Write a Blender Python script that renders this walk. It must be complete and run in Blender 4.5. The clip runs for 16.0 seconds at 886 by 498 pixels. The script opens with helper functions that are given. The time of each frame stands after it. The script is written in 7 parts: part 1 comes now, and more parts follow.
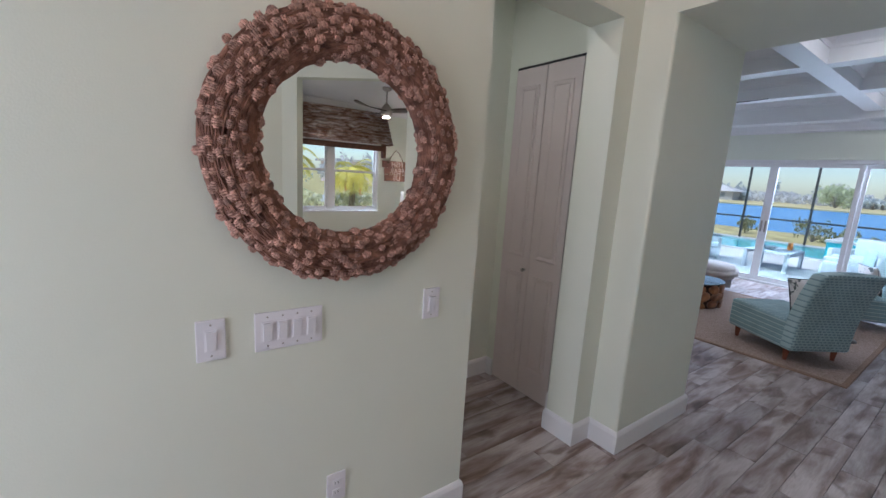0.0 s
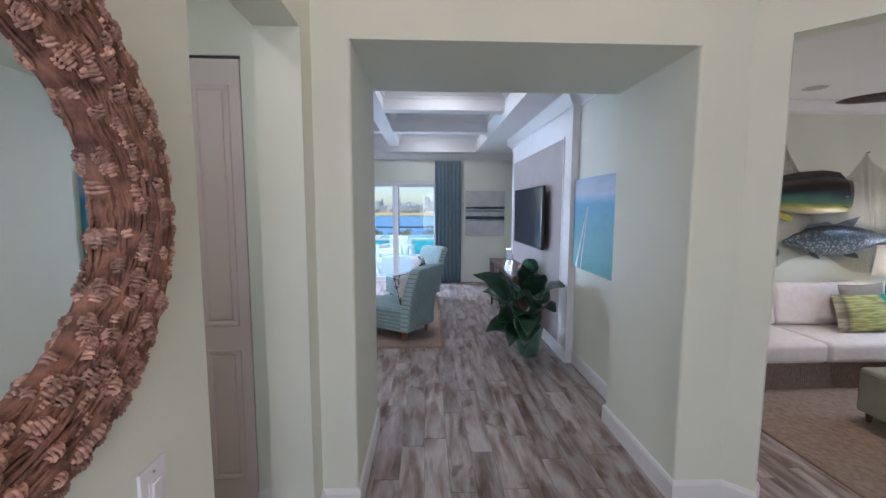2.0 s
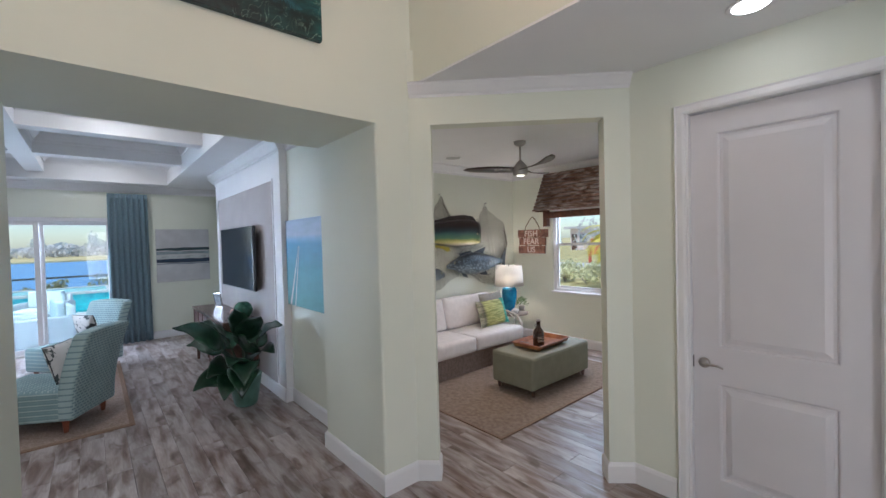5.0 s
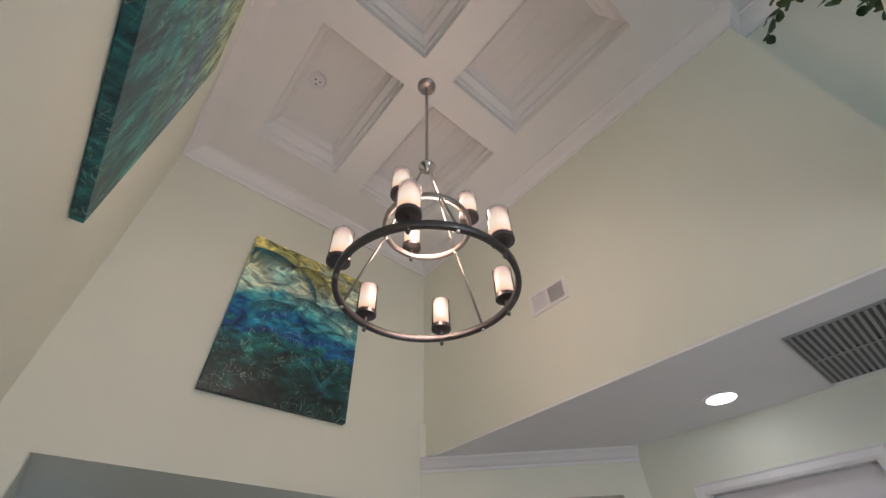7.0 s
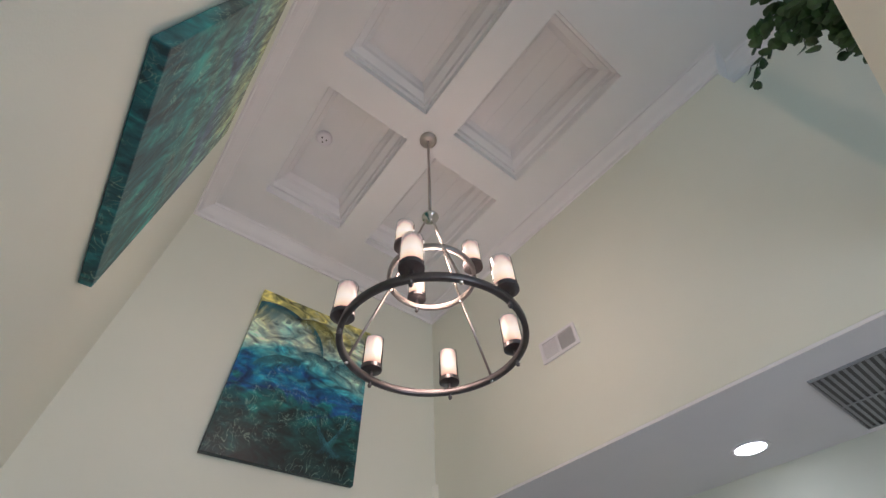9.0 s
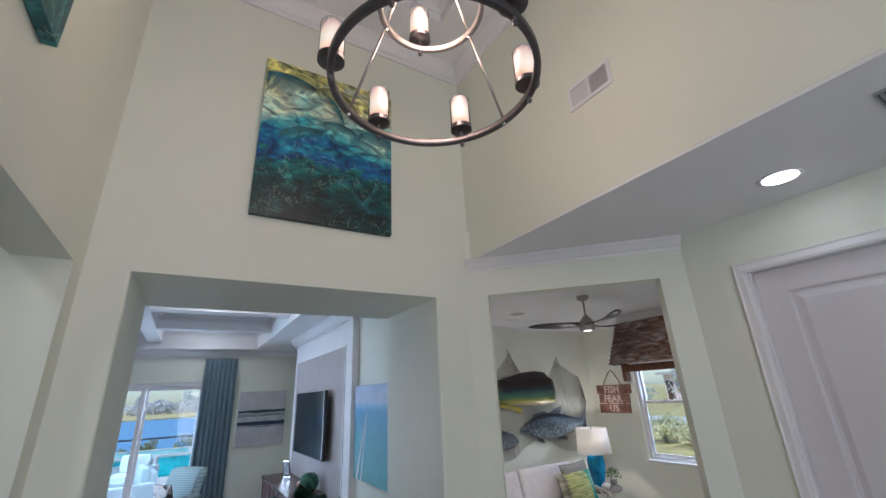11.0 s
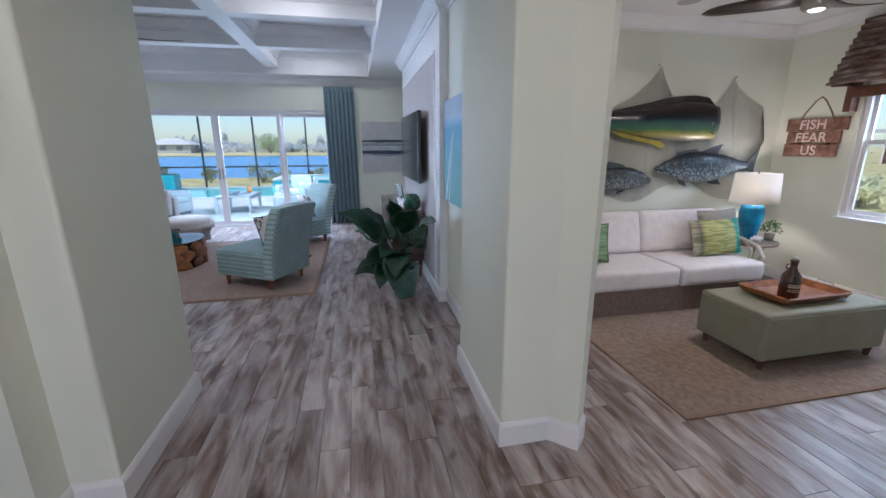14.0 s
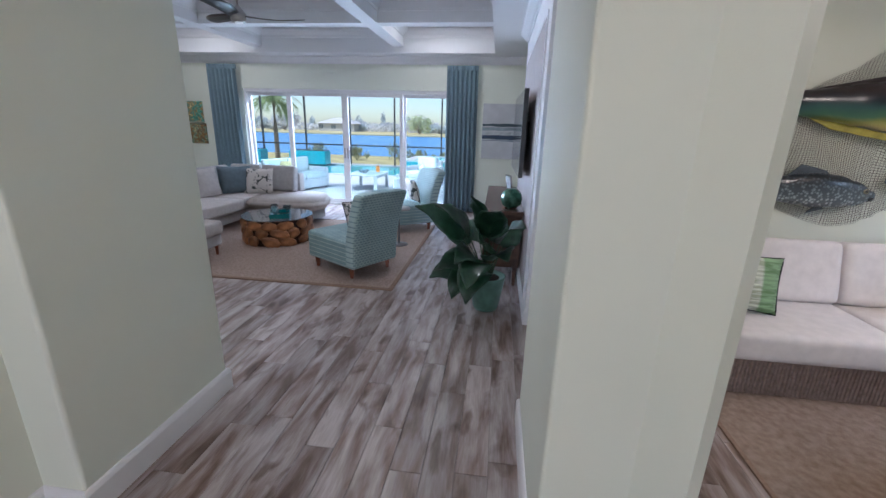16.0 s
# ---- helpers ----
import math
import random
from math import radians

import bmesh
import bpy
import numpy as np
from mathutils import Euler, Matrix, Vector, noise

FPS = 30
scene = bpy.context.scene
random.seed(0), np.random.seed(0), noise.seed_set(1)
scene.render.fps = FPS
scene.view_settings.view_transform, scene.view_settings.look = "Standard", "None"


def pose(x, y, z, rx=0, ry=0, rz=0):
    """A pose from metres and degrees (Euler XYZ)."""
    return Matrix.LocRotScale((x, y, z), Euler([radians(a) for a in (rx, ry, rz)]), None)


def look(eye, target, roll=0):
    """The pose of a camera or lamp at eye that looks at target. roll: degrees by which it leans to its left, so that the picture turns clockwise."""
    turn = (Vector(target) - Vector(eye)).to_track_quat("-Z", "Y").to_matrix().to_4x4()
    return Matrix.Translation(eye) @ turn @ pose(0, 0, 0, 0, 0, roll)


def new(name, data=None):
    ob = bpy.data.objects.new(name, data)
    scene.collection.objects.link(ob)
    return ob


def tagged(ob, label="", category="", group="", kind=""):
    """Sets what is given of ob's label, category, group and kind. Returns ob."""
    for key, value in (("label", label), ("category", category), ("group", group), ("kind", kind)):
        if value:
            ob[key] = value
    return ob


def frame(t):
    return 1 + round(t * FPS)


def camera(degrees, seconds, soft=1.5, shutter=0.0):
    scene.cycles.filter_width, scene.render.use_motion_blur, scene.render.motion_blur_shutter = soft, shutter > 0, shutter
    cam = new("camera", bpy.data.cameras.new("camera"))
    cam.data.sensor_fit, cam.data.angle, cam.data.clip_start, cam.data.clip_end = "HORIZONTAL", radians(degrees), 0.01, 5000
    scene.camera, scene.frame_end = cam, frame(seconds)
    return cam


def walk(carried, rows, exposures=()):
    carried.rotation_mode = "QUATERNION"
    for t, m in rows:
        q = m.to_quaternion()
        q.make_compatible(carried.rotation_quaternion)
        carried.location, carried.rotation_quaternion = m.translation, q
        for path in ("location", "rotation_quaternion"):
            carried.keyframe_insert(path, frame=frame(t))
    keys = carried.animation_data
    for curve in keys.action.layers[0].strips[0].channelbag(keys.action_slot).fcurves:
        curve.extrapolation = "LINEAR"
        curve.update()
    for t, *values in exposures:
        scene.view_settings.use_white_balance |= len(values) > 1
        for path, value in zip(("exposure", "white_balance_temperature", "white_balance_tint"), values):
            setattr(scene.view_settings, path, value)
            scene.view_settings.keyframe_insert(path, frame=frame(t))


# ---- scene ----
cam = camera(95.1, 16.0)
METRES, EYE, TILT, LEAN, TURN = 3.7, 1.555, 0.0, 0.0, -36.0
ROWS = [
    (0.0, 0.0, 0.0, 0.0, 0.62, -10.15, -3.44),
    (0.5, -0.0258, 0.0463, -0.0025, -0.68, -10.01, -2.42),
    (1.0, -0.0495, 0.1214, 0.0074, -8.87, -7.63, -0.68),
    (1.5, -0.0644, 0.1684, 0.0108, -28.7, -6.58, -0.05),
    (2.0, -0.0932, 0.184, 0.0172, -56.26, -5.79, -0.17),
    (2.5, -0.1114, 0.1551, 0.0199, -80.06, -5.15, 0.17),
    (3.0, -0.1354, 0.1438, 0.0176, -93.7, -7.71, 1.38),
    (5.5, -0.1516, 0.1685, 0.0369, -95.4, 4.58, 1.22),
    (6.0, -0.1728, 0.1726, 0.0554, -93.75, 21.26, 1.02),
    (6.5, -0.1947, 0.1737, 0.0675, -93.76, 34.34, 1.19),
    (7.0, -0.212, 0.1767, 0.0753, -94.16, 43.58, 1.71),
    (7.5, -0.2209, 0.1795, 0.0778, -94.16, 49.62, 2.12),
    (8.0, -0.222, 0.1803, 0.0798, -93.89, 52.69, 2.26),
    (10.5, -0.1935, 0.1445, 0.0741, -86.02, 30.99, 2.42),
    (11.0, -0.1816, 0.1383, 0.0623, -84.76, 19.62, 2.61),
    (11.5, -0.1649, 0.1341, 0.0421, -84.11, 8.31, 2.82),
    (12.0, -0.121, 0.1347, 0.0111, -83.68, -2.11, 2.85),
    (12.5, -0.0514, 0.1428, -0.0009, -82.68, -8.45, 2.49),
    (13.0, -0.0015, 0.1402, -0.0097, -80.09, -12.44, 1.86),
    (13.5, 0.0469, 0.1109, -0.0125, -74.36, -13.32, 1.02),
    (14.0, 0.0895, 0.0854, -0.0123, -65.91, -14.15, 0.13),
    (14.5, 0.1349, 0.0917, -0.0168, -55.58, -14.84, -0.66),
    (15.0, 0.1828, 0.1055, -0.0164, -44.49, -15.49, -1.06),
    (15.5, 0.2343, 0.102, -0.0164, -38.02, -15.85, -0.95),
    (16.0, 0.3037, 0.0864, -0.0062, -46.33, -16.52, -1.5),
]
walk(cam, [(t, pose(0, 0, EYE, TILT, LEAN, TURN) @ pose(METRES * x, METRES * y, METRES * z, 90 + pitch, roll, yaw)) for t, x, y, z, yaw, pitch, roll in ROWS],
     exposures=[(0.0, 0.02, 5500, 15), (2.0, 0.14, 5550, 15), (3.0, 0.0, 5550, 12), (5.3, 0.10, 5700, 12), (6.2, -0.22, 5800, 13), (8.2, -0.14, 5550, 13), (10.5, -0.18, 5350, 12), (12.0, -0.06, 5450, 13), (13.5, 0.0, 5450, 14), (15.0, 0.24, 5500, 15), (16.0, 0.26, 5500, 15)])

# ---- world, sun, large lights ----
world = bpy.data.worlds.new("world")
scene.world = world
world.use_nodes = True
_wn = world.node_tree.nodes
_sky = _wn.new("ShaderNodeTexSky")
_sky.sky_type, _sky.sun_disc = "NISHITA", False
_sky.sun_elevation, _sky.sun_rotation = radians(58), radians(323)
_sky.air_density, _sky.dust_density = 1.0, 0.7
world.node_tree.links.new(_sky.outputs[0], _wn["Background"].inputs[0])
_wn["Background"].inputs[1].default_value = 0.15
sun = new("sun", bpy.data.lights.new("sun", "SUN"))
sun.data.energy, sun.data.angle, sun.data.color = 4.6, radians(0.5), (1.0, 0.95, 0.86)
sun.matrix_world = look((-30, 40, 80), (0, 0, 0))


def area(name, eye, target, w, h, watts, colour=(1, 1, 1), shape="RECTANGLE", spread=180):
    lamp = bpy.data.lights.new(name, "AREA")
    lamp.shape, lamp.size, lamp.size_y, lamp.energy, lamp.color = shape, w, h, watts, colour
    lamp.spread = radians(spread)
    ob = new(name, lamp)
    ob.matrix_world = look(eye, target)
    return ob


DAY = (0.74, 0.87, 1.0)
WARM = (1.0, 0.78, 0.58)
area("skylight_sliders", (9.35, 2.5, 2.62), (5.5, 2.5, 1.7), 3.8, 0.7, 560, DAY)
# low lamp added for daylight thrown up off the deck
area("daylight_off_deck", (9.3, 2.5, 0.10), (6.6, 2.5, 2.85), 3.8, 0.35, 11, DAY, spread=64)
# narrow lamp added inside the doors to lift the television wall
area("daylight_slider_end", (8.86, 3.9, 1.2), (5.4, -1.2, 1.35), 0.9, 1.6, 30, DAY, spread=52)
area("skylight_den_window", (3.0, -5.05, 2.35), (3.0, -3.2, 0.6), 1.5, 0.6, 105, DAY)
area("skylight_transom", (-2.02, 0.2, 3.75), (0.5, 0.2, 3.2), 1.6, 1.0, 6, DAY)
area("skylight_entry", (-1.86, 0.50, 1.3), (1.6, 0.75, 0.7), 0.9, 2.0, 30, (1.0, 0.96, 0.94))

# ---- materials ----
MATS = {}


def mat(name, colour, rough=0.6, metal=0.0, scale=8.0, vary=0.08, bump=0.0, bump_scale=60.0, per_object=0.0, second=None, spec=0.5):
    """Paint, cloth, plaster and plain things: two scales of noise in colour, and fine relief."""
    if name in MATS:
        return MATS[name]
    m = bpy.data.materials.new(name)
    m.use_nodes = True
    nt = m.node_tree
    n, l = nt.nodes, nt.links
    b = n["Principled BSDF"]
    b.inputs["Roughness"].default_value, b.inputs["Metallic"].default_value = rough, metal
    b.inputs["Specular IOR Level"].default_value = spec
    tc = n.new("ShaderNodeTexCoord")
    big = n.new("ShaderNodeTexNoise")
    big.inputs["Scale"].default_value, big.inputs["Detail"].default_value = scale, 5.0
    l.new(tc.outputs["Object"], big.inputs["Vector"])
    ramp = n.new("ShaderNodeValToRGB")
    lo = [max(0, c * (1 - vary)) for c in colour]
    hi = [min(1, c * (1 + vary)) for c in (second or colour)]
    ramp.color_ramp.elements[0].color, ramp.color_ramp.elements[0].position = (*lo, 1), 0.3
    ramp.color_ramp.elements[1].color, ramp.color_ramp.elements[1].position = (*hi, 1), 0.7
    l.new(big.outputs["Fac"], ramp.inputs[0])
    out = ramp.outputs[0]
    if per_object:
        oi = n.new("ShaderNodeObjectInfo")
        hsv = n.new("ShaderNodeHueSaturation")
        mr = n.new("ShaderNodeMapRange")
        mr.inputs["To Min"].default_value, mr.inputs["To Max"].default_value = 1 - per_object, 1 + per_object
        l.new(oi.outputs["Random"], mr.inputs["Value"])
        l.new(mr.outputs[0], hsv.inputs["Value"])
        l.new(out, hsv.inputs["Color"])
        out = hsv.outputs[0]
    l.new(out, b.inputs["Base Color"])
    if bump:
        fine = n.new("ShaderNodeTexNoise")
        fine.inputs["Scale"].default_value, fine.inputs["Detail"].default_value = bump_scale, 4.0
        l.new(tc.outputs["Object"], fine.inputs["Vector"])
        bp = n.new("ShaderNodeBump")
        bp.inputs["Strength"].default_value, bp.inputs["Distance"].default_value = bump, 0.01
        l.new(fine.outputs["Fac"], bp.inputs["Height"])
        l.new(bp.outputs[0], b.inputs["Normal"])
    MATS[name] = m
    return m


def glow(name, colour, strength):
    if name in MATS:
        return MATS[name]
    m = mat(name, colour, 0.4)
    b = m.node_tree.nodes["Principled BSDF"]
    b.inputs["Emission Color"].default_value, b.inputs["Emission Strength"].default_value = (*colour, 1), strength
    return m


def let_through(m, share=0.45):
    """Thin leaves pass part of the light."""
    n, l = m.node_tree.nodes, m.node_tree.links
    b = n["Principled BSDF"]
    tr, mx = n.new("ShaderNodeBsdfTranslucent"), n.new("ShaderNodeMixShader")
    l.new(b.inputs["Base Color"].links[0].from_socket, tr.inputs[0])
    mx.inputs[0].default_value = share
    l.new(b.outputs[0], mx.inputs[1])
    l.new(tr.outputs[0], mx.inputs[2])
    l.new(mx.outputs[0], n["Material Output"].inputs[0])
    return m


WALL = mat("wall_paint", (0.755, 0.775, 0.675), 0.55, scale=1.5, vary=0.02, bump=0.08, bump_scale=180)
WHITE = mat("white_trim_paint", (0.80, 0.79, 0.80), 0.35, scale=3, vary=0.02, bump=0.03, bump_scale=120)
CEIL = mat("ceiling_paint", (0.80, 0.80, 0.81), 0.5, scale=2, vary=0.02, bump=0.12, bump_scale=150)
GROUT = mat("grout", (0.30, 0.26, 0.245), 0.8, scale=20)
TAUPE = mat("taupe_panel", (0.36, 0.32, 0.31), 0.7, scale=4, vary=0.05, bump=0.1, bump_scale=200)
MIRROR = mat("mirror_glass", (0.93, 0.94, 0.93), 0.01, 1.0, vary=0.0)

# ---- mesh helpers ----


def link(name, bm, material, smooth=False):
    me = bpy.data.meshes.new(name)
    bm.normal_update()
    bm.to_mesh(me)
    bm.free()
    me.materials.append(material)
    if smooth:
        for p in me.polygons:
            p.use_smooth = True
    return new(name, me)


def part(name, bm, material, parent, label="", smooth=False):
    ob = link(name, bm, material, smooth)
    ob.parent = parent
    ob.matrix_parent_inverse = Matrix.Identity(4)
    if label:
        ob["label"] = label
    return ob


def structure(name, bm, material, label="", category="", smooth=False):
    return tagged(link(name, bm, material, smooth), label, category, kind="structure")


def thing(name, m, label, category, group=""):
    ob = new(name)
    ob.empty_display_size = 0.1
    ob.matrix_basis = m
    return tagged(ob, label, category, group)


def box(bm, x0, x1, y0, y1, z0, z1, bevel=0.0, seg=2):
    made = bmesh.ops.create_cube(bm, size=1.0, matrix=Matrix.Translation(((x0 + x1) / 2, (y0 + y1) / 2, (z0 + z1) / 2)) @ Matrix.Diagonal((abs(x1 - x0), abs(y1 - y0), abs(z1 - z0), 1)))
    if bevel:
        edges = list({e for v in made["verts"] for e in v.link_edges})
        bmesh.ops.bevel(bm, geom=edges, offset=bevel, segments=seg, profile=0.6, affect="EDGES")
    return bm


def boxes(*dims, bevel=0.0):
    bm = bmesh.new()
    for d in dims:
        box(bm, *d, bevel=bevel)
    return bm


def prism(bm, poly, z0, z1):
    """An upright solid over a plan outline."""
    lo = [bm.verts.new((x, y, z0)) for x, y in poly]
    hi = [bm.verts.new((x, y, z1)) for x, y in poly]
    n = len(poly)
    bm.faces.new(lo[::-1])
    bm.faces.new(hi)
    for i in range(n):
        bm.faces.new((lo[i], lo[(i + 1) % n], hi[(i + 1) % n], hi[i]))
    bmesh.ops.recalc_face_normals(bm, faces=bm.faces)
    return bm


def lathe(bm, profile, n=24, centre=(0, 0, 0)):
    """A turned solid: (radius, z) pairs from bottom to top."""
    rings = []
    for r, z in profile:
        rings.append([bm.verts.new((centre[0] + r * math.cos(2 * math.pi * i / n), centre[1] + r * math.sin(2 * math.pi * i / n), centre[2] + z)) for i in range(n)])
    for a, b in zip(rings, rings[1:]):
        for i in range(n):
            bm.faces.new((a[i], a[(i + 1) % n], b[(i + 1) % n], b[i]))
    bm.faces.new(rings[0][::-1])
    bm.faces.new(rings[-1])
    return bm


def tube(bm, points, r, n=8, closed=False, r_end=None):
    """A round bar along a line of points."""
    pts = [Vector(p) for p in points]
    rings = []
    for i, p in enumerate(pts):
        a = pts[i - 1] if (i or closed) else p
        b = pts[(i + 1) % len(pts)] if (i < len(pts) - 1 or closed) else p
        d = (b - a).normalized()
        side = d.cross(Vector((0, 0, 1)))
        side = side.normalized() if side.length > 1e-3 else Vector((1, 0, 0))
        up = side.cross(d).normalized()
        rr = r if r_end is None else r + (r_end - r) * i / (len(pts) - 1)
        rings.append([bm.verts.new(p + rr * (math.cos(2 * math.pi * k / n) * side + math.sin(2 * math.pi * k / n) * up)) for k in range(n)])
    pairs = list(zip(rings, rings[1:])) + ([(rings[-1], rings[0])] if closed else [])
    for a, b in pairs:
        for k in range(n):
            bm.faces.new((a[k], a[(k + 1) % n], b[(k + 1) % n], b[k]))
    if not closed:
        bm.faces.new(rings[0][::-1])
        bm.faces.new(rings[-1])
    bmesh.ops.recalc_face_normals(bm, faces=bm.faces)
    return bm


def sweep(bm, path, profile, closed=False):
    """A moulding: profile of (out, z) carried along a plan path; out is to the left of the way."""
    n = len(path)
    rings = []
    for i in range(n):
        p = Vector(path[i])
        d0 = (p - Vector(path[i - 1])).normalized() if (i or closed) else None
        d1 = (Vector(path[(i + 1) % n]) - p).normalized() if (i < n - 1 or closed) else None
        d0, d1 = d0 or d1, d1 or d0
        n0, n1 = Vector((-d0.y, d0.x)), Vector((-d1.y, d1.x))
        mitre = (n0 + n1) / max(0.2, 1 + n0.dot(n1))
        rings.append([bm.verts.new((p.x + mitre.x * o, p.y + mitre.y * o, z)) for o, z in profile])
    k = len(profile)
    for a, b in list(zip(rings, rings[1:])) + ([(rings[-1], rings[0])] if closed else []):
        for j in range(k):
            bm.faces.new((a[j], a[(j + 1) % k], b[(j + 1) % k], b[j]))
    if not closed:
        bm.faces.new(rings[0][::-1])
        bm.faces.new(rings[-1])
    bmesh.ops.recalc_face_normals(bm, faces=bm.faces)
    return bm


# ---- the large structure ----
TOP = 4.9
LOW = 2.712
LIV = 2.76
# foyer and living room: the deep wall between them, with its opening


def round_corner(cx, cy, r, a0):
    """Plan points of a bullnose drywall corner, a quarter turn from the angle a0."""
    return [(cx + r * math.cos(radians(a0 + 15 * k)), cy + r * math.sin(radians(a0 + 15 * k))) for k in range(7)]


NOSE = 0.016
bm = boxes((2.162, 3.02, 1.50, 1.64, 0, 3.3), (2.155, 3.02, -0.895, 1.50, 2.418, TOP))
prism(bm, [(2.155, -0.895), (3.02, -0.895)] + round_corner(3.02 - NOSE, -0.60 - NOSE, NOSE, 0) + round_corner(2.155 + NOSE, -0.60 - NOSE, NOSE, 90), 0, 2.418)
prism(bm, [(3.02, 1.50), (2.155, 1.50)] + round_corner(2.155 + NOSE, 1.12 + NOSE, NOSE, 180) + round_corner(3.02 - NOSE, 1.12 + NOSE, NOSE, 270), 0, 2.418)
structure("wall_east", bm, WALL, "pale green painted wall with a deep square opening", "wall")
structure("wall_north", boxes((-2.1, 0.25, 1.305, 1.505, 0, TOP), (0.25, 1.125, 1.305, 1.38, 0, 2.40), (0.25, 1.125, 1.43, 1.505, 0, 2.40), (0.25, 1.125, 1.305, 1.505, 2.40, TOP), (1.125, 1.99, 1.305, 1.505, 2.40, TOP), (1.99, 2.155, 1.305, 1.505, 0, TOP)), WALL, "pale green painted wall with an opening to a hall", "wall")
structure("wall_south_upper", boxes((-0.757, 2.155, -1.16, -0.895, 2.727, TOP)), WALL, "tall pale green upper wall over the lowered ceiling", "wall")
structure("wall_niche", boxes((-2.1, -0.757, -1.16, -1.03, 2.727, TOP)), WALL, "pale green side wall of the plant ledge", "wall")
_d0, _d1 = Vector((2.155, -0.865)), Vector((1.125, -1.91))
_dd = (_d1 - _d0).normalized()
_dn = Vector((-_dd.y, _dd.x))
bm = bmesh.new()
for s0, s1, z0, z1 in ((0.0, 0.148, 0, 2.442), (1.30, (_d1 - _d0).length, 0, 2.442), (0.0, (_d1 - _d0).length, 2.442, 2.95)):
    a, b = _d0 + _dd * s0, _d0 + _dd * s1
    prism(bm, [a, b, b + _dn * 0.115, a + _dn * 0.115], z0, z1)
structure("wall_diagonal", bm, WALL, "pale green diagonal wall with the doorway to the den", "wall")
structure("wall_south", boxes((0.80, 1.125, -2.05, -1.91, 0, 2.37), (-2.1, -0.015, -2.05, -1.91, 0, 2.37), (-2.1, 1.125, -2.05, -1.91, 2.37, 2.95)), WALL, "pale green wall with a white door", "wall")
structure("wall_west", boxes((-2.1, -1.95, -2.05, -0.5, 0, TOP), (-2.1, -1.95, 1.1, 1.305, 0, TOP), (-2.1, -1.95, -0.5, 0.0, 0, 3.25), (-2.1, -1.95, 0.0, 1.1, 2.40, 3.25), (-2.1, -1.95, -0.5, 1.1, 4.3, TOP)), WALL, "pale green entry wall", "wall")
structure("ledge_wall", boxes((-1.95, -0.759, -1.03, 1.305, LOW + 0.016, 2.98)), WALL, "pale green plant ledge over the entry", "ledge")
structure("ceiling_low", boxes((-1.95, 2.155, -1.91, -0.8955, LOW, 2.726)), CEIL, "white lowered ceiling", "ceiling")
# hall behind the mirror wall
structure("wall_hall", boxes((2.162, 2.30, 2.205, 2.45, 0, 2.8), (0.2, 2.162, 2.28, 2.45, 0, 2.8), (0.1, 0.2, 1.505, 2.45, 0, 2.8), (2.162, 2.30, 1.64, 2.205, 2.335, 2.8)), WALL, "pale green hall wall", "wall")
structure("ceiling_hall", boxes((0.1, 2.30, 1.505, 2.45, 2.8, 2.9)), CEIL, "white hall ceiling", "ceiling")
# living room
structure("wall_living_south", boxes((3.02, 7.40, -0.90, -0.775, 0, 3.3), (7.28, 7.40, -2.4, -0.90, 0, 3.3), (7.40, 9.1, -2.5, -2.4, 0, 3.3)), WALL, "pale green living room wall", "wall")
structure("wall_living_east", boxes((8.92, 9.10, -2.4, 0.50, 0, 3.3), (8.92, 9.10, 4.60, 6.4, 0, 3.3), (8.92, 9.10, 0.50, 4.60, 2.19, 3.3)), WALL, "pale green wall around the sliding doors", "wall")
structure("wall_living_north", boxes((2.90, 9.1, 6.4, 6.5, 0, 3.3)), WALL, "pale green living room wall", "wall")
structure("wall_living_west", boxes((2.90, 3.02, 1.64, 6.4, 0, 3.3)), WALL, "pale green living room wall", "wall")
TX0, TX1, TY0, TY1 = 4.15, 8.55, -0.245, 5.66
bm = boxes((3.02, 8.92, -0.775, TY0, LIV, 3.3), (7.40, 8.92, -2.4, -0.775, LIV, 3.3), (3.02, 8.92, TY1, 6.4, LIV, 3.3), (3.02, TX0, TY0, TY1, LIV, 3.3), (TX1, 8.92, TY0, TY1, LIV, 3.3), (TX0, TX1, TY0, TY1, 3.14, 3.3))
BX, BY = (5.55, 7.05), (1.41, 4.0)
for y in BY:
    box(bm, TX0, TX1, y - 0.10, y + 0.10, 2.86, 3.14)
for x in BX:
    box(bm, x - 0.10, x + 0.10, TY0, TY1, 2.863, 3.14)
# stepped crown inside every coffer
xs, ys = (TX0, *BX, TX1), (TY0, *BY, TY1)
for i in range(3):
    for j in range(3):
        x0, x1 = xs[i] + (0.1 if i else 0), xs[i + 1] - (0.1 if i < 2 else 0)
        y0, y1 = ys[j] + (0.1 if j else 0), ys[j + 1] - (0.1 if j < 2 else 0)
        sweep(bm, [(x0, y0), (x1, y0), (x1, y1), (x0, y1)], [(0, 3.0), (0.015, 3.0), (0.02, 3.03), (0.07, 3.09), (0.09, 3.135), (0, 3.135)], True)
structure("ceiling_living", bm, CEIL, "white coffered tray ceiling", "ceiling")
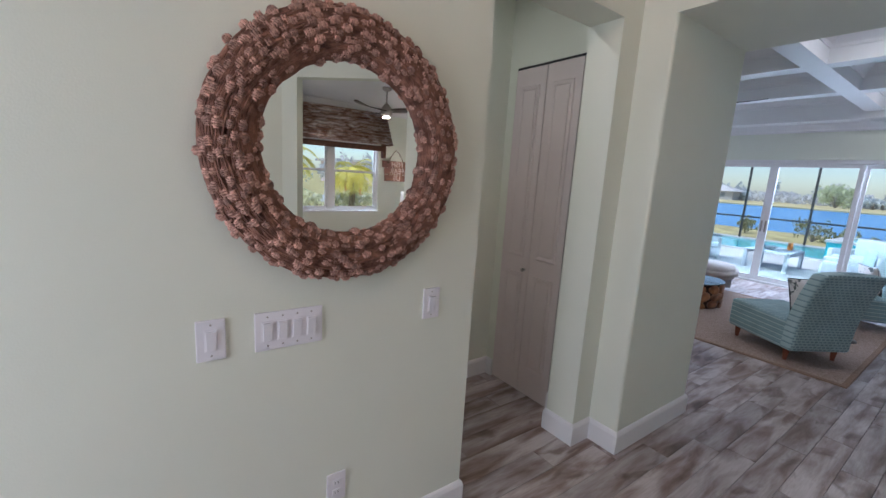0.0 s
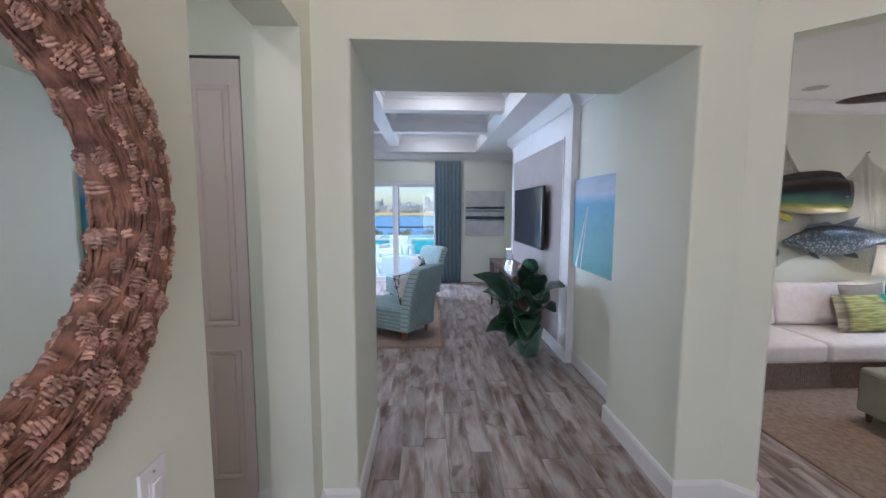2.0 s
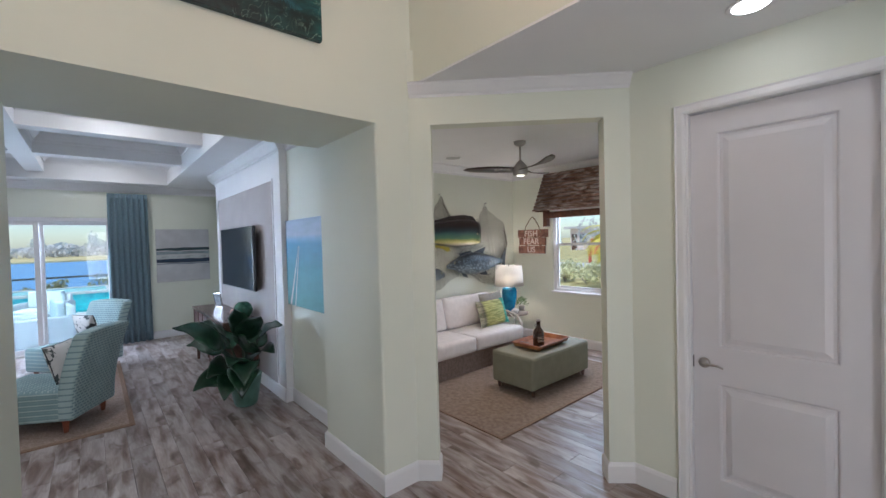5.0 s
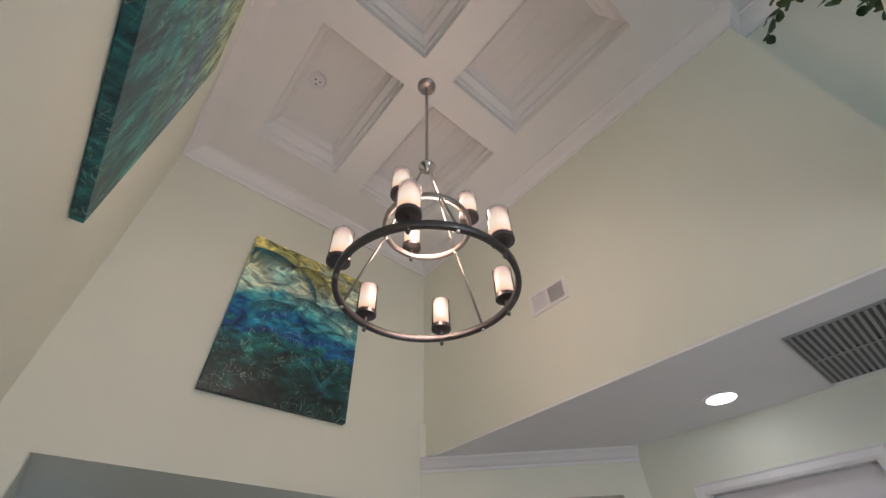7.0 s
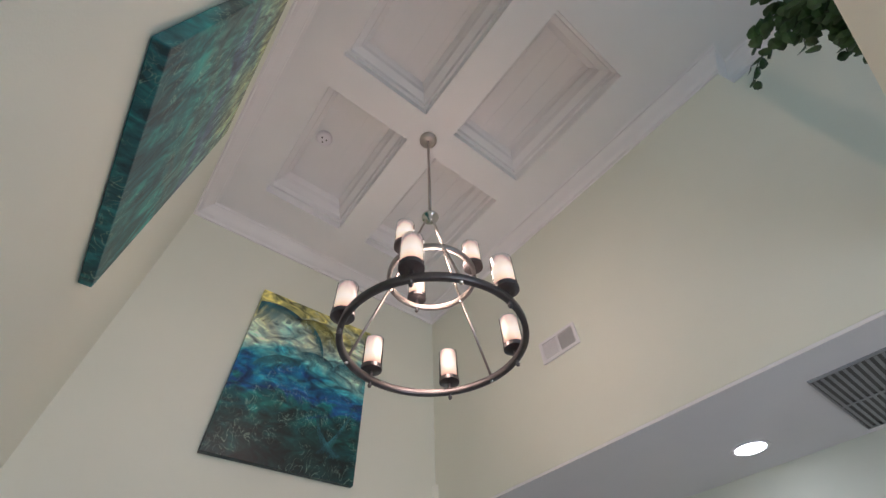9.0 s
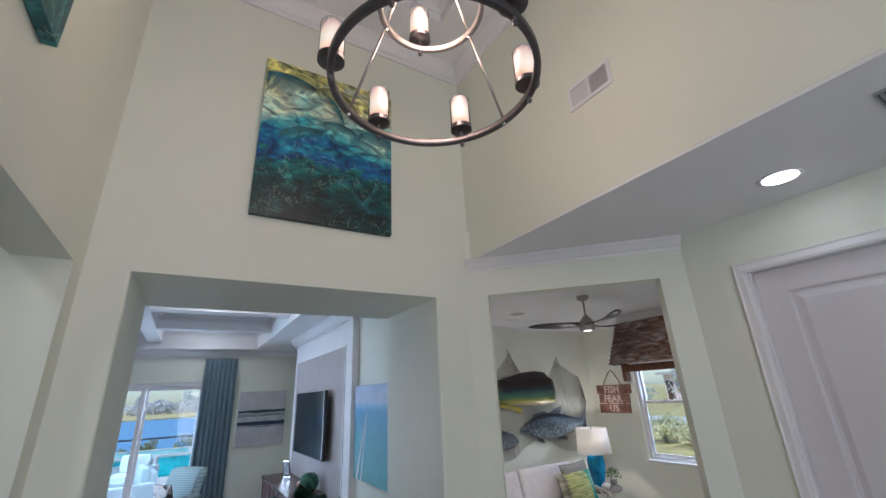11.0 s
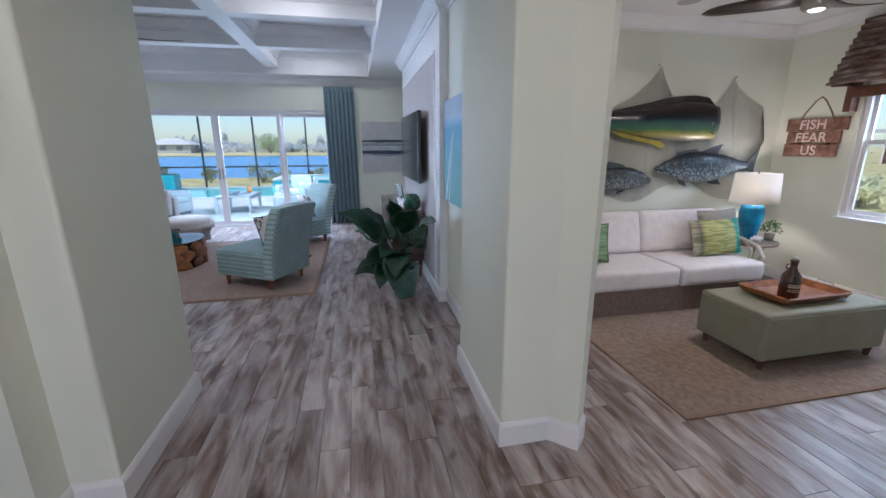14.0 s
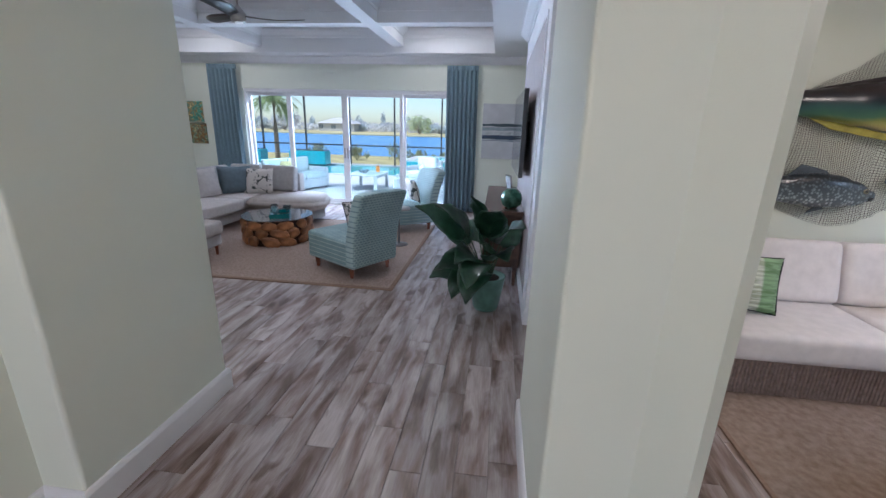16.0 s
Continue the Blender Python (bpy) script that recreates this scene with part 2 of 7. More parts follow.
# den
structure("wall_den_east", boxes((4.40, 4.52, -4.82, -0.90, 0, 2.9)), WALL, "pale green den wall", "wall")
structure("wall_den_south", boxes((3.62, 4.40, -4.82, -4.70, 0, 2.9), (0.2, 1.75, -4.82, -4.70, 0, 2.9), (1.75, 3.62, -4.82, -4.70, 0, 0.81), (1.75, 3.62, -4.82, -4.70, 2.12, 2.9)), WALL, "pale green den wall with a double window", "wall")
structure("wall_den_west", boxes((1.08, 1.20, -4.82, -2.05, 0, 2.9)), WALL, "pale green den wall", "wall")
structure("ceiling_den", prism(bmesh.new(), [(1.08, -4.82), (4.52, -4.82), (4.52, -0.897), (2.26, -0.897), (1.19, -2.0), (1.08, -2.0)], 2.76, 2.9), CEIL, "white den ceiling", "ceiling")
bm = boxes((-2.1, 2.155, -1.03, 1.305, 4.74, TOP), (1.75, 2.155, -0.895, 1.305, 4.5, 4.74), (-2.1, -0.39, -1.03, 1.305, 4.5, 4.74), (-0.39, 1.75, 0.963, 1.305, 4.5, 4.74), (-0.39, 1.75, -0.895, -0.50, 4.5, 4.74), (0.565, 0.785, -0.50, 0.963, 4.5, 4.74), (-0.39, 0.565, 0.11, 0.348, 4.5, 4.74), (0.785, 1.75, 0.11, 0.348, 4.5, 4.74))
for x0, x1 in ((-0.39, 0.565), (0.785, 1.75)):
    for y0, y1 in ((-0.50, 0.11), (0.348, 0.963)):
        sweep(bm, [(x0, y0), (x1, y0), (x1, y1), (x0, y1)], [(0, 4.58), (0.018, 4.58), (0.024, 4.62), (0.06, 4.66), (0.07, 4.70), (0.095, 4.735), (0, 4.735)], True)
        k = y0 + 0.13
        while k < y1 - 0.1:
            box(bm, x0 + 0.09, x1 - 0.09, k, k + 0.006, 4.736, 4.742)
            k += 0.13
structure("ceiling_foyer", bm, CEIL, "white coffered foyer ceiling with beadboard panels", "ceiling")
structure("floor", boxes((-2.1, 9.1, -4.9, 6.5, -0.12, -0.008)), GROUT, "floor bed under wood-look tile planks", "floor")


# ---- mouldings ----
def jamb(sv, deep):
    return tuple(_d0 + _dd * sv + _dn * deep)


BASE = [(0, 0.0), (0.016, 0.0), (0.016, 0.112), (0.010, 0.128), (0.004, 0.135), (0, 0.135)]
for path in ([(0.865, -1.91), (1.125, -1.91), jamb(1.30, 0), jamb(1.30, 0.115)],
             [jamb(0.148, 0.115), jamb(0.148, 0), (2.155, -0.865), (2.155, -0.60), (3.02, -0.60), (3.02, -0.775), (4.205, -0.775), (4.205, -0.70), (7.05, -0.70), (7.05, -0.775), (7.40, -0.775), (7.40, -2.4), (8.92, -2.4), (8.92, 0.50)],
             [(8.92, 4.60), (8.92, 6.4), (3.02, 6.4), (3.02, 1.12), (2.155, 1.12), (2.155, 1.305), (1.99, 1.305), (1.99, 1.505), (2.162, 1.505), (2.162, 1.64)],
             [(1.125, 1.375), (1.125, 1.305), (-1.95, 1.305)], [(2.162, 2.205), (2.162, 2.28), (0.2, 2.28)], [(1.20, -4.70), (4.40, -4.70), (4.40, -0.95)]):
    structure("baseboard", sweep(bmesh.new(), path, BASE), WHITE, "white painted baseboard", "baseboard")


def crown(z, big=0.105):
    return [(0, z - big), (0.012, z - big), (0.016, z - 0.82 * big), (0.035, z - 0.7 * big), (0.06, z - 0.42 * big), (0.082, z - 0.22 * big), (0.088, z - 0.2 * big), (0.09, z - 0.06 * big), (0.105, z - 0.002), (0, z - 0.002)]


for path, z in (([(-1.95, -1.03), (-0.757, -1.03), (-0.757, -0.895), (2.155, -0.895), (2.155, 1.305), (-1.95, 1.305)], 4.5),
                ([(1.125, -1.91), (2.15, -0.870)], LOW),
                ([(3.02, -0.775), (4.205, -0.775), (4.205, -0.70), (7.05, -0.70), (7.05, -0.775), (7.40, -0.775), (7.40, -2.4), (8.92, -2.4), (8.92, 6.4), (3.02, 6.4), (3.02, -0.76)], LIV),
                ([(1.20, -4.70), (4.40, -4.70), (4.40, -0.95)], 2.76)):
    structure("crown_trim", sweep(bmesh.new(), path, [(o * (0.75 if z == LOW else 1), h) for o, h in crown(z, 0.085 if z == LOW else 0.13)]), WHITE, "white crown moulding", "trim")

# ---- more materials ----


def nodes_of(name, rough=0.5, metal=0.0):
    m = bpy.data.materials.new(name)
    m.use_nodes = True
    n, l = m.node_tree.nodes, m.node_tree.links
    b = n["Principled BSDF"]
    b.inputs["Roughness"].default_value, b.inputs["Metallic"].default_value = rough, metal
    tc = n.new("ShaderNodeTexCoord")
    return m, n, l, b, tc


def ramp_of(n, l, source, stops):
    r = n.new("ShaderNodeValToRGB")
    e = r.color_ramp.elements
    while len(e) < len(stops):
        e.new(0.5)
    for k, (p, c) in zip(e, stops):
        k.position, k.color = p, (*c, 1)
    l.new(source, r.inputs[0])
    return r.outputs[0]


def noise_of(n, l, tc, scale, detail=5.0, stretch=(1, 1, 1), distort=0.0, shift=None):
    mp = n.new("ShaderNodeMapping")
    mp.inputs["Scale"].default_value = stretch
    l.new(tc.outputs["Object"], mp.inputs["Vector"])
    t = n.new("ShaderNodeTexNoise")
    t.inputs["Scale"].default_value, t.inputs["Detail"].default_value, t.inputs["Distortion"].default_value = scale, detail, distort
    if shift is not None:
        add = n.new("ShaderNodeVectorMath")
        l.new(mp.outputs[0], add.inputs[0])
        l.new(shift, add.inputs[1])
        l.new(add.outputs[0], t.inputs["Vector"])
    else:
        l.new(mp.outputs[0], t.inputs["Vector"])
    return t.outputs["Fac"]


def mix_of(n, l, fac, a, b, kind="MIX"):
    m = n.new("ShaderNodeMixRGB")
    m.blend_type = kind
    for k, v in zip(m.inputs, (fac, a, b)):
        if isinstance(v, (int, float)):
            k.default_value = v
        elif isinstance(v, tuple):
            k.default_value = (*v, 1)
        else:
            l.new(v, k)
    return m.outputs[0]


def bump_of(n, l, b, height, strength, distance=0.005):
    bp = n.new("ShaderNodeBump")
    bp.inputs["Strength"].default_value, bp.inputs["Distance"].default_value = strength, distance
    l.new(height, bp.inputs["Height"])
    l.new(bp.outputs[0], b.inputs["Normal"])


def plank_material():
    """Wood-look porcelain: grey-brown streaks along x, each plank shifted by its own random number."""
    m, n, l, b, tc = nodes_of("wood_look_tile", 0.28)
    oi = n.new("ShaderNodeObjectInfo")
    isl = n.new("ShaderNodeNewGeometry")
    rnd = n.new("ShaderNodeMath")
    rnd.operation = "ADD"
    l.new(oi.outputs["Random"], rnd.inputs[0])
    l.new(isl.outputs["Random Per Island"], rnd.inputs[1])
    cx = n.new("ShaderNodeCombineXYZ")
    mul = n.new("ShaderNodeMath")
    mul.operation = "MULTIPLY"
    mul.inputs[1].default_value = 37.0
    l.new(rnd.outputs[0], mul.inputs[0])
    for k in range(3):
        l.new(mul.outputs[0], cx.inputs[k])
    big = noise_of(n, l, tc, 2.1, 7, (1.0, 5.0, 1), 0.45, cx.outputs[0])
    fine = noise_of(n, l, tc, 9.0, 7, (1.0, 12.0, 1), 0.5, cx.outputs[0])
    spot = noise_of(n, l, tc, 3.2, 3, (1.0, 2.2, 1), 0.6, cx.outputs[0])
    col = ramp_of(n, l, big, [(0.30, (0.115, 0.065, 0.045)), (0.41, (0.235, 0.170, 0.145)), (0.51, (0.36, 0.30, 0.285)), (0.64, (0.50, 0.45, 0.445))])
    grain = ramp_of(n, l, fine, [(0.35, (0.88, 0.865, 0.85)), (0.62, (1.05, 1.05, 1.05))])
    col = mix_of(n, l, 1.0, col, grain, "MULTIPLY")
    dark = ramp_of(n, l, spot, [(0.31, (0.36, 0.28, 0.22)), (0.43, (1, 1, 1))])
    col = mix_of(n, l, 0.8, col, dark, "MULTIPLY")
    hsv = n.new("ShaderNodeHueSaturation")
    fr = n.new("ShaderNodeMath")
    fr.operation = "FRACT"
    l.new(rnd.outputs[0], fr.inputs[0])
    mr = n.new("ShaderNodeMapRange")
    mr.inputs["To Min"].default_value, mr.inputs["To Max"].default_value = 0.82, 1.12
    l.new(fr.outputs[0], mr.inputs["Value"])
    l.new(mr.outputs[0], hsv.inputs["Value"])
    l.new(col, hsv.inputs["Color"])
    l.new(hsv.outputs[0], b.inputs["Base Color"])
    rr = n.new("ShaderNodeMapRange")
    rr.inputs["To Min"].default_value, rr.inputs["To Max"].default_value = 0.27, 0.42
    l.new(fine, rr.inputs["Value"])
    l.new(rr.outputs[0], b.inputs["Roughness"])
    bump_of(n, l, b, fine, 0.06, 0.003)
    return m


def ocean_material(name, scale, stops, axis_ramp=None, distort=2.5, stretch=(1, 1, 1), blend=0.38):
    """An abstract painted canvas."""
    m, n, l, b, tc = nodes_of(name, 0.45)
    a = noise_of(n, l, tc, scale, 8, stretch, distort)
    c = ramp_of(n, l, a, stops)
    v = n.new("ShaderNodeTexVoronoi")
    v.feature = "DISTANCE_TO_EDGE"
    v.inputs["Scale"].default_value = scale * 7
    wob = n.new("ShaderNodeVectorMath")
    wob.operation = "ADD"
    nz = n.new("ShaderNodeTexNoise")
    nz.inputs["Scale"].default_value = scale * 3
    l.new(tc.outputs["Object"], nz.inputs["Vector"])
    l.new(tc.outputs["Object"], wob.inputs[0])
    l.new(nz.outputs["Color"], wob.inputs[1])
    l.new(wob.outputs[0], v.inputs["Vector"])
    vein = ramp_of(n, l, v.outputs["Distance"], [(0.0, (0.5, 0.62, 0.5)), (0.05, (0.0, 0.0, 0.0))])
    patch = ramp_of(n, l, noise_of(n, l, tc, scale * 1.7, 3), [(0.45, (0, 0, 0)), (0.6, (0.75, 0.75, 0.75))])
    vein = mix_of(n, l, 1.0, vein, patch, "MULTIPLY")
    c = mix_of(n, l, 0.7, c, vein, "SCREEN")
    strokes = ramp_of(n, l, noise_of(n, l, tc, scale * 6, 9, (1, 1, 1.6), 0.7), [(0.36, (0.16, 0.2, 0.26)), (0.48, (0.9, 0.9, 0.9)), (0.58, (1.5, 1.5, 1.4)), (0.68, (3.0, 2.8, 2.4))])
    c = mix_of(n, l, 0.8, c, strokes, "MULTIPLY")
    if axis_ramp:
        sep = n.new("ShaderNodeSeparateXYZ")
        l.new(tc.outputs["Generated"], sep.inputs[0])
        add = n.new("ShaderNodeMath")
        add.operation = "MULTIPLY_ADD"
        add.inputs[1].default_value = 0.35
        l.new(a, add.inputs[0])
        l.new(sep.outputs["Z"], add.inputs[2])
        g = ramp_of(n, l, add.outputs[0], axis_ramp)
        g = mix_of(n, l, 0.75, g, strokes, "MULTIPLY")
        c = mix_of(n, l, blend, c, g)
        # dark palm arcs over the wash
        wv = n.new("ShaderNodeTexWave")
        wv.wave_type, wv.rings_direction = "RINGS", "SPHERICAL"
        wv.inputs["Scale"].default_value, wv.inputs["Distortion"].default_value, wv.inputs["Detail"].default_value = 0.85, 3.2, 4.0
        wv.inputs["Detail Scale"].default_value = 2.2
        l.new(tc.outputs["Object"], wv.inputs["Vector"])
        arcs = ramp_of(n, l, wv.outputs["Fac"], [(0.10, (0.10, 0.16, 0.24)), (0.32, (1, 1, 1))])
        c = mix_of(n, l, 0.55, c, arcs, "MULTIPLY")
    l.new(c, b.inputs["Base Color"])
    bump_of(n, l, b, a, 0.15)
    return m


def glass_material():
    m = bpy.data.materials.new("window_glass")
    m.use_nodes = True
    n, l = m.node_tree.nodes, m.node_tree.links
    n.remove(n["Principled BSDF"])
    t, g, mx, f = n.new("ShaderNodeBsdfTransparent"), n.new("ShaderNodeBsdfGlossy"), n.new("ShaderNodeMixShader"), n.new("ShaderNodeFresnel")
    t.inputs[0].default_value = (0.93, 0.97, 0.97, 1)
    g.inputs["Roughness"].default_value = 0.02
    f.inputs[0].default_value = 1.35
    l.new(f.outputs[0], mx.inputs[0])
    l.new(t.outputs[0], mx.inputs[1])
    l.new(g.outputs[0], mx.inputs[2])
    l.new(mx.outputs[0], n["Material Output"].inputs[0])
    return m


GLASS = glass_material()
PLANK = plank_material()
STRIP = mat("fibre_strand", (0.13, 0.052, 0.035), 0.75, scale=30, vary=0.4, bump=0.5, bump_scale=140, second=(0.26, 0.125, 0.086))
KNOT = mat("fibre_knot", (0.25, 0.105, 0.072), 0.5, scale=45, vary=0.4, bump=0.5, bump_scale=160, per_object=0.32, second=(0.56, 0.34, 0.27))
NICKEL = mat("brushed_nickel", (0.42, 0.39, 0.37), 0.32, 1.0, scale=40, vary=0.06)
DARKMETAL = mat("gunmetal", (0.16, 0.15, 0.155), 0.38, 1.0, scale=40, vary=0.1)
CHROME = mat("chrome", (0.6, 0.58, 0.56), 0.12, 1.0)
BLACK = mat("black_plastic", (0.012, 0.012, 0.014), 0.3, vary=0.1)
SWITCH = mat("switch_plastic", (0.80, 0.78, 0.82), 0.3, vary=0.01)
DOORW = mat("white_door_paint", (0.68, 0.655, 0.68), 0.4, scale=3, vary=0.02, bump=0.04, bump_scale=150)
LEAF = mat("dark_leaf", (0.008, 0.034, 0.017), 0.30, scale=14, vary=0.3, bump=0.1, bump_scale=40, per_object=0.25, second=(0.016, 0.052, 0.026))
VINE = mat("vine_leaf", (0.045, 0.10, 0.03), 0.5, scale=20, vary=0.35, per_object=0.3)
STEM = mat("plant_stem", (0.03, 0.06, 0.025), 0.5, scale=20, vary=0.2)
WALNUT = mat("dark_walnut", (0.06, 0.028, 0.02), 0.35, scale=12, vary=0.35, bump=0.08, second=(0.10, 0.05, 0.032))
LEGWOOD = mat("cherry_leg_wood", (0.20, 0.06, 0.03), 0.35, scale=18, vary=0.25)

# ---- foyer things ----


def round_mirror():
    t = thing("round_mirror", pose(0.53, 1.305, 1.62), "round wall mirror in a knotted brown fibre frame", "mirror")
    bm = bmesh.new()
    lathe(bm, [(0.28, 0.0), (0.28, 0.02)], 64)
    bmesh.ops.transform(bm, matrix=Matrix.Rotation(radians(90), 4, "X"), verts=bm.verts)
    part("mirror_glass", bm, MIRROR, t, "clear mirror glass")
    rng = random.Random(5)
    # solid backing ring under the strands
    bm = bmesh.new()
    n, prof = 72, [(0.272, 0.0), (0.272, 0.030), (0.30, 0.050), (0.35, 0.058), (0.40, 0.048), (0.425, 0.020), (0.425, 0.0)]
    rings = [[bm.verts.new((r * math.cos(2 * math.pi * i / n), -d - 0.001, r * math.sin(2 * math.pi * i / n))) for r, d in prof] for i in range(n)]
    for i in range(n):
        a, b = rings[i], rings[(i + 1) % n]
        for k in range(len(prof)):
            bm.faces.new((a[k], a[(k + 1) % len(prof)], b[(k + 1) % len(prof)], b[k]))
    bmesh.ops.recalc_face_normals(bm, faces=bm.faces)
    part("backing_ring", bm, STRIP, t)
    bm = bmesh.new()
    for s in range(96):
        r0, a0 = 0.276 + 0.142 * (s + rng.random()) / 96, rng.uniform(0, 6.28)
        span, pts = rng.uniform(2.2, 6.2), []
        steps = int(span * 16)
        ph = rng.uniform(0, 6.28)
        for i in range(steps + 1):
            a = a0 + span * i / steps
            r = r0 + 0.008 * math.sin(5 * a + ph) + rng.uniform(-0.0015, 0.0015)
            q = (r - 0.272) / 0.156
            d = 0.026 + 0.040 * math.sin(math.pi * min(1, max(0, q))) ** 0.7
            pts.append((r * math.cos(a), -d + 0.003 * math.sin(9 * a + ph), r * math.sin(a)))
        tube(bm, pts, 0.003, 5)
    tagged(part("strand_band", bm, STRIP, t), "twisted brown fibre strands", kind="stuff")
    # knots: four shapes of wound cord
    shapes = []
    for v in range(4):
        bm = bmesh.new()
        for k in range(5):
            z = (k - 2) * 0.0068
            rr = 0.0125 * (1 - 0.5 * (abs(k - 2) / 2) ** 2) * (0.9 + 0.06 * v)
            tilt = rng.uniform(-0.22, 0.22)
            tube(bm, [(rr * math.cos(x), z + rr * tilt * math.cos(x), rr * math.sin(x)) for x in [2 * math.pi * i / 9 for i in range(9)]], 0.0037, 5, True)
        me = bpy.data.meshes.new("knot")
        bm.to_mesh(me)
        bm.free()
        me.materials.append(KNOT)
        for p in me.polygons:
            p.use_smooth = True
        shapes.append(me)
    count = 0
    for row, (r, num) in enumerate(((0.280, 38), (0.312, 46), (0.345, 54), (0.378, 58), (0.406, 62), (0.422, 40))):
        for i in range(num):
            if rng.random() < 0.06 or count >= 290:
                continue
            a = 2 * math.pi * (i + rng.uniform(-0.35, 0.35)) / num
            rr = r + rng.uniform(-0.011, 0.011)
            q = min(1, max(0, (rr - 0.272) / 0.156))
            d = 0.024 + 0.042 * math.sin(math.pi * q) ** 0.7
            ob = new("knot", shapes[rng.randrange(4)])
            ob.parent = t
            s = rng.uniform(0.70, 1.0)
            ob.matrix_basis = Matrix.Translation((rr * math.cos(a), -d, rr * math.sin(a))) @ Matrix.Rotation(-a, 4, "Y") @ Matrix.Rotation(radians(rng.uniform(60, 120)), 4, "X") @ Matrix.Rotation(rng.uniform(-0.6, 0.6), 4, "Y") @ Matrix.Diagonal((s, s, s, 1))
            count += 1
    bm = bmesh.new()
    for i in range(430):
        a, rr = rng.uniform(0, 2 * math.pi), 0.272 + 0.158 * rng.random() ** 0.9
        q = min(1, max(0, (rr - 0.272) / 0.156))
        d = 0.020 + 0.040 * math.sin(math.pi * q) ** 0.7
        s = rng.uniform(0.6, 0.95)
        m = Matrix.Translation((rr * math.cos(a), -d, rr * math.sin(a))) @ Matrix.Rotation(-a, 4, "Y") @ Matrix.Rotation(radians(rng.uniform(60, 120)), 4, "X") @ Matrix.Rotation(rng.uniform(-0.6, 0.6), 4, "Y") @ Matrix.Diagonal((s, s, s, 1))
        for k in range(3):
            z = (k - 1) * 0.0085
            rr2 = 0.0125 if k == 1 else 0.0095
            tube(bm, [m @ Vector((rr2 * math.cos(x), z, rr2 * math.sin(x))) for x in [2 * math.pi * w / 8 for w in range(8)]], 0.0048 * s, 4, True)
    tagged(part("knot_filling", bm, KNOT, t, "", True), "smaller wound fibre knots", kind="stuff")


round_mirror()


def switch_plate(x, z, w, gangs, label):
    t = thing("light_switch", pose(x, 1.305, z), label, "light switch")
    part("plate", boxes((-w / 2, w / 2, -0.007, 0.0, -0.0635, 0.0635), bevel=0.003), SWITCH, t)
    for g in range(gangs):
        gx = (g - (gangs - 1) / 2) * 0.046
        part("rocker_frame", boxes((gx - 0.0175, gx + 0.0175, -0.0085, -0.006, -0.034, 0.034), bevel=0.001), SWITCH, t)
        bm = boxes((gx - 0.014, gx + 0.014, -0.0135, -0.008, -0.030, 0.030), bevel=0.002)
        bmesh.ops.rotate(bm, verts=bm.verts, cent=(gx, -0.008, 0), matrix=Matrix.Rotation(radians(5), 3, "X"))
        part("rocker", bm, SWITCH, t)
        for sz in (-0.048, 0.048):
            bm = lathe(bmesh.new(), [(0.003, 0), (0.003, 0.0015)], 10)
            bmesh.ops.transform(bm, matrix=Matrix.Translation((gx, -0.0068, sz)) @ Matrix.Rotation(radians(90), 4, "X"), verts=bm.verts)
            part("screw", bm, NICKEL, t)


switch_plate(0.120, 1.038, 0.078, 1, "white single rocker light switch on the mirror wall")
switch_plate(0.346, 1.038, 0.214, 4, "white four gang rocker light switch plate")
switch_plate(0.902, 1.047, 0.078, 1, "white single rocker light switch by the hall opening")
t = thing("wall_outlet", pose(0.512, 1.305, 0.372), "white duplex power outlet low on the wall", "outlet")
part("plate", boxes((-0.037, 0.037, -0.006, 0, -0.06, 0.06), bevel=0.003), SWITCH, t)
for oz in (-0.02, 0.02):
    part("socket", boxes((-0.016, 0.016, -0.0085, -0.005, oz - 0.013, oz + 0.013), bevel=0.002), SWITCH, t)
    for ox in (-0.006, 0.006):
        part("slot", boxes((ox - 0.001, ox + 0.001, -0.0095, -0.008, oz - 0.004, oz + 0.005)), BLACK, t)


def panel_relief(bm, x0, x1, z0, z1, y):
    """A moulded door panel: a sunk groove around a raised field, facing +y."""
    sweep(bm, [(x0, z0), (x1, z0), (x1, z1), (x0, z1)], [(0, y - 0.001), (0.006, y + 0.007), (0.022, y + 0.004), (0.03, y - 0.001)], True)
    return bm


def flip_up(bm):
    """Turns a (x, z, y) mesh made by sweep into x, y, z."""
    for v in bm.verts:
        v.co = Vector((v.co.x, v.co.z, v.co.y))
    bmesh.ops.recalc_face_normals(bm, faces=bm.faces)
    return bm


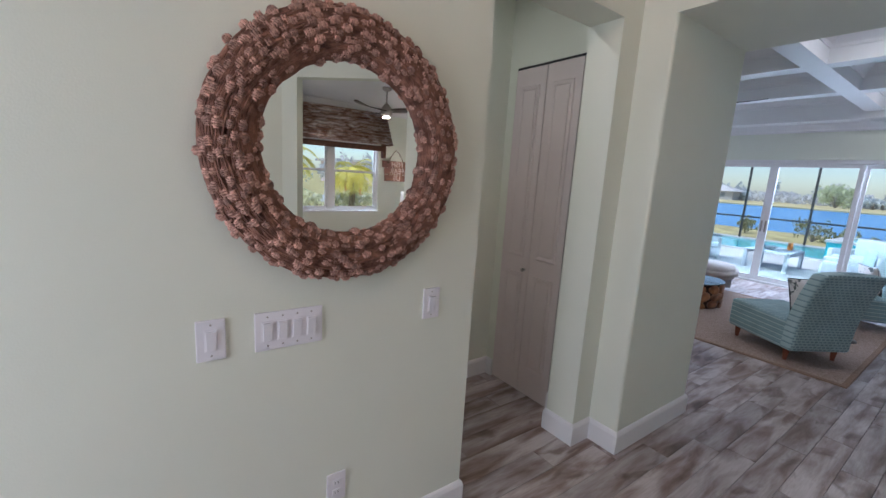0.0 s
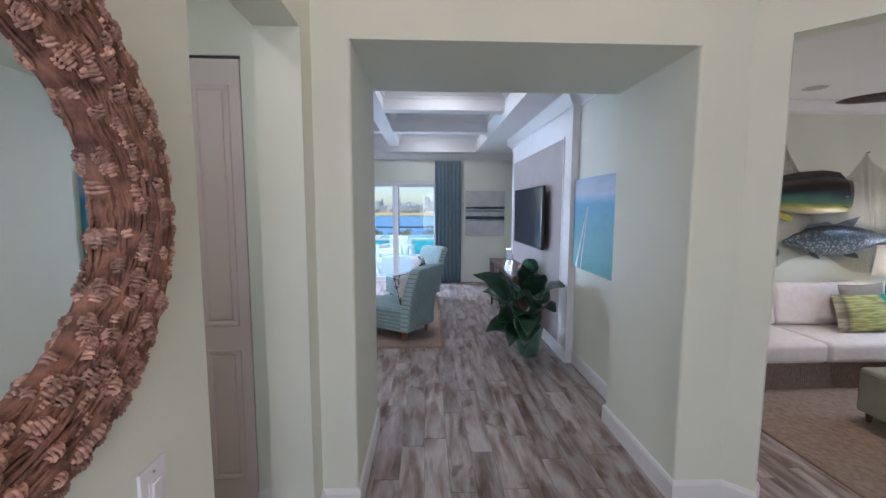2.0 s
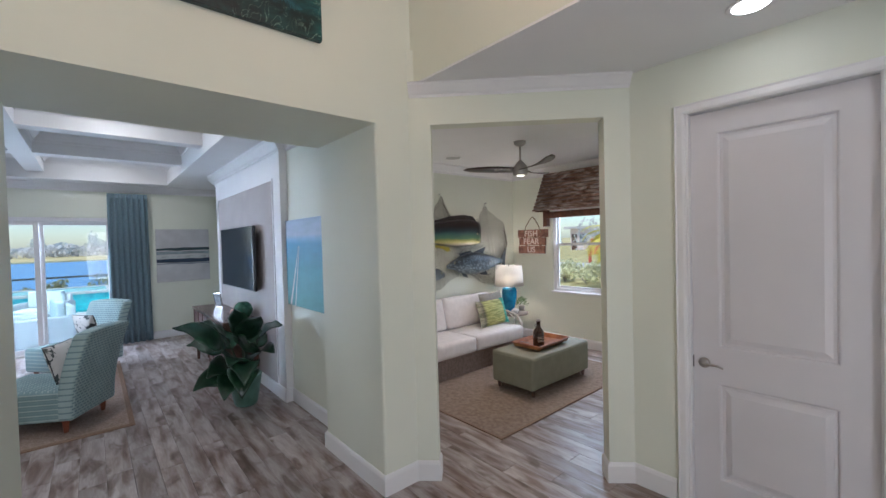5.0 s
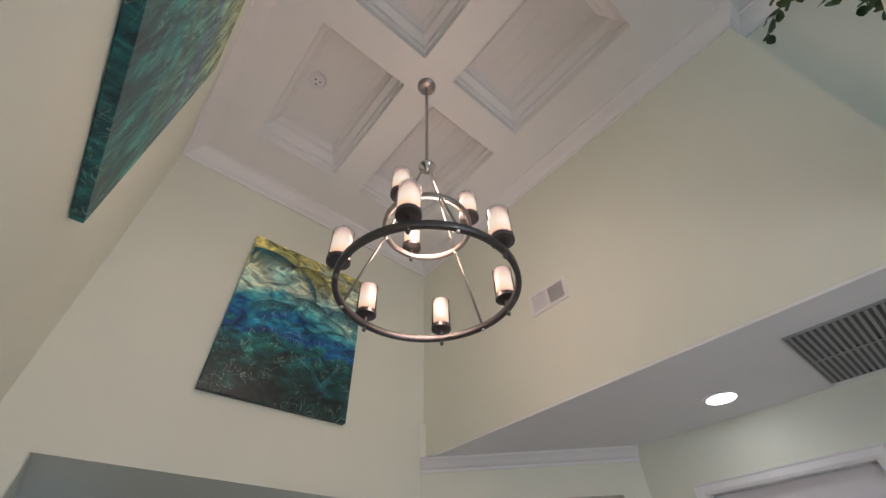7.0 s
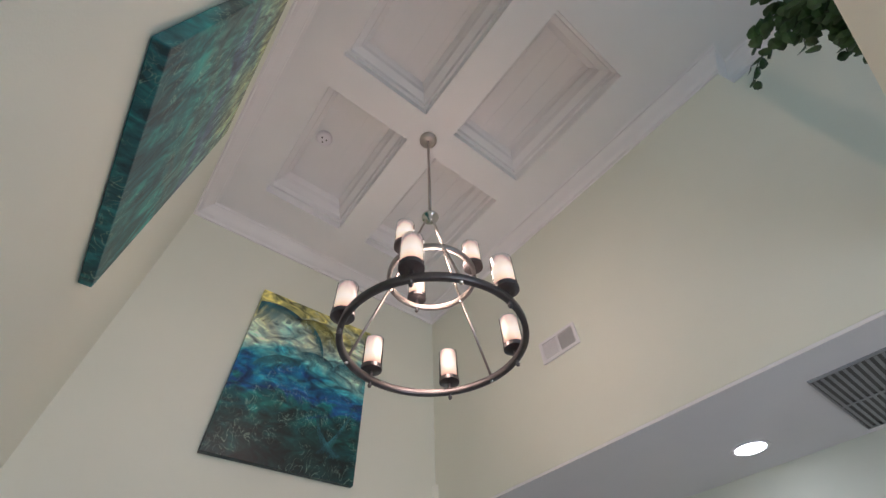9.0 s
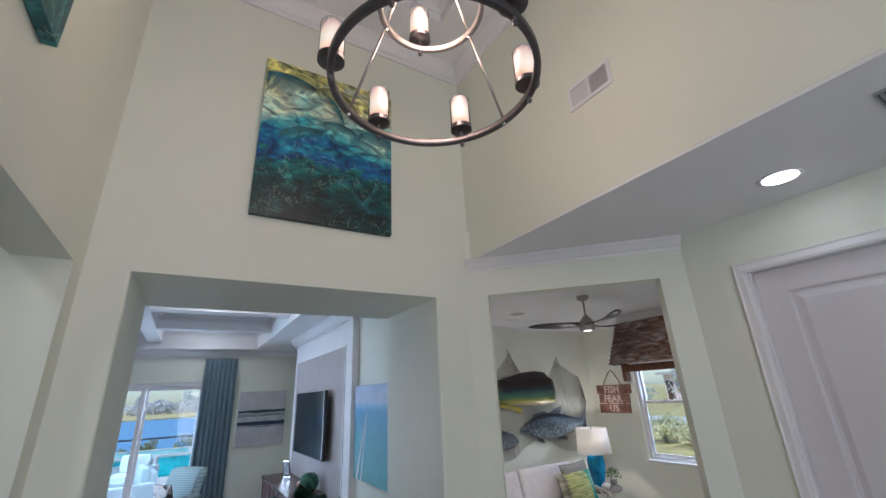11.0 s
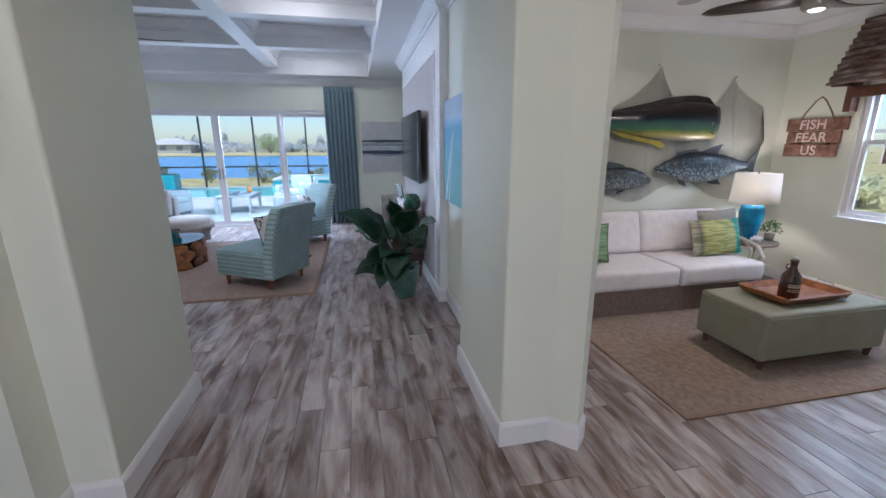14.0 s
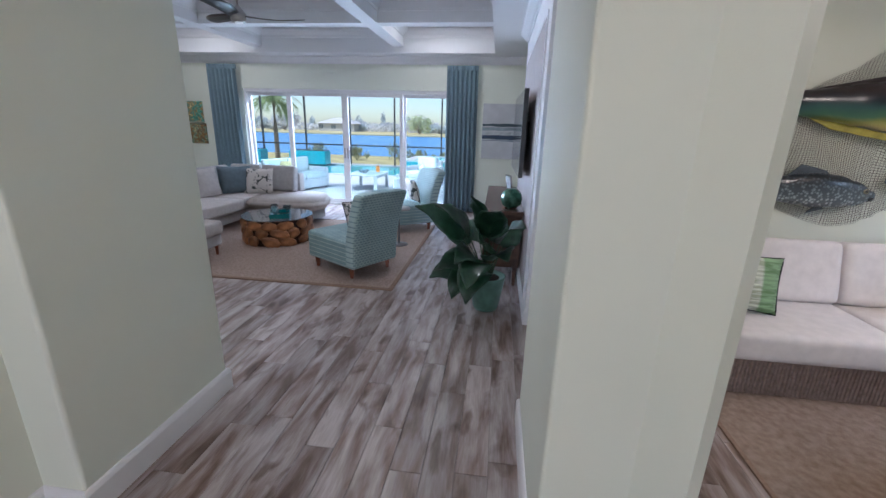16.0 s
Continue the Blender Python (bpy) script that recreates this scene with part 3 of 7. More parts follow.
def closet_door():
    t = tagged(new("door_1"), "white two panel interior door with a lever handle", "door", kind="structure")
    t.matrix_basis = pose(0.0, -1.95, 0.0)
    part("slab", boxes((0.004, 0.781, -0.038, -0.014, 0.008, 2.362)), DOORW, t)
    part("stile", boxes((0.004, 0.135, -0.0139, 0.0, 0.008, 2.362)), DOORW, t)
    part("stile", boxes((0.65, 0.781, -0.0139, 0.0, 0.008, 2.362)), DOORW, t)
    for z0, z1 in ((0.008, 0.20), (0.775, 0.985), (2.238, 2.362)):
        part("rail", boxes((0.135, 0.65, -0.0139, 0.0, z0, z1)), DOORW, t)
    for z0, z1 in ((0.985, 2.238), (0.20, 0.775)):
        bm = sweep(bmesh.new(), [(0.135, z0), (0.65, z0), (0.65, z1), (0.135, z1)], [(-0.001, -0.013), (-0.001, -0.0005), (0.004, -0.001), (0.010, -0.006), (0.014, -0.013)], True)
        part("panel_moulding", flip_up(bm), DOORW, t)
        bm = bmesh.new()
        q = [(0.165, z0 + 0.03), (0.62, z0 + 0.03), (0.62, z1 - 0.03), (0.165, z1 - 0.03)]
        r = [(0.195, z0 + 0.06), (0.59, z0 + 0.06), (0.59, z1 - 0.06), (0.195, z1 - 0.06)]
        a = [bm.verts.new((x, -0.0139, z)) for x, z in q]
        b = [bm.verts.new((x, -0.003, z)) for x, z in r]
        bm.faces.new(b)
        for k in range(4):
            bm.faces.new((a[k], a[(k + 1) % 4], b[(k + 1) % 4], b[k]))
        bmesh.ops.recalc_face_normals(bm, faces=bm.faces)
        part("raised_panel", bm, DOORW, t)
    h = part("door_handle", lathe(bmesh.new(), [(0.0, 0), (0.031, 0), (0.031, 0.006), (0.024, 0.012), (0.011, 0.014), (0.010, 0.045), (0.0, 0.046)], 20), NICKEL, t, "brushed nickel lever handle", True)
    h.matrix_basis = Matrix.Translation((0.722, 0.0, 0.886)) @ Matrix.Rotation(radians(-90), 4, "X")
    bm = tube(bmesh.new(), [(0, 0, 0.042), (-0.02, 0.0, 0.046), (-0.05, -0.004, 0.047), (-0.08, -0.002, 0.045), (-0.105, 0.008, 0.044)], 0.009, 10, r_end=0.006)
    part("lever", bm, NICKEL, h, "", True)
    part("latch", boxes((0.776, 0.786, -0.03, 0.001, 0.85, 0.92)), DARKMETAL, t)
    for hz in (0.27, 1.2, 2.1):
        part("hinge", lathe(bmesh.new(), [(0.007, -0.045), (0.007, 0.045)], 10, (-0.002, 0.004, hz)), NICKEL, t)
    c = tagged(new("door_trim"), "white painted door casing", "trim", kind="structure")
    bm = bmesh.new()
    prof = [(-0.004, 0.0), (-0.004, 0.014), (0.010, 0.02), (0.040, 0.017), (0.050, 0.022), (0.056, 0.0)]
    sweep(bm, [(0.8, 0.0), (0.8, 2.372), (-0.012, 2.372), (-0.012, 0.0)], [(-o, d) for o, d in prof])
    flip_up(bm)
    c2 = part("casing", bm, WHITE, c)
    c2.matrix_basis = pose(0, -1.91, 0)
    part("jamb", boxes((0.783, 0.80, -2.05, -1.9105, 0, 2.367), (-0.014, 0.002, -2.05, -1.9105, 0, 2.367), (-0.014, 0.80, -2.05, -1.9105, 2.3671, 2.372)), WHITE, c)


closet_door()
# pocket door in the end of the mirror wall
t = tagged(new("door_2"), "white pocket door slid into the wall", "door", kind="structure")
part("slab", boxes((0.30, 1.138, 1.387, 1.423, 0.01, 2.38), bevel=0.002), DOORW, t)
part("edge_pull", boxes((1.1385, 1.1405, 1.398, 1.412, 0.88, 0.96)), DARKMETAL, t)
# bifold closet door
# white paint, pinked for the warm light and floor reflection on it
BIFOLD = mat("bifold_door_warm_lit", (0.70, 0.62, 0.605), 0.45, scale=3, vary=0.03, bump=0.04, bump_scale=150)
t = tagged(new("door_3"), "white bifold closet door with moulded panels", "door", kind="structure")
for y0, y1 in ((1.645, 1.922), (1.926, 2.200)):
    leaf = part("door_leaf", boxes((2.158, 2.192, y0, y1, 0.012, 2.318), bevel=0.002), BIFOLD, t)
    for z0, z1 in ((0.20, 0.90), (1.02, 2.20)):
        bm = flip_up(panel_relief(bmesh.new(), -(y1 - 0.05), -(y0 + 0.05), z0, z1, 0.0))
        bmesh.ops.transform(bm, matrix=Matrix.Translation((2.158, 0, 0)) @ Matrix.Rotation(radians(90), 4, "Z") , verts=bm.verts)
        for v in bm.verts:
            v.co.y = -v.co.y if v.co.y < 0 else v.co.y
        bmesh.ops.recalc_face_normals(bm, faces=bm.faces)
        part("panel_moulding", bm, BIFOLD, leaf)
        part("raised_panel", boxes((2.153, 2.160, y0 + 0.085, y1 - 0.085, z0 + 0.035, z1 - 0.035), bevel=0.003), BIFOLD, leaf)
# black strip stands for the shaded gap above the leaves
part("track", boxes((2.165, 2.195, 1.643, 2.202, 2.322, 2.334)), BLACK, t, "dark strip filling the gap over the leaves")
part("knob", lathe(bmesh.new(), [(0.0, 0), (0.008, 0.0), (0.006, 0.012), (0.014, 0.02), (0.012, 0.03), (0.0, 0.032)], 14), NICKEL, t, "", True).matrix_basis = Matrix.Translation((2.158, 1.96, 0.93)) @ Matrix.Rotation(radians(-90), 4, "Y")


def canvas(name, m, w, h, d, material, label):
    """A stretched canvas that hangs with its back at y = 0, facing -y."""
    t = thing(name, m, label, "painting")
    part("canvas", boxes((-w / 2, w / 2, -d, -0.002, 0, h), bevel=0.004), material, t)
    part("stretcher_frame", boxes((-w / 2 + 0.015, w / 2 - 0.015, -0.0019, 0.0, 0.015, h - 0.015)), WHITE, t)
    return t


def wave_painting(name, height, stops, lace, lace_top, streak):
    """A painted sea: bands of colour up the canvas, brushed streaks, and a lace of pale ripples in the deep part."""
    m, n, l, b, tc = nodes_of(name, 0.4)
    sep = n.new("ShaderNodeSeparateXYZ")
    l.new(tc.outputs["Object"], sep.inputs[0])

    def calc(op, a, v):
        k = n.new("ShaderNodeMath")
        k.operation = op
        l.new(a, k.inputs[0])
        if isinstance(v, float):
            k.inputs[1].default_value = v
        else:
            l.new(v, k.inputs[1])
        return k.outputs[0]
    up = calc("MULTIPLY", sep.outputs["Z"], 1.0 / height)
    wash = noise_of(n, l, tc, 3.2, 6, (1, 1, 1.3), 1.2)
    level = calc("ADD", up, calc("MULTIPLY", calc("SUBTRACT", wash, 0.5), 0.85))
    c = ramp_of(n, l, level, stops)
    brush = ramp_of(n, l, noise_of(n, l, tc, 7.0, 10, streak, 1.4), [(0.36, (0.25, 0.30, 0.38)), (0.46, (1.0, 1.05, 1.1)), (0.54, (1.7, 1.65, 1.6)), (0.66, (3.4, 3.2, 2.8))])
    c = mix_of(n, l, 0.85, c, brush, "MULTIPLY")
    dim = tuple(0.25 * q for q in lace)
    line = ramp_of(n, l, noise_of(n, l, tc, 15.0, 2, (1, 1, 0.8), 1.6), [(0.470, (0, 0, 0)), (0.490, dim), (0.500, lace), (0.510, dim), (0.530, (0, 0, 0))])
    where = ramp_of(n, l, level, [(lace_top - 0.12, (1, 1, 1)), (lace_top, (0.05, 0.05, 0.05))])
    patch = ramp_of(n, l, noise_of(n, l, tc, 7.5, 4), [(0.46, (0.0, 0.0, 0.0)), (0.60, (1, 1, 1))])
    line = mix_of(n, l, 1.0, mix_of(n, l, 1.0, line, where, "MULTIPLY"), patch, "MULTIPLY")
    l.new(mix_of(n, l, 1.0, c, line, "ADD"), b.inputs["Base Color"])
    bump_of(n, l, b, noise_of(n, l, tc, 60, 5), 0.12)
    return m


WAVE = wave_painting("wave_canvas", 1.134, [(0.05, (0.004, 0.018, 0.02)), (0.20, (0.006, 0.045, 0.045)), (0.33, (0.008, 0.10, 0.11)), (0.40, (0.006, 0.045, 0.18)), (0.49, (0.008, 0.11, 0.22)), (0.56, (0.05, 0.27, 0.32)), (0.66, (0.20, 0.38, 0.36)), (0.80, (0.36, 0.42, 0.33)), (0.95, (0.36, 0.35, 0.12))], (0.26, 0.36, 0.28), 0.56, (1, 1, 1.8))
WAVE2 = wave_painting("wave_canvas_green", 1.134, [(0.05, (0.01, 0.07, 0.08)), (0.22, (0.015, 0.15, 0.15)), (0.36, (0.05, 0.10, 0.09)), (0.48, (0.04, 0.16, 0.14)), (0.58, (0.05, 0.08, 0.15)), (0.70, (0.08, 0.20, 0.18)), (0.85, (0.16, 0.24, 0.16)), (1.0, (0.22, 0.26, 0.12))], (0.26, 0.32, 0.20), 0.98, (2.6, 1, 0.8))
FROND_INK = mat("painted_frond", (0.010, 0.035, 0.06), 0.45, scale=16, vary=0.5, bump=0.1, second=(0.03, 0.14, 0.17))
FROND_OLIVE = mat("painted_olive_frond", (0.05, 0.07, 0.02), 0.45, scale=16, vary=0.5, bump=0.1, second=(0.20, 0.20, 0.05))


def painted_fronds(pic, w, h, d, fronds):
    """Brushed palm fronds on the canvas: an arched rib with hanging leaflets, kept inside the edges."""
    rng = random.Random(23)
    for x, z, head, length, bend, leaf, ink in fronds:
        bm = bmesh.new()
        a, p, n = radians(head), Vector((x, z)), 44
        for i in range(n):
            q = i / n
            step = Vector((math.cos(a), math.sin(a))) * length / n
            ln = leaf * math.sin(math.pi * (0.12 + 0.85 * q)) * rng.uniform(0.7, 1.15)
            drop = Vector((math.cos(a) * 0.45, -1.0)).normalized() * ln
            quad = [p, p + step * 1.05, p + step * 0.9 + drop, p + step * 0.55 + drop * 0.96]
            quad = [(min(w / 2 - 0.006, max(-w / 2 + 0.006, v.x)), min(h - 0.006, max(0.006, v.y))) for v in quad]
            if abs((quad[2][0] - quad[0][0]) * (quad[3][1] - quad[1][1]) - (quad[3][0] - quad[1][0]) * (quad[2][1] - quad[0][1])) > 1e-6:
                bm.faces.new([bm.verts.new((u, -d - 0.0004 - 0.00002 * i, v)) for u, v in quad])
            p = p + step
            a += radians(bend) / n
        part("brush_stroke", bm, ink, pic)


wave = canvas("painting", pose(2.155, 0.20, 2.811, 0, 0, -90), 0.885, 1.134, 0.04, WAVE, "blue green canvas of waves and palm fronds on the upper wall")
painted_fronds(wave, 0.885, 1.134, 0.04, ((-0.12, 1.00, 150, 0.46, 75, 0.20, FROND_INK), (-0.14, 0.99, 40, 0.40, -115, 0.15, FROND_OLIVE), (-0.10, 1.01, -20, 0.34, -70, 0.14, FROND_INK), (0.20, 0.74, 35, 0.32, -95, 0.13, FROND_INK), (0.18, 0.72, 140, 0.26, 70, 0.10, FROND_INK), (-0.05, 0.66, 160, 0.34, 80, 0.12, FROND_INK), (0.38, 0.50, -105, 0.42, -30, 0.10, FROND_INK), (0.12, 0.40, -80, 0.34, 60, 0.10, FROND_INK)))
canvas("painting", pose(0.657, 1.305, 2.777, 0, 0, 0), 0.865, 1.134, 0.04, WAVE2, "teal abstract underwater canvas above the mirror wall")


def chandelier():
    t = thing("chandelier", pose(0.70, 0.228, 4.5), "two tier ring chandelier with nine lit glass shades", "chandelier")
    part("canopy", lathe(bmesh.new(), [(0.0, -0.03), (0.035, -0.03), (0.052, -0.022), (0.056, -0.012), (0.06, -0.010), (0.06, -0.0), (0.0, 0.0)], 28), NICKEL, t, "", True)
    part("stem", tube(bmesh.new(), [(0, 0, -0.025), (0, 0, -0.90)], 0.0085, 10), NICKEL, t, "", True)
    part("hub", lathe(bmesh.new(), [(0.0, -0.965), (0.012, -0.96), (0.02, -0.945), (0.04, -0.935), (0.045, -0.925), (0.04, -0.915), (0.02, -0.91), (0.03, -0.90), (0.016, -0.885), (0.0, -0.88)], 24), CHROME, t, "", True)
    right, near = Vector((-0.642, -0.767, 0)), Vector((-0.767, 0.642, 0))
    shade_m = nodes_of("lit_frosted_shade", 0.35)
    sm, sn, sl, sb, stc = shade_m
    shade_m = sm
    sep = sn.new("ShaderNodeSeparateXYZ")
    sl.new(stc.outputs["Generated"], sep.inputs[0])
    sl.new(ramp_of(sn, sl, sep.outputs["Z"], [(0.0, (0.80, 0.34, 0.20)), (0.16, (1.0, 0.58, 0.37)), (0.40, (1.0, 0.80, 0.56)), (0.60, (1.0, 0.66, 0.46)), (0.82, (0.92, 0.54, 0.43)), (1.0, (0.80, 0.50, 0.42))]), sb.inputs["Emission Color"])
    sb.inputs["Base Color"].default_value = (0.8, 0.60, 0.52, 1)
    sb.inputs["Emission Strength"].default_value = 1.05
    core_m = glow("lit_bulb", (1.0, 0.56, 0.33), 6.0)

    def way(a):
        return right * math.cos(radians(a)) + near * math.sin(radians(a))

    def band(name, r, z, h, th):
        bm = bmesh.new()
        n = 72
        rows = [[bm.verts.new((q * math.cos(2 * math.pi * i / n), q * math.sin(2 * math.pi * i / n), zz)) for q, zz in ((r - th / 2, z - h / 2), (r + th / 2, z - h / 2), (r + th / 2, z + h / 2), (r - th / 2, z + h / 2))] for i in range(n)]
        for i in range(n):
            for k in range(4):
                bm.faces.new((rows[i][k], rows[i][(k + 1) % 4], rows[(i + 1) % n][(k + 1) % 4], rows[(i + 1) % n][k]))
        bmesh.ops.recalc_face_normals(bm, faces=bm.faces)
        ob = part(name, bm, DARKMETAL if r > 0.3 else NICKEL, t, "", True)
        ob.modifiers.new("bevel", "BEVEL").width = 0.002
    band("large_ring", 0.342, -1.725, 0.026, 0.022)
    band("small_ring", 0.185, -1.385, 0.024, 0.018)
    for a in (72, -48, -168):
        d = way(a)
        part("rod", tube(bmesh.new(), [d * 0.02 + Vector((0, 0, -0.93)), d * 0.185 + Vector((0, 0, -1.38)), d * 0.338 + Vector((0, 0, -1.715))], 0.0055, 8), NICKEL, t, "", True)
        for r, z in ((0.185, -1.385), (0.34, -1.725)):
            part("rod_joint", lathe(bmesh.new(), [(0.0, -0.02), (0.008, -0.018), (0.008, 0.018), (0.0, 0.02)], 10, tuple(d * r + Vector((0, 0, z)))), CHROME, t, "", True)
    for r, z, angles in ((0.342, -1.725, (39, 99, 159, 219, 279, 339)), (0.185, -1.385, (125, 5, 245))):
        for a in angles:
            c = tuple(way(a) * r + Vector((0, 0, z)))
            lamp = part("candle_cup", lathe(bmesh.new(), [(0.0, -0.036), (0.006, -0.034), (0.009, -0.026), (0.005, -0.018), (0.008, -0.013), (0.008, 0.035), (0.03, 0.038), (0.044, 0.042), (0.044, 0.060), (0.0, 0.062)], 20, c), DARKMETAL, t)
            part("shade", lathe(bmesh.new(), [(0.036, 0.0625), (0.0385, 0.066), (0.0385, 0.190), (0.037, 0.194), (0.034, 0.194), (0.034, 0.07)], 20, c), shade_m, lamp, "frosted glass cylinder shade, lit", True)
            part("glass_sleeve", lathe(bmesh.new(), [(0.0415, 0.0625), (0.0415, 0.196), (0.0405, 0.196), (0.0405, 0.0625)], 20, c), GLASS, lamp, "clear outer glass sleeve", True)
            part("bulb", lathe(bmesh.new(), [(0.0, 0.075), (0.012, 0.08), (0.016, 0.11), (0.01, 0.15), (0.0, 0.165)], 12, c), core_m, lamp, "", True)


chandelier()
for z, w in ((2.98, 9), (3.34, 12)):
    pl = new("chandelier_light", bpy.data.lights.new("chandelier_light", "POINT"))
    pl.data.energy, pl.data.color, pl.data.shadow_soft_size = w, (1.0, 0.65, 0.45), 0.12
    pl.location = (0.70, 0.228, z)
t = thing("smoke_detector", pose(1.24, 0.79, 4.74), "round white smoke detector on the ceiling", "smoke detector")
part("body", lathe(bmesh.new(), [(0.0, -0.035), (0.04, -0.034), (0.052, -0.026), (0.06, -0.012), (0.06, 0.0), (0.0, 0.0)], 24), SWITCH, t, "", True)
for k in range(3):
    part("sensor_hole", lathe(bmesh.new(), [(0.006, -0.0355), (0.006, -0.033)], 8, (0.02 * math.cos(k * 2.1), 0.02 * math.sin(k * 2.1), 0)), BLACK, t)
t = thing("wall_vent", pose(0.875, -0.895, 3.362), "white louvred air vent high on the wall", "vent")
# black sheet gives the dark of the duct between the slats
part("backing", boxes((-0.125, 0.125, 0.0, 0.003, -0.064, 0.064)), BLACK, t)
part("frame", boxes((-0.142, 0.142, 0.002, 0.012, 0.06, 0.077), (-0.142, 0.142, 0.002, 0.012, -0.077, -0.06), (-0.142, -0.122, 0.002, 0.012, -0.06, 0.06), (0.122, 0.142, 0.002, 0.012, -0.06, 0.06), (-0.006, 0.006, 0.002, 0.012, -0.06, 0.06)), WHITE, t)
for k in range(9):
    z = -0.052 + k * 0.013
    for x0, x1, half, tilt in ((-0.122, -0.006, 0.0026, 0), (0.006, 0.122, 0.0046, 0)):
        bm = boxes((x0, x1, 0.0045, 0.0065, z - half, z + half))
        bmesh.ops.rotate(bm, verts=bm.verts, cent=(0, 0.0055, z), matrix=Matrix.Rotation(radians(tilt), 3, "X"))
        part("slat", bm, WHITE, t)
t = thing("return_grille", pose(-0.395, -1.478, LOW), "large slatted return air grille in the ceiling", "vent")
# the grille's dark gaps are a black sheet above the slats
part("backing", boxes((-0.352, 0.352, -0.347, 0.347, -0.003, 0.0)), BLACK, t)
SLAT = mat("grey_slat", (0.30, 0.31, 0.32), 0.5)
part("frame", boxes((-0.356, 0.356, 0.345, 0.352, -0.010, 0), (-0.356, 0.356, -0.352, -0.345, -0.010, 0), (-0.356, -0.349, -0.345, 0.345, -0.010, 0), (0.349, 0.356, -0.345, 0.345, -0.010, 0)), SLAT, t)
for k in range(26):
    x = -0.335 + k * 0.0268
    part("slat", boxes((x - 0.0065, x + 0.0065, -0.345, 0.345, -0.012, -0.0105)), SLAT, t)
part("cross_bar", boxes((-0.349, 0.349, -0.008, 0.008, -0.0102, -0.0075)), SLAT, t)


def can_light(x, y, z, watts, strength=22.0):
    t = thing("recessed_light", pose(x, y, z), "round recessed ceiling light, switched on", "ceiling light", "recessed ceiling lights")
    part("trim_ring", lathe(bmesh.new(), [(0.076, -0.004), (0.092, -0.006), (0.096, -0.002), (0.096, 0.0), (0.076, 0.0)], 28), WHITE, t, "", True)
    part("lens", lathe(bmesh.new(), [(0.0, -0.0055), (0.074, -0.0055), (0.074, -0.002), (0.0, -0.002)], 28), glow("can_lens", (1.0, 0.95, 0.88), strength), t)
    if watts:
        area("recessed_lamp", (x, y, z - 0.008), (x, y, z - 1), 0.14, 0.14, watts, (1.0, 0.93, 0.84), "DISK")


can_light(0.400, -1.555, LOW, 0.5, 9.0)
# unseen can, added so that the hall gets warm light
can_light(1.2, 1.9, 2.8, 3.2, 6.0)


def vine_plant():
    t = thing("trailing_plant", pose(-0.96, -0.20, 2.98), "trailing green ivy plant on the high ledge", "plant")
    part("planter", lathe(bmesh.new(), [(0.0, 0), (0.07, 0), (0.095, 0.14), (0.085, 0.14), (0.0, 0.13)], 20), mat("planter_clay", (0.25, 0.2, 0.15), 0.7), t, "", True)
    rng = random.Random(11)
    me = bpy.data.meshes.new("leaf")
    bm = bmesh.new()
    pts = [(0, -0.03), (0.022, -0.022), (0.03, 0.0), (0.02, 0.022), (0.0, 0.036), (-0.02, 0.022), (-0.03, 0.0), (-0.022, -0.022)]
    mid = bm.verts.new((0, 0, -0.006))
    vs = [bm.verts.new((x, y, 0.004 * abs(x) / 0.03)) for x, y in pts]
    for i in range(8):
        bm.faces.new((mid, vs[i], vs[(i + 1) % 8]))
    bm.to_mesh(me)
    bm.free()
    me.materials.append(VINE)
    for k in range(20):
        a = rng.uniform(-1.7, 1.6) if k > 1 else (-0.30, 0.15)[k]
        d = Vector((math.cos(a) * 0.8, math.sin(a), 0))
        ln, up = (rng.uniform(0.16, 0.36), rng.uniform(0.06, 0.30)) if k > 1 else ((0.42, 0.36), (0.34, 0.30))[k]
        pts = [Vector((0, 0, 0.12)) + d * ln * q + Vector((0, 0, up * math.sin(q * 2.1))) for q in [i / 10 for i in range(11)]]
        part("vine", tube(bmesh.new(), pts, 0.0035, 5, r_end=0.0015), STEM, t)
        side = Vector((-d.y, d.x, 0))
        for i, p in enumerate(pts[1:]):
            for hand in (-1, 1):
                lf = new("leaf", me)
                lf.parent = t
                sc = rng.uniform(0.75, 1.15) * (1.0 - 0.035 * i)
                out = side * hand * 0.030 * sc + Vector((0, 0, rng.uniform(-0.02, 0.012)))
                turn = math.atan2(out.y, out.x) - math.pi / 2 + rng.uniform(-0.5, 0.5)
                lf.matrix_basis = Matrix.Translation(p + out) @ Euler((rng.uniform(-0.9, 0.7), rng.uniform(-0.7, 0.7), turn)).to_matrix().to_4x4() @ Matrix.Diagonal((sc, sc, sc, 1))


vine_plant()
# glazed entry door and transom behind the walker
t = tagged(new("window_entry"), "glazed entry door and transom window", "window", kind="structure")
part("frame", boxes((-2.08, -1.97, 0.0, 0.08, 0, 2.4), (-2.08, -1.97, 1.02, 1.1, 0, 2.4), (-2.08, -1.97, 0.08, 1.02, 2.32, 2.4), (-2.08, -1.97, 0.08, 1.02, 0, 0.2), (-2.08, -1.97, -0.5, 1.1, 3.25, 3.31), (-2.08, -1.97, -0.5, 1.1, 4.24, 4.3)), WHITE, t)
for z0, z1, y0, y1 in ((0.2, 2.32, 0.08, 1.02), (3.31, 4.24, -0.5, 1.1)):
    part("pane", boxes((-2.03, -2.024, y0, y1, z0, z1)), GLASS, t).visible_shadow = False

# ---- living room things ----


def cushion(bm, x0, x1, y0, y1, z0, z1, r=0.05):
    return box(bm, x0, x1, y0, y1, z0, z1, bevel=r, seg=4)


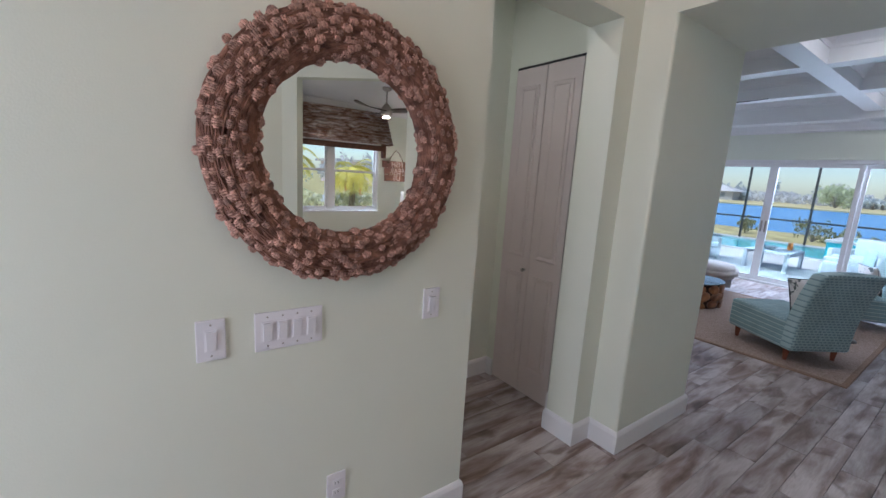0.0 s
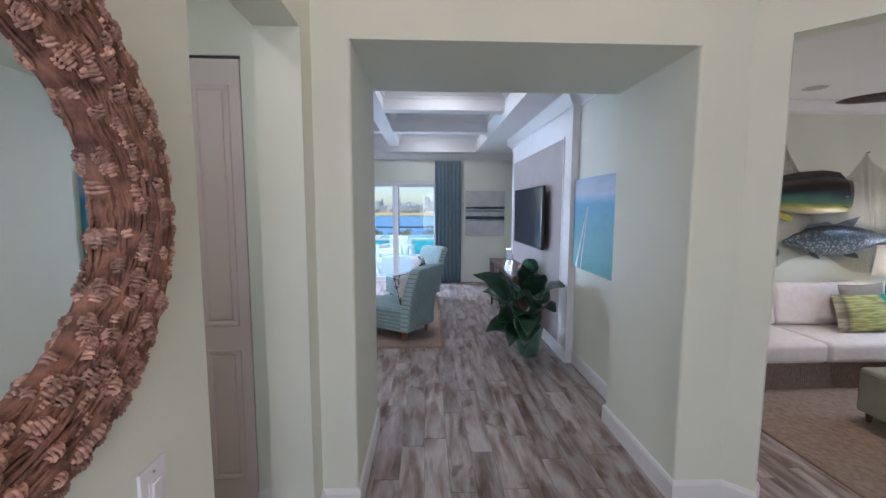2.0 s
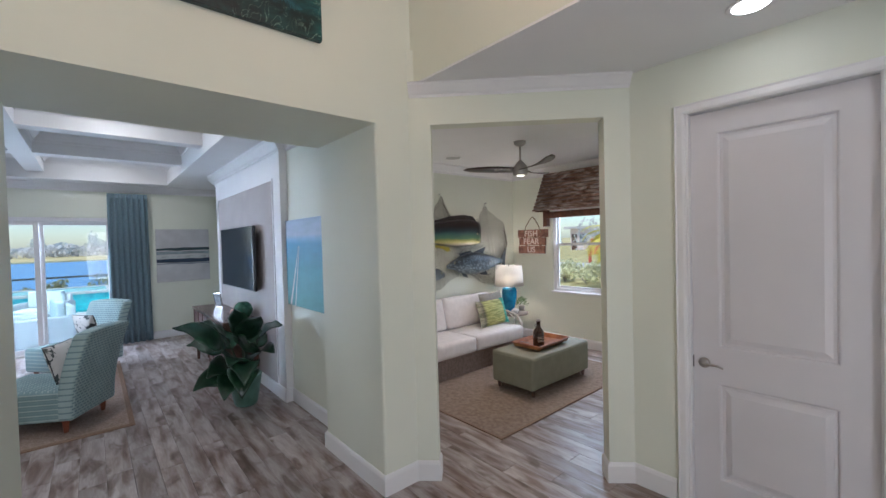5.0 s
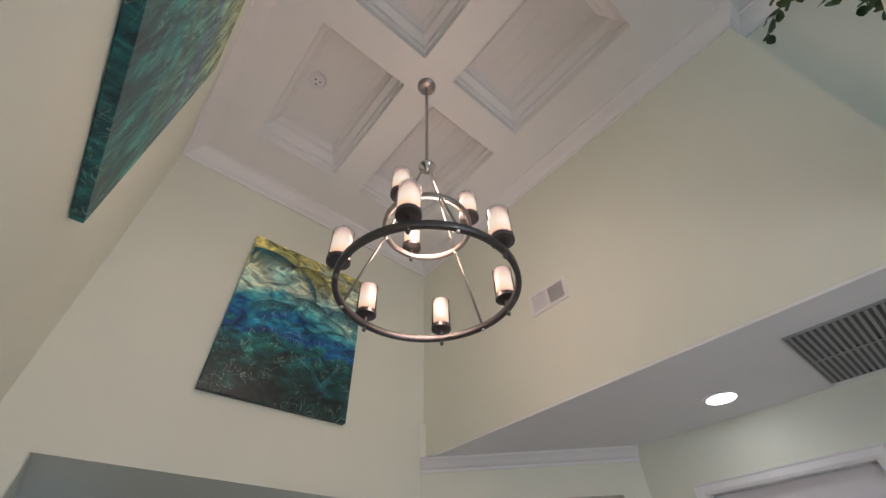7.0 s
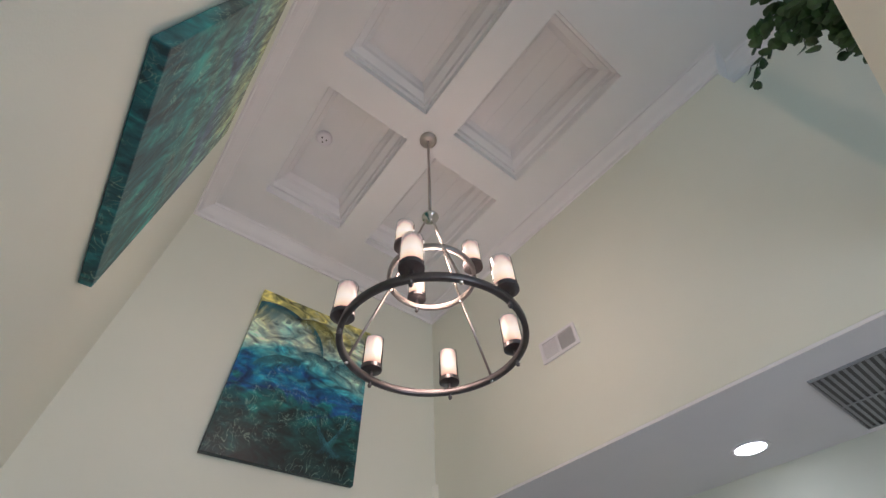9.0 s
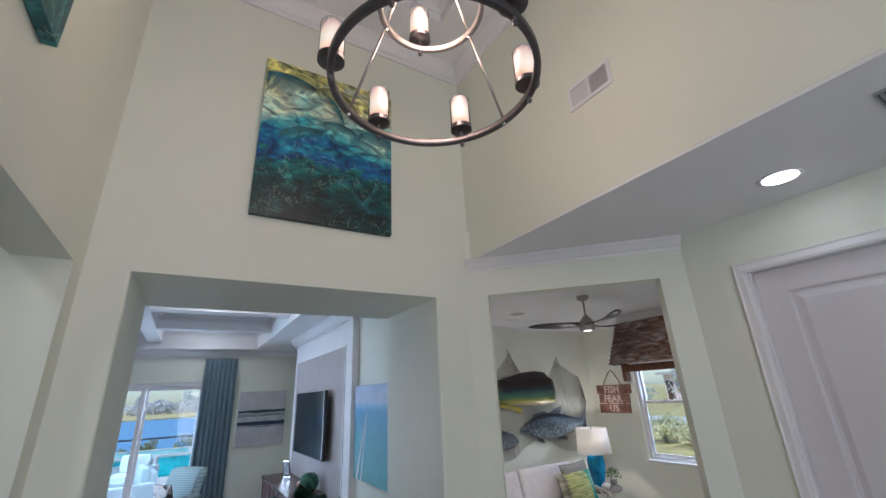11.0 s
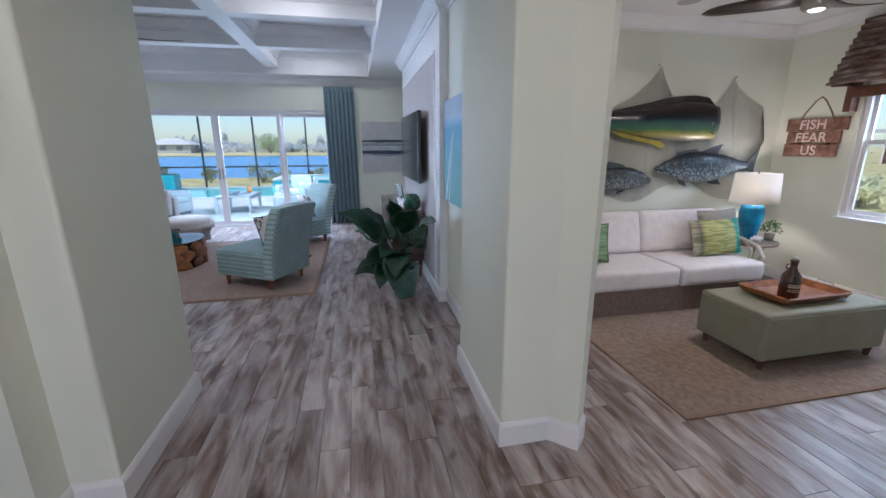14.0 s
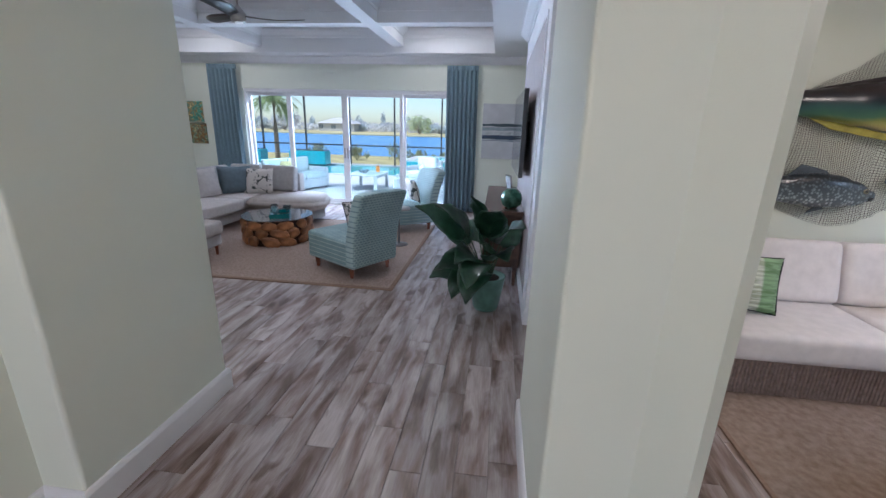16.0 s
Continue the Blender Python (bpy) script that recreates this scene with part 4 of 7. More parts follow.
def puff(w, h, t, n=12, pinch=0.06):
    """A scatter cushion in the xz plane, thickest in the middle, with drawn-in sides."""
    bm = bmesh.new()
    faces = []
    for side in (1, -1):
        g = []
        for i in range(n + 1):
            row = []
            for j in range(n + 1):
                u, v = 2 * i / n - 1, 2 * j / n - 1
                k = ((1 - u * u) * (1 - v * v)) ** 0.45
                x = u * w / 2 * (1 - pinch * (1 - v * v))
                z = v * h / 2 * (1 - pinch * (1 - u * u))
                row.append(bm.verts.new((x, side * (k * t / 2 + 0.002 * math.sin(9 * u + 4 * v)), z)))
            g.append(row)
        for i in range(n):
            for j in range(n):
                bm.faces.new((g[i][j], g[i + 1][j], g[i + 1][j + 1], g[i][j + 1]))
    bmesh.ops.remove_doubles(bm, verts=bm.verts, dist=0.0015)
    bmesh.ops.recalc_face_normals(bm, faces=bm.faces)
    return bm


def piping(w, h, r=0.005, pinch=0.06, n=14):
    pts = []
    for a, b in (((-1, -1), (1, -1)), ((1, -1), (1, 1)), ((1, 1), (-1, 1)), ((-1, 1), (-1, -1))):
        for i in range(n):
            u, v = a[0] + (b[0] - a[0]) * i / n, a[1] + (b[1] - a[1]) * i / n
            pts.append((u * w / 2 * (1 - pinch * (1 - v * v)), 0, v * h / 2 * (1 - pinch * (1 - u * u))))
    return tube(bmesh.new(), pts, r, 6, True)


def pillow(m, w, h, t, material, label, pipe=None, group=""):
    ob = thing("pillow", m, label, "pillow", group)
    part("cover", puff(w, h, t), material, ob, "", True)
    if pipe:
        part("piping", piping(w, h), pipe, ob, "", True)
    return ob


def weave_material(name, base, stripe, accent, scale=28.0, axis="Z"):
    """Woven upholstery: horizontal stripes broken into stitches."""
    m, n, l, b, tc = nodes_of(name, 0.85)
    mp = n.new("ShaderNodeMapping")
    l.new(tc.outputs["Object"], mp.inputs["Vector"])
    sep = n.new("ShaderNodeSeparateXYZ")
    l.new(mp.outputs[0], sep.inputs[0])

    def wave(out, k, ph=0.0):
        a = n.new("ShaderNodeMath")
        a.operation = "MULTIPLY_ADD"
        a.inputs[1].default_value, a.inputs[2].default_value = k, ph
        l.new(out, a.inputs[0])
        s_ = n.new("ShaderNodeMath")
        s_.operation = "SINE"
        l.new(a.outputs[0], s_.inputs[0])
        return s_.outputs[0]
    along = sep.outputs[axis]
    if axis == "Y":
        face = n.new("ShaderNodeSeparateXYZ")
        l.new(tc.outputs["Normal"], face.inputs[0])
        flat = n.new("ShaderNodeMath")
        flat.operation = "GREATER_THAN"
        flat.inputs[1].default_value = 0.7
        l.new(face.outputs["Z"], flat.inputs[0])
        pick = n.new("ShaderNodeMix")
        l.new(flat.outputs[0], pick.inputs[0])
        l.new(sep.outputs["Z"], pick.inputs[2])
        l.new(along, pick.inputs[3])
        along = pick.outputs[0]
    rows = wave(along, 2 * math.pi / 0.046)
    mid = n.new("ShaderNodeMath")
    mid.operation = "MULTIPLY"
    l.new(wave(along, 2 * math.pi / 0.023), mid.inputs[0])
    l.new(wave(sep.outputs["X"], 2 * math.pi / 0.036), mid.inputs[1])
    c = ramp_of(n, l, rows, [(0.0, base), (0.35, base), (0.55, stripe), (1.0, stripe)])
    d = ramp_of(n, l, mid.outputs[0], [(0.25, (0, 0, 0)), (0.45, (1, 1, 1))])
    c = mix_of(n, l, d, c, accent)
    big = ramp_of(n, l, noise_of(n, l, tc, 5, 4), [(0.3, (0.85, 0.85, 0.85)), (0.7, (1.08, 1.08, 1.08))])
    c = mix_of(n, l, 1.0, c, big, "MULTIPLY")
    l.new(c, b.inputs["Base Color"])
    bump_of(n, l, b, rows, 0.25, 0.002)
    return m




def dash_material(name, ground, pale, dark):
    """Upholstery woven in upright columns of short dark dashes, every second column set off by half a dash."""
    m, n, l, b, tc = nodes_of(name, 0.85)
    mp = n.new("ShaderNodeMapping")
    mp.inputs["Rotation"].default_value = (radians(90), 0, 0)
    l.new(tc.outputs["Object"], mp.inputs["Vector"])
    br = n.new("ShaderNodeTexBrick")
    br.offset = 0.5
    for key, v in (("Color1", dark), ("Color2", tuple(0.8 * c for c in dark)), ("Mortar", pale)):
        br.inputs[key].default_value = (*v, 1)
    for key, v in (("Scale", 1.0), ("Mortar Size", 0.0085), ("Mortar Smooth", 0.35), ("Brick Width", 0.044), ("Row Height", 0.027)):
        br.inputs[key].default_value = v
    l.new(mp.outputs[0], br.inputs["Vector"])
    rib = ramp_of(n, l, noise_of(n, l, tc, 1.0, 2, (60, 1, 4)), [(0.35, ground), (0.65, pale)])
    c = mix_of(n, l, 0.62, rib, br.outputs["Color"])
    big = ramp_of(n, l, noise_of(n, l, tc, 5, 4), [(0.3, (0.88, 0.88, 0.88)), (0.7, (1.08, 1.08, 1.08))])
    l.new(mix_of(n, l, 1.0, c, big, "MULTIPLY"), b.inputs["Base Color"])
    bump_of(n, l, b, br.outputs["Fac"], 0.3, 0.002)
    return m


AQUA = dash_material("aqua_weave", (0.25, 0.37, 0.38), (0.38, 0.49, 0.495), (0.12, 0.20, 0.22))
AQUA_SEAT = weave_material("aqua_seat_weave", (0.24, 0.35, 0.36), (0.39, 0.49, 0.495), (0.20, 0.30, 0.31), axis="Y")
LINEN = mat("oatmeal_linen", (0.50, 0.45, 0.42), 0.9, scale=18, vary=0.08, bump=0.35, bump_scale=260)
LINEN2 = mat("grey_linen", (0.40, 0.38, 0.37), 0.9, scale=18, vary=0.08, bump=0.35, bump_scale=260)
SLATE = mat("slate_blue_cloth", (0.12, 0.16, 0.19), 0.9, scale=18, vary=0.12, bump=0.3, bump_scale=260)
CURTAIN = mat("blue_curtain_cloth", (0.165, 0.235, 0.275), 0.85, scale=30, vary=0.1, bump=0.25, bump_scale=240)
SISAL = mat("sisal_rug", (0.33, 0.24, 0.19), 0.95, scale=60, vary=0.18, bump=0.8, bump_scale=320, second=(0.40, 0.30, 0.25))
SISALB = mat("rug_border", (0.27, 0.18, 0.13), 0.95, scale=60, vary=0.15, bump=0.5, bump_scale=300)


def spotted_material(name, ground, spot, scale=14.0, limit=0.5):
    m, n, l, b, tc = nodes_of(name, 0.9)
    a = noise_of(n, l, tc, scale, 3, (1, 1, 1), 1.0)
    l.new(ramp_of(n, l, a, [(limit, ground), (limit + 0.04, spot)]), b.inputs["Base Color"])
    bump_of(n, l, b, noise_of(n, l, tc, 240, 3), 0.3)
    return m


LEAFY = spotted_material("leaf_print_cloth", (0.62, 0.58, 0.55), (0.06, 0.07, 0.07), 11.0, 0.54)

t = thing("area_rug", pose(0, 0, 0), "tan woven sisal rug with a bound edge", "rug")
part("weave", boxes((4.72, 7.48, 0.585, 4.6, 0.0, 0.011), bevel=0.003), SISAL, t)
part("border", sweep(bmesh.new(), [(4.72, 0.585), (7.48, 0.585), (7.48, 4.6), (4.72, 4.6)], [(0.0, 0.0), (0.0, 0.013), (-0.035, 0.013), (-0.042, 0.008), (-0.042, 0.0)], True), SISALB, t, "darker bound edge")


def slipper_chair(m, label):
    t = thing("slipper_chair", m, label, "chair", "aqua slipper chairs")
    bm = bmesh.new()
    cushion(bm, -0.31, 0.31, -0.28, 0.41, 0.125, 0.40, 0.035)
    for v in bm.verts:
        if v.co.z > 0.33:
            v.co.z += 0.03 * (1 - (v.co.x / 0.3) ** 2) + 0.02 * (v.co.y + 0.26) / 0.66
    part("seat", bm, AQUA_SEAT, t, "", True)
    bm = bmesh.new()
    cushion(bm, -0.31, 0.31, -0.065, 0.075, -0.045, 0.74, 0.04)
    bmesh.ops.subdivide_edges(bm, edges=[e for e in bm.edges if e.calc_length() > 0.3], cuts=6, use_grid_fill=True)
    for v in bm.verts:
        q = v.co.z / 0.72
        v.co.y += -0.30 - 0.15 * q * q - 0.02 * q
        v.co.z += 0.17 + (0.02 * (1 - (v.co.x / 0.3) ** 2) if q > 0.8 else 0)
    part("backrest", bm, AQUA, t, "", True)
    for x, y in ((-0.25, 0.32), (0.25, 0.32), (-0.25, -0.27), (0.25, -0.27)):
        bm = bmesh.new()
        lathe(bm, [(0.022, 0.012), (0.038, 0.13), (0.04, 0.16)], 4, (x, y, 0))
        part("leg", bm, LEGWOOD, t, "tapered reddish wooden leg")
    return t


CH1, CH2 = pose(5.27, 1.13, 0, 0, 0, -31.5), pose(7.26, 0.98, 0, 0, 0, 38)
slipper_chair(CH1, "aqua striped woven slipper chair on the rug")
slipper_chair(CH2, "aqua striped woven slipper chair near the sliders")
pillow(CH1 @ pose(0.02, -0.10, 0.60, -16, 0, 4), 0.40, 0.36, 0.13, LEAFY, "leaf print pillow with dark piping on a chair", BLACK)
pillow(CH2 @ pose(-0.02, -0.10, 0.60, -16, 0, -4), 0.40, 0.36, 0.13, LEAFY, "leaf print pillow with dark piping by the sliders", BLACK)

t = thing("side_table", pose(6.28, 0.86, 0.011), "small round drinks table between the chairs", "table")
part("tabletop", lathe(bmesh.new(), [(0.0, 0.485), (0.15, 0.485), (0.155, 0.495), (0.15, 0.505), (0.0, 0.505)], 28), NICKEL, t, "", True)
part("stem", tube(bmesh.new(), [(0, 0, 0.01), (0, 0, 0.487)], 0.012, 10), DARKMETAL, t, "", True)
part("foot", lathe(bmesh.new(), [(0.0, 0.0), (0.12, 0.0), (0.115, 0.012), (0.02, 0.02), (0.0, 0.02)], 24), DARKMETAL, t, "", True)


def stump_table():
    t = thing("coffee_table", pose(6.20, 2.54, 0.011), "round root wood coffee table with a glass top", "coffee table")
    rng = random.Random(3)
    wood = mat("root_wood", (0.16, 0.058, 0.022), 0.5, scale=9, vary=0.45, bump=0.4, bump_scale=30, per_object=0.25, second=(0.30, 0.13, 0.05))
    part("core", lathe(bmesh.new(), [(0.0, 0.0), (0.425, 0.0), (0.435, 0.15), (0.43, 0.325), (0.0, 0.325)], 40), mat("root_gap", (0.035, 0.014, 0.007), 0.8, scale=12, vary=0.3), t)
    for ring in range(3):
        num = 13
        for i in range(num):
            a0 = 2 * math.pi * (i + 0.5 * (ring % 2) + rng.uniform(-0.18, 0.18)) / num
            w, h = rng.uniform(0.15, 0.23), rng.uniform(0.10, 0.14)
            bm = bmesh.new()
            bmesh.ops.create_icosphere(bm, subdivisions=2, radius=0.5)
            for v in bm.verts:
                v.co = Vector((v.co.x * w * 1.15, v.co.y * 0.07, v.co.z * h * 1.15)) * (1 + 0.28 * noise.noise(v.co * 2.3 + Vector((i * 3.1, ring * 7.7, 0))))
                v.co.y = max(-0.026, min(0.026, v.co.y))
            ob = part("wood_block", bm, wood, t)
            z = 0.062 + ring * 0.103
            ob.matrix_basis = Matrix.Translation((0.437 * math.cos(a0), 0.437 * math.sin(a0), z)) @ Matrix.Rotation(a0 + math.pi / 2, 4, "Z") @ Matrix.Rotation(rng.uniform(-0.3, 0.3), 4, "Y")
    for i in range(46):
        rr, a = 0.42 * math.sqrt(rng.random()), rng.uniform(0, 6.28)
        bm = bmesh.new()
        bmesh.ops.create_icosphere(bm, subdivisions=1, radius=0.5)
        sx, sy = rng.uniform(0.08, 0.15), rng.uniform(0.06, 0.11)
        for v in bm.verts:
            v.co = Vector((v.co.x * sx, v.co.y * sy, max(-0.003, min(0.004, v.co.z * 0.03))))
        part("top_block", bm, wood, t).matrix_basis = pose(rr * math.cos(a), rr * math.sin(a), 0.329, 0, 0, rng.uniform(0, 360))
    part("glass_top", lathe(bmesh.new(), [(0.0, 0.336), (0.455, 0.336), (0.46, 0.340), (0.455, 0.346), (0.0, 0.346)], 48), mat("tabletop_gloss", (0.16, 0.17, 0.18), 0.05, 0.0, vary=0.1, spec=1.0), t, "polished glass top reflecting the sky")
    return t


stump_table()
TEAL = mat("teal_lacquer", (0.01, 0.16, 0.17), 0.25, scale=6, vary=0.1)
t = thing("serving_tray", pose(6.10, 2.44, 0.357, 0, 0, 25), "teal lacquered tray on the coffee table", "tray")
part("base", boxes((-0.17, 0.17, -0.11, 0.11, 0.0, 0.012), bevel=0.003), TEAL, t)
part("rim", sweep(bmesh.new(), [(-0.17, -0.11), (0.17, -0.11), (0.17, 0.11), (-0.17, 0.11)], [(0.0, 0.0), (-0.012, 0.0), (-0.014, 0.055), (0.0, 0.055)], True), TEAL, t)
CLEAR = mat("clear_glass", (0.8, 0.85, 0.86), 0.03, spec=1.0, vary=0.0)
CLEAR.node_tree.nodes["Principled BSDF"].inputs["Transmission Weight"].default_value = 0.9
t = thing("glass_pitcher", pose(6.05, 2.49, 0.369), "clear glass pitcher on the tray", "pitcher")
part("body", lathe(bmesh.new(), [(0.0, 0.0), (0.05, 0.0), (0.062, 0.05), (0.052, 0.10), (0.036, 0.125), (0.045, 0.15), (0.041, 0.15), (0.032, 0.125), (0.046, 0.10), (0.0, 0.01)], 20), CLEAR, t, "", True)
part("handle", tube(bmesh.new(), [(0.04, 0, 0.14), (0.085, 0, 0.13), (0.09, 0, 0.08), (0.058, 0, 0.05)], 0.006, 8), CLEAR, t, "", True)
t = thing("glass_goblet", pose(6.16, 2.37, 0.369), "clear stemmed glass on the tray", "glass")
part("bowl", lathe(bmesh.new(), [(0.0, 0.06), (0.02, 0.065), (0.045, 0.09), (0.055, 0.12), (0.052, 0.12), (0.04, 0.092), (0.0, 0.07)], 20), CLEAR, t, "", True)
part("stem", lathe(bmesh.new(), [(0.0, 0.0), (0.035, 0.0), (0.034, 0.004), (0.006, 0.01), (0.006, 0.06), (0.0, 0.062)], 16), CLEAR, t, "", True)


def sectional():
    t = thing("sectional_sofa", pose(0, 0, 0), "oatmeal linen sectional sofa with loose cushions", "sofa")
    part("base", prism(bmesh.new(), [(5.55, 3.50), (6.95, 3.50), (6.92, 2.50), (7.35, 2.36), (7.95, 2.66), (8.0, 4.45), (5.55, 4.45)], 0.10, 0.25), LINEN2, t)
    bm = prism(bmesh.new(), [(6.86, 2.50), (6.98, 2.34), (7.30, 2.27), (7.75, 2.42), (7.93, 2.72), (7.82, 3.45), (6.86, 3.45)], 0.25, 0.42)
    bmesh.ops.bevel(bm, geom=bm.edges[:], offset=0.05, segments=3, affect="EDGES")
    part("seat_cushion", bm, LINEN, t, "rounded bumper seat", True)
    part("seat_cushion", cushion(bmesh.new(), 5.55, 6.85, 3.43, 4.2, 0.25, 0.42), LINEN, t, "", True)
    part("seat_cushion", cushion(bmesh.new(), 6.86, 7.78, 3.46, 4.2, 0.25, 0.42), LINEN, t, "", True)
    part("back_frame", boxes((7.82, 8.0, 3.0, 4.45, 0.2, 0.72), (5.55, 7.82, 4.27, 4.45, 0.2, 0.72), bevel=0.03), LINEN2, t)
    for y0, y1 in ((3.02, 3.62), (3.64, 4.2)):
        bm = cushion(bmesh.new(), -0.09, 0.09, y0, y1, 0.0, 0.44, 0.06)
        bmesh.ops.rotate(bm, verts=bm.verts, cent=(0, 0, 0), matrix=Matrix.Rotation(radians(10), 3, "Y"))
        bmesh.ops.translate(bm, verts=bm.verts, vec=(7.70, 0, 0.42))
        part("back_cushion", bm, LINEN2, t, "", True)
    for x0, x1 in ((5.58, 6.6), (6.62, 7.55)):
        bm = cushion(bmesh.new(), x0, x1, -0.09, 0.09, 0.0, 0.44, 0.06)
        bmesh.ops.rotate(bm, verts=bm.verts, cent=(0, 0, 0), matrix=Matrix.Rotation(radians(-10), 3, "X"))
        bmesh.ops.translate(bm, verts=bm.verts, vec=(0, 4.14, 0.42))
        part("back_cushion", bm, LINEN2, t, "", True)
    for x, y in ((5.65, 3.58), (7.0, 2.62), (7.85, 2.8), (7.9, 4.35), (5.65, 4.35)):
        part("leg", boxes((x - 0.025, x + 0.025, y - 0.025, y + 0.025, 0.011, 0.10)), WALNUT, t)


sectional()
pillow(pose(7.30, 3.86, 0.64, -12, 0, -52), 0.50, 0.44, 0.16, SLATE, "slate blue pillow on the sectional sofa", SLATE)
pillow(pose(7.42, 3.52, 0.62, -14, 0, -78), 0.46, 0.42, 0.15, LEAFY, "black and white leaf print pillow on the sofa", LEAFY)
pillow(pose(6.85, 4.04, 0.64, -14, 0, -6), 0.50, 0.44, 0.16, LINEN, "pale linen pillow in the sofa corner", LINEN)
t = thing("bench_ottoman", pose(0, 0, 0), "upholstered linen bench ottoman on the rug", "ottoman")
part("cushion", cushion(bmesh.new(), 4.72, 5.45, 2.80, 3.62, 0.25, 0.43, 0.07), LINEN, t, "", True)
part("base", boxes((4.75, 5.42, 2.83, 3.59, 0.13, 0.26), bevel=0.02), LINEN2, t)
for x, y in ((4.80, 2.87), (5.36, 2.87), (4.80, 3.55), (5.36, 3.55)):
    part("leg", lathe(bmesh.new(), [(0.014, 0.011), (0.022, 0.13)], 8, (x, y, 0)), LEGWOOD, t)


# tv wall
structure("tv_wall_frame", boxes((4.205, 7.05, -0.7749, -0.70, 0, LIV - 0.001)), WHITE, "white built-out surround of the television wall", "wall panel")
t = thing("wall_panel", pose(0, 0, 0), "taupe panel set in the white surround", "wall panel")
part("panel", boxes((4.44, 6.88, -0.6998, -0.694, 0.14, 2.35), bevel=0.002), TAUPE, t)
for d in ((4.42, 4.44, -0.70, -0.690, 0.138, 2.37), (6.88, 6.90, -0.70, -0.690, 0.138, 2.37), (4.44, 6.88, -0.70, -0.690, 2.35, 2.37)):
    part("edge_strip", boxes(d), WHITE, t)
t = thing("television", pose(5.53, -0.60, 1.503, 0, 0, 1.0), "large flat black television on a wall mount", "television")
part("bezel", boxes((-0.68, 0.68, -0.02, 0.02, -0.38, 0.38), bevel=0.004), BLACK, t)
part("screen", boxes((-0.67, 0.67, 0.0201, 0.0215, -0.368, 0.372)), mat("dark_screen", (0.02, 0.022, 0.028), 0.12, vary=0.2, scale=2, spec=0.8), t, "glossy dark screen")
part("back_housing", boxes((-0.45, 0.45, -0.05, -0.02, -0.25, 0.2), bevel=0.01), BLACK, t)
part("mount", boxes((-0.10, 0.10, -0.10, -0.05, -0.12, 0.12)), BLACK, t)


def wake_material():
    """Aqua sea with a pale horizon and two white wake lines."""
    m, n, l, b, tc = nodes_of("boat_wake_canvas", 0.4)
    sep = n.new("ShaderNodeSeparateXYZ")
    l.new(tc.outputs["Generated"], sep.inputs[0])
    c = ramp_of(n, l, sep.outputs["Z"], [(0.0, (0.10, 0.34, 0.36)), (0.45, (0.05, 0.30, 0.42)), (0.72, (0.05, 0.27, 0.52)), (0.78, (0.20, 0.42, 0.66)), (0.82, (0.40, 0.50, 0.66)), (1.0, (0.34, 0.44, 0.62))])
    w = ramp_of(n, l, noise_of(n, l, tc, 6, 6, (1, 1, 3)), [(0.3, (0.86, 0.9, 0.9)), (0.7, (1.1, 1.08, 1.08))])
    l.new(mix_of(n, l, 1.0, c, w, "MULTIPLY"), b.inputs["Base Color"])
    return m


pic = canvas("painting", pose(3.725, -0.775, 1.035, 0, 0, 180), 0.91, 0.865, 0.04, wake_material(), "aqua seascape canvas with a white boat wake")
bm = bmesh.new()
for x0, x1, w0, w1 in ((0.10, 0.24, 0.004, 0.012), (0.115, 0.36, 0.004, 0.022)):
    vs = [bm.verts.new(p) for p in ((-x0 - w0, -0.0412, 0.60), (-x0 + w0, -0.0412, 0.60), (-x1 + w1, -0.0412, 0.004), (-x1 - w1, -0.0412, 0.004))]
    bm.faces.new(vs)
part("wake_stroke", bm, mat("white_stroke", (0.72, 0.74, 0.74), 0.5, scale=20, vary=0.1), pic, "white painted wake lines")


def seascape(y0, y1, z0, z1):
    t = canvas("painting", pose(8.92, (y0 + y1) / 2, z0, 0, 0, -90), y1 - y0, z1 - z0, 0.035, mat("grey_sky_canvas", (0.52, 0.52, 0.54), 0.6, scale=4, vary=0.12, bump=0.1), "grey and navy striped seascape canvas")
    w, h = y1 - y0, z1 - z0
    rng = random.Random(8)
    for zf, th, col in ((0.62, 0.05, (0.03, 0.06, 0.07)), (0.55, 0.06, (0.25, 0.30, 0.32)), (0.47, 0.05, (0.45, 0.47, 0.48)), (0.40, 0.07, (0.02, 0.04, 0.08)), (0.34, 0.02, (0.18, 0.22, 0.26))):
        bm = bmesh.new()
        top, bot = [], []
        for i in range(25):
            x = -w / 2 + 0.002 + (w - 0.004) * i / 24
            top.append(bm.verts.new((x, -0.0362, h * (zf + th / 2) + 0.012 * noise.noise(Vector((x * 7, zf * 9, 0))))))
            bot.append(bm.verts.new((x, -0.0362, h * (zf - th / 2) + 0.016 * noise.noise(Vector((x * 5, zf * 19, 4))))))
        for i in range(24):
            bm.faces.new((bot[i], bot[i + 1], top[i + 1], top[i]))
        part("brush_stroke", bm, mat("stroke_%d" % int(zf * 100), col, 0.5, scale=15, vary=0.3), t)
    return t


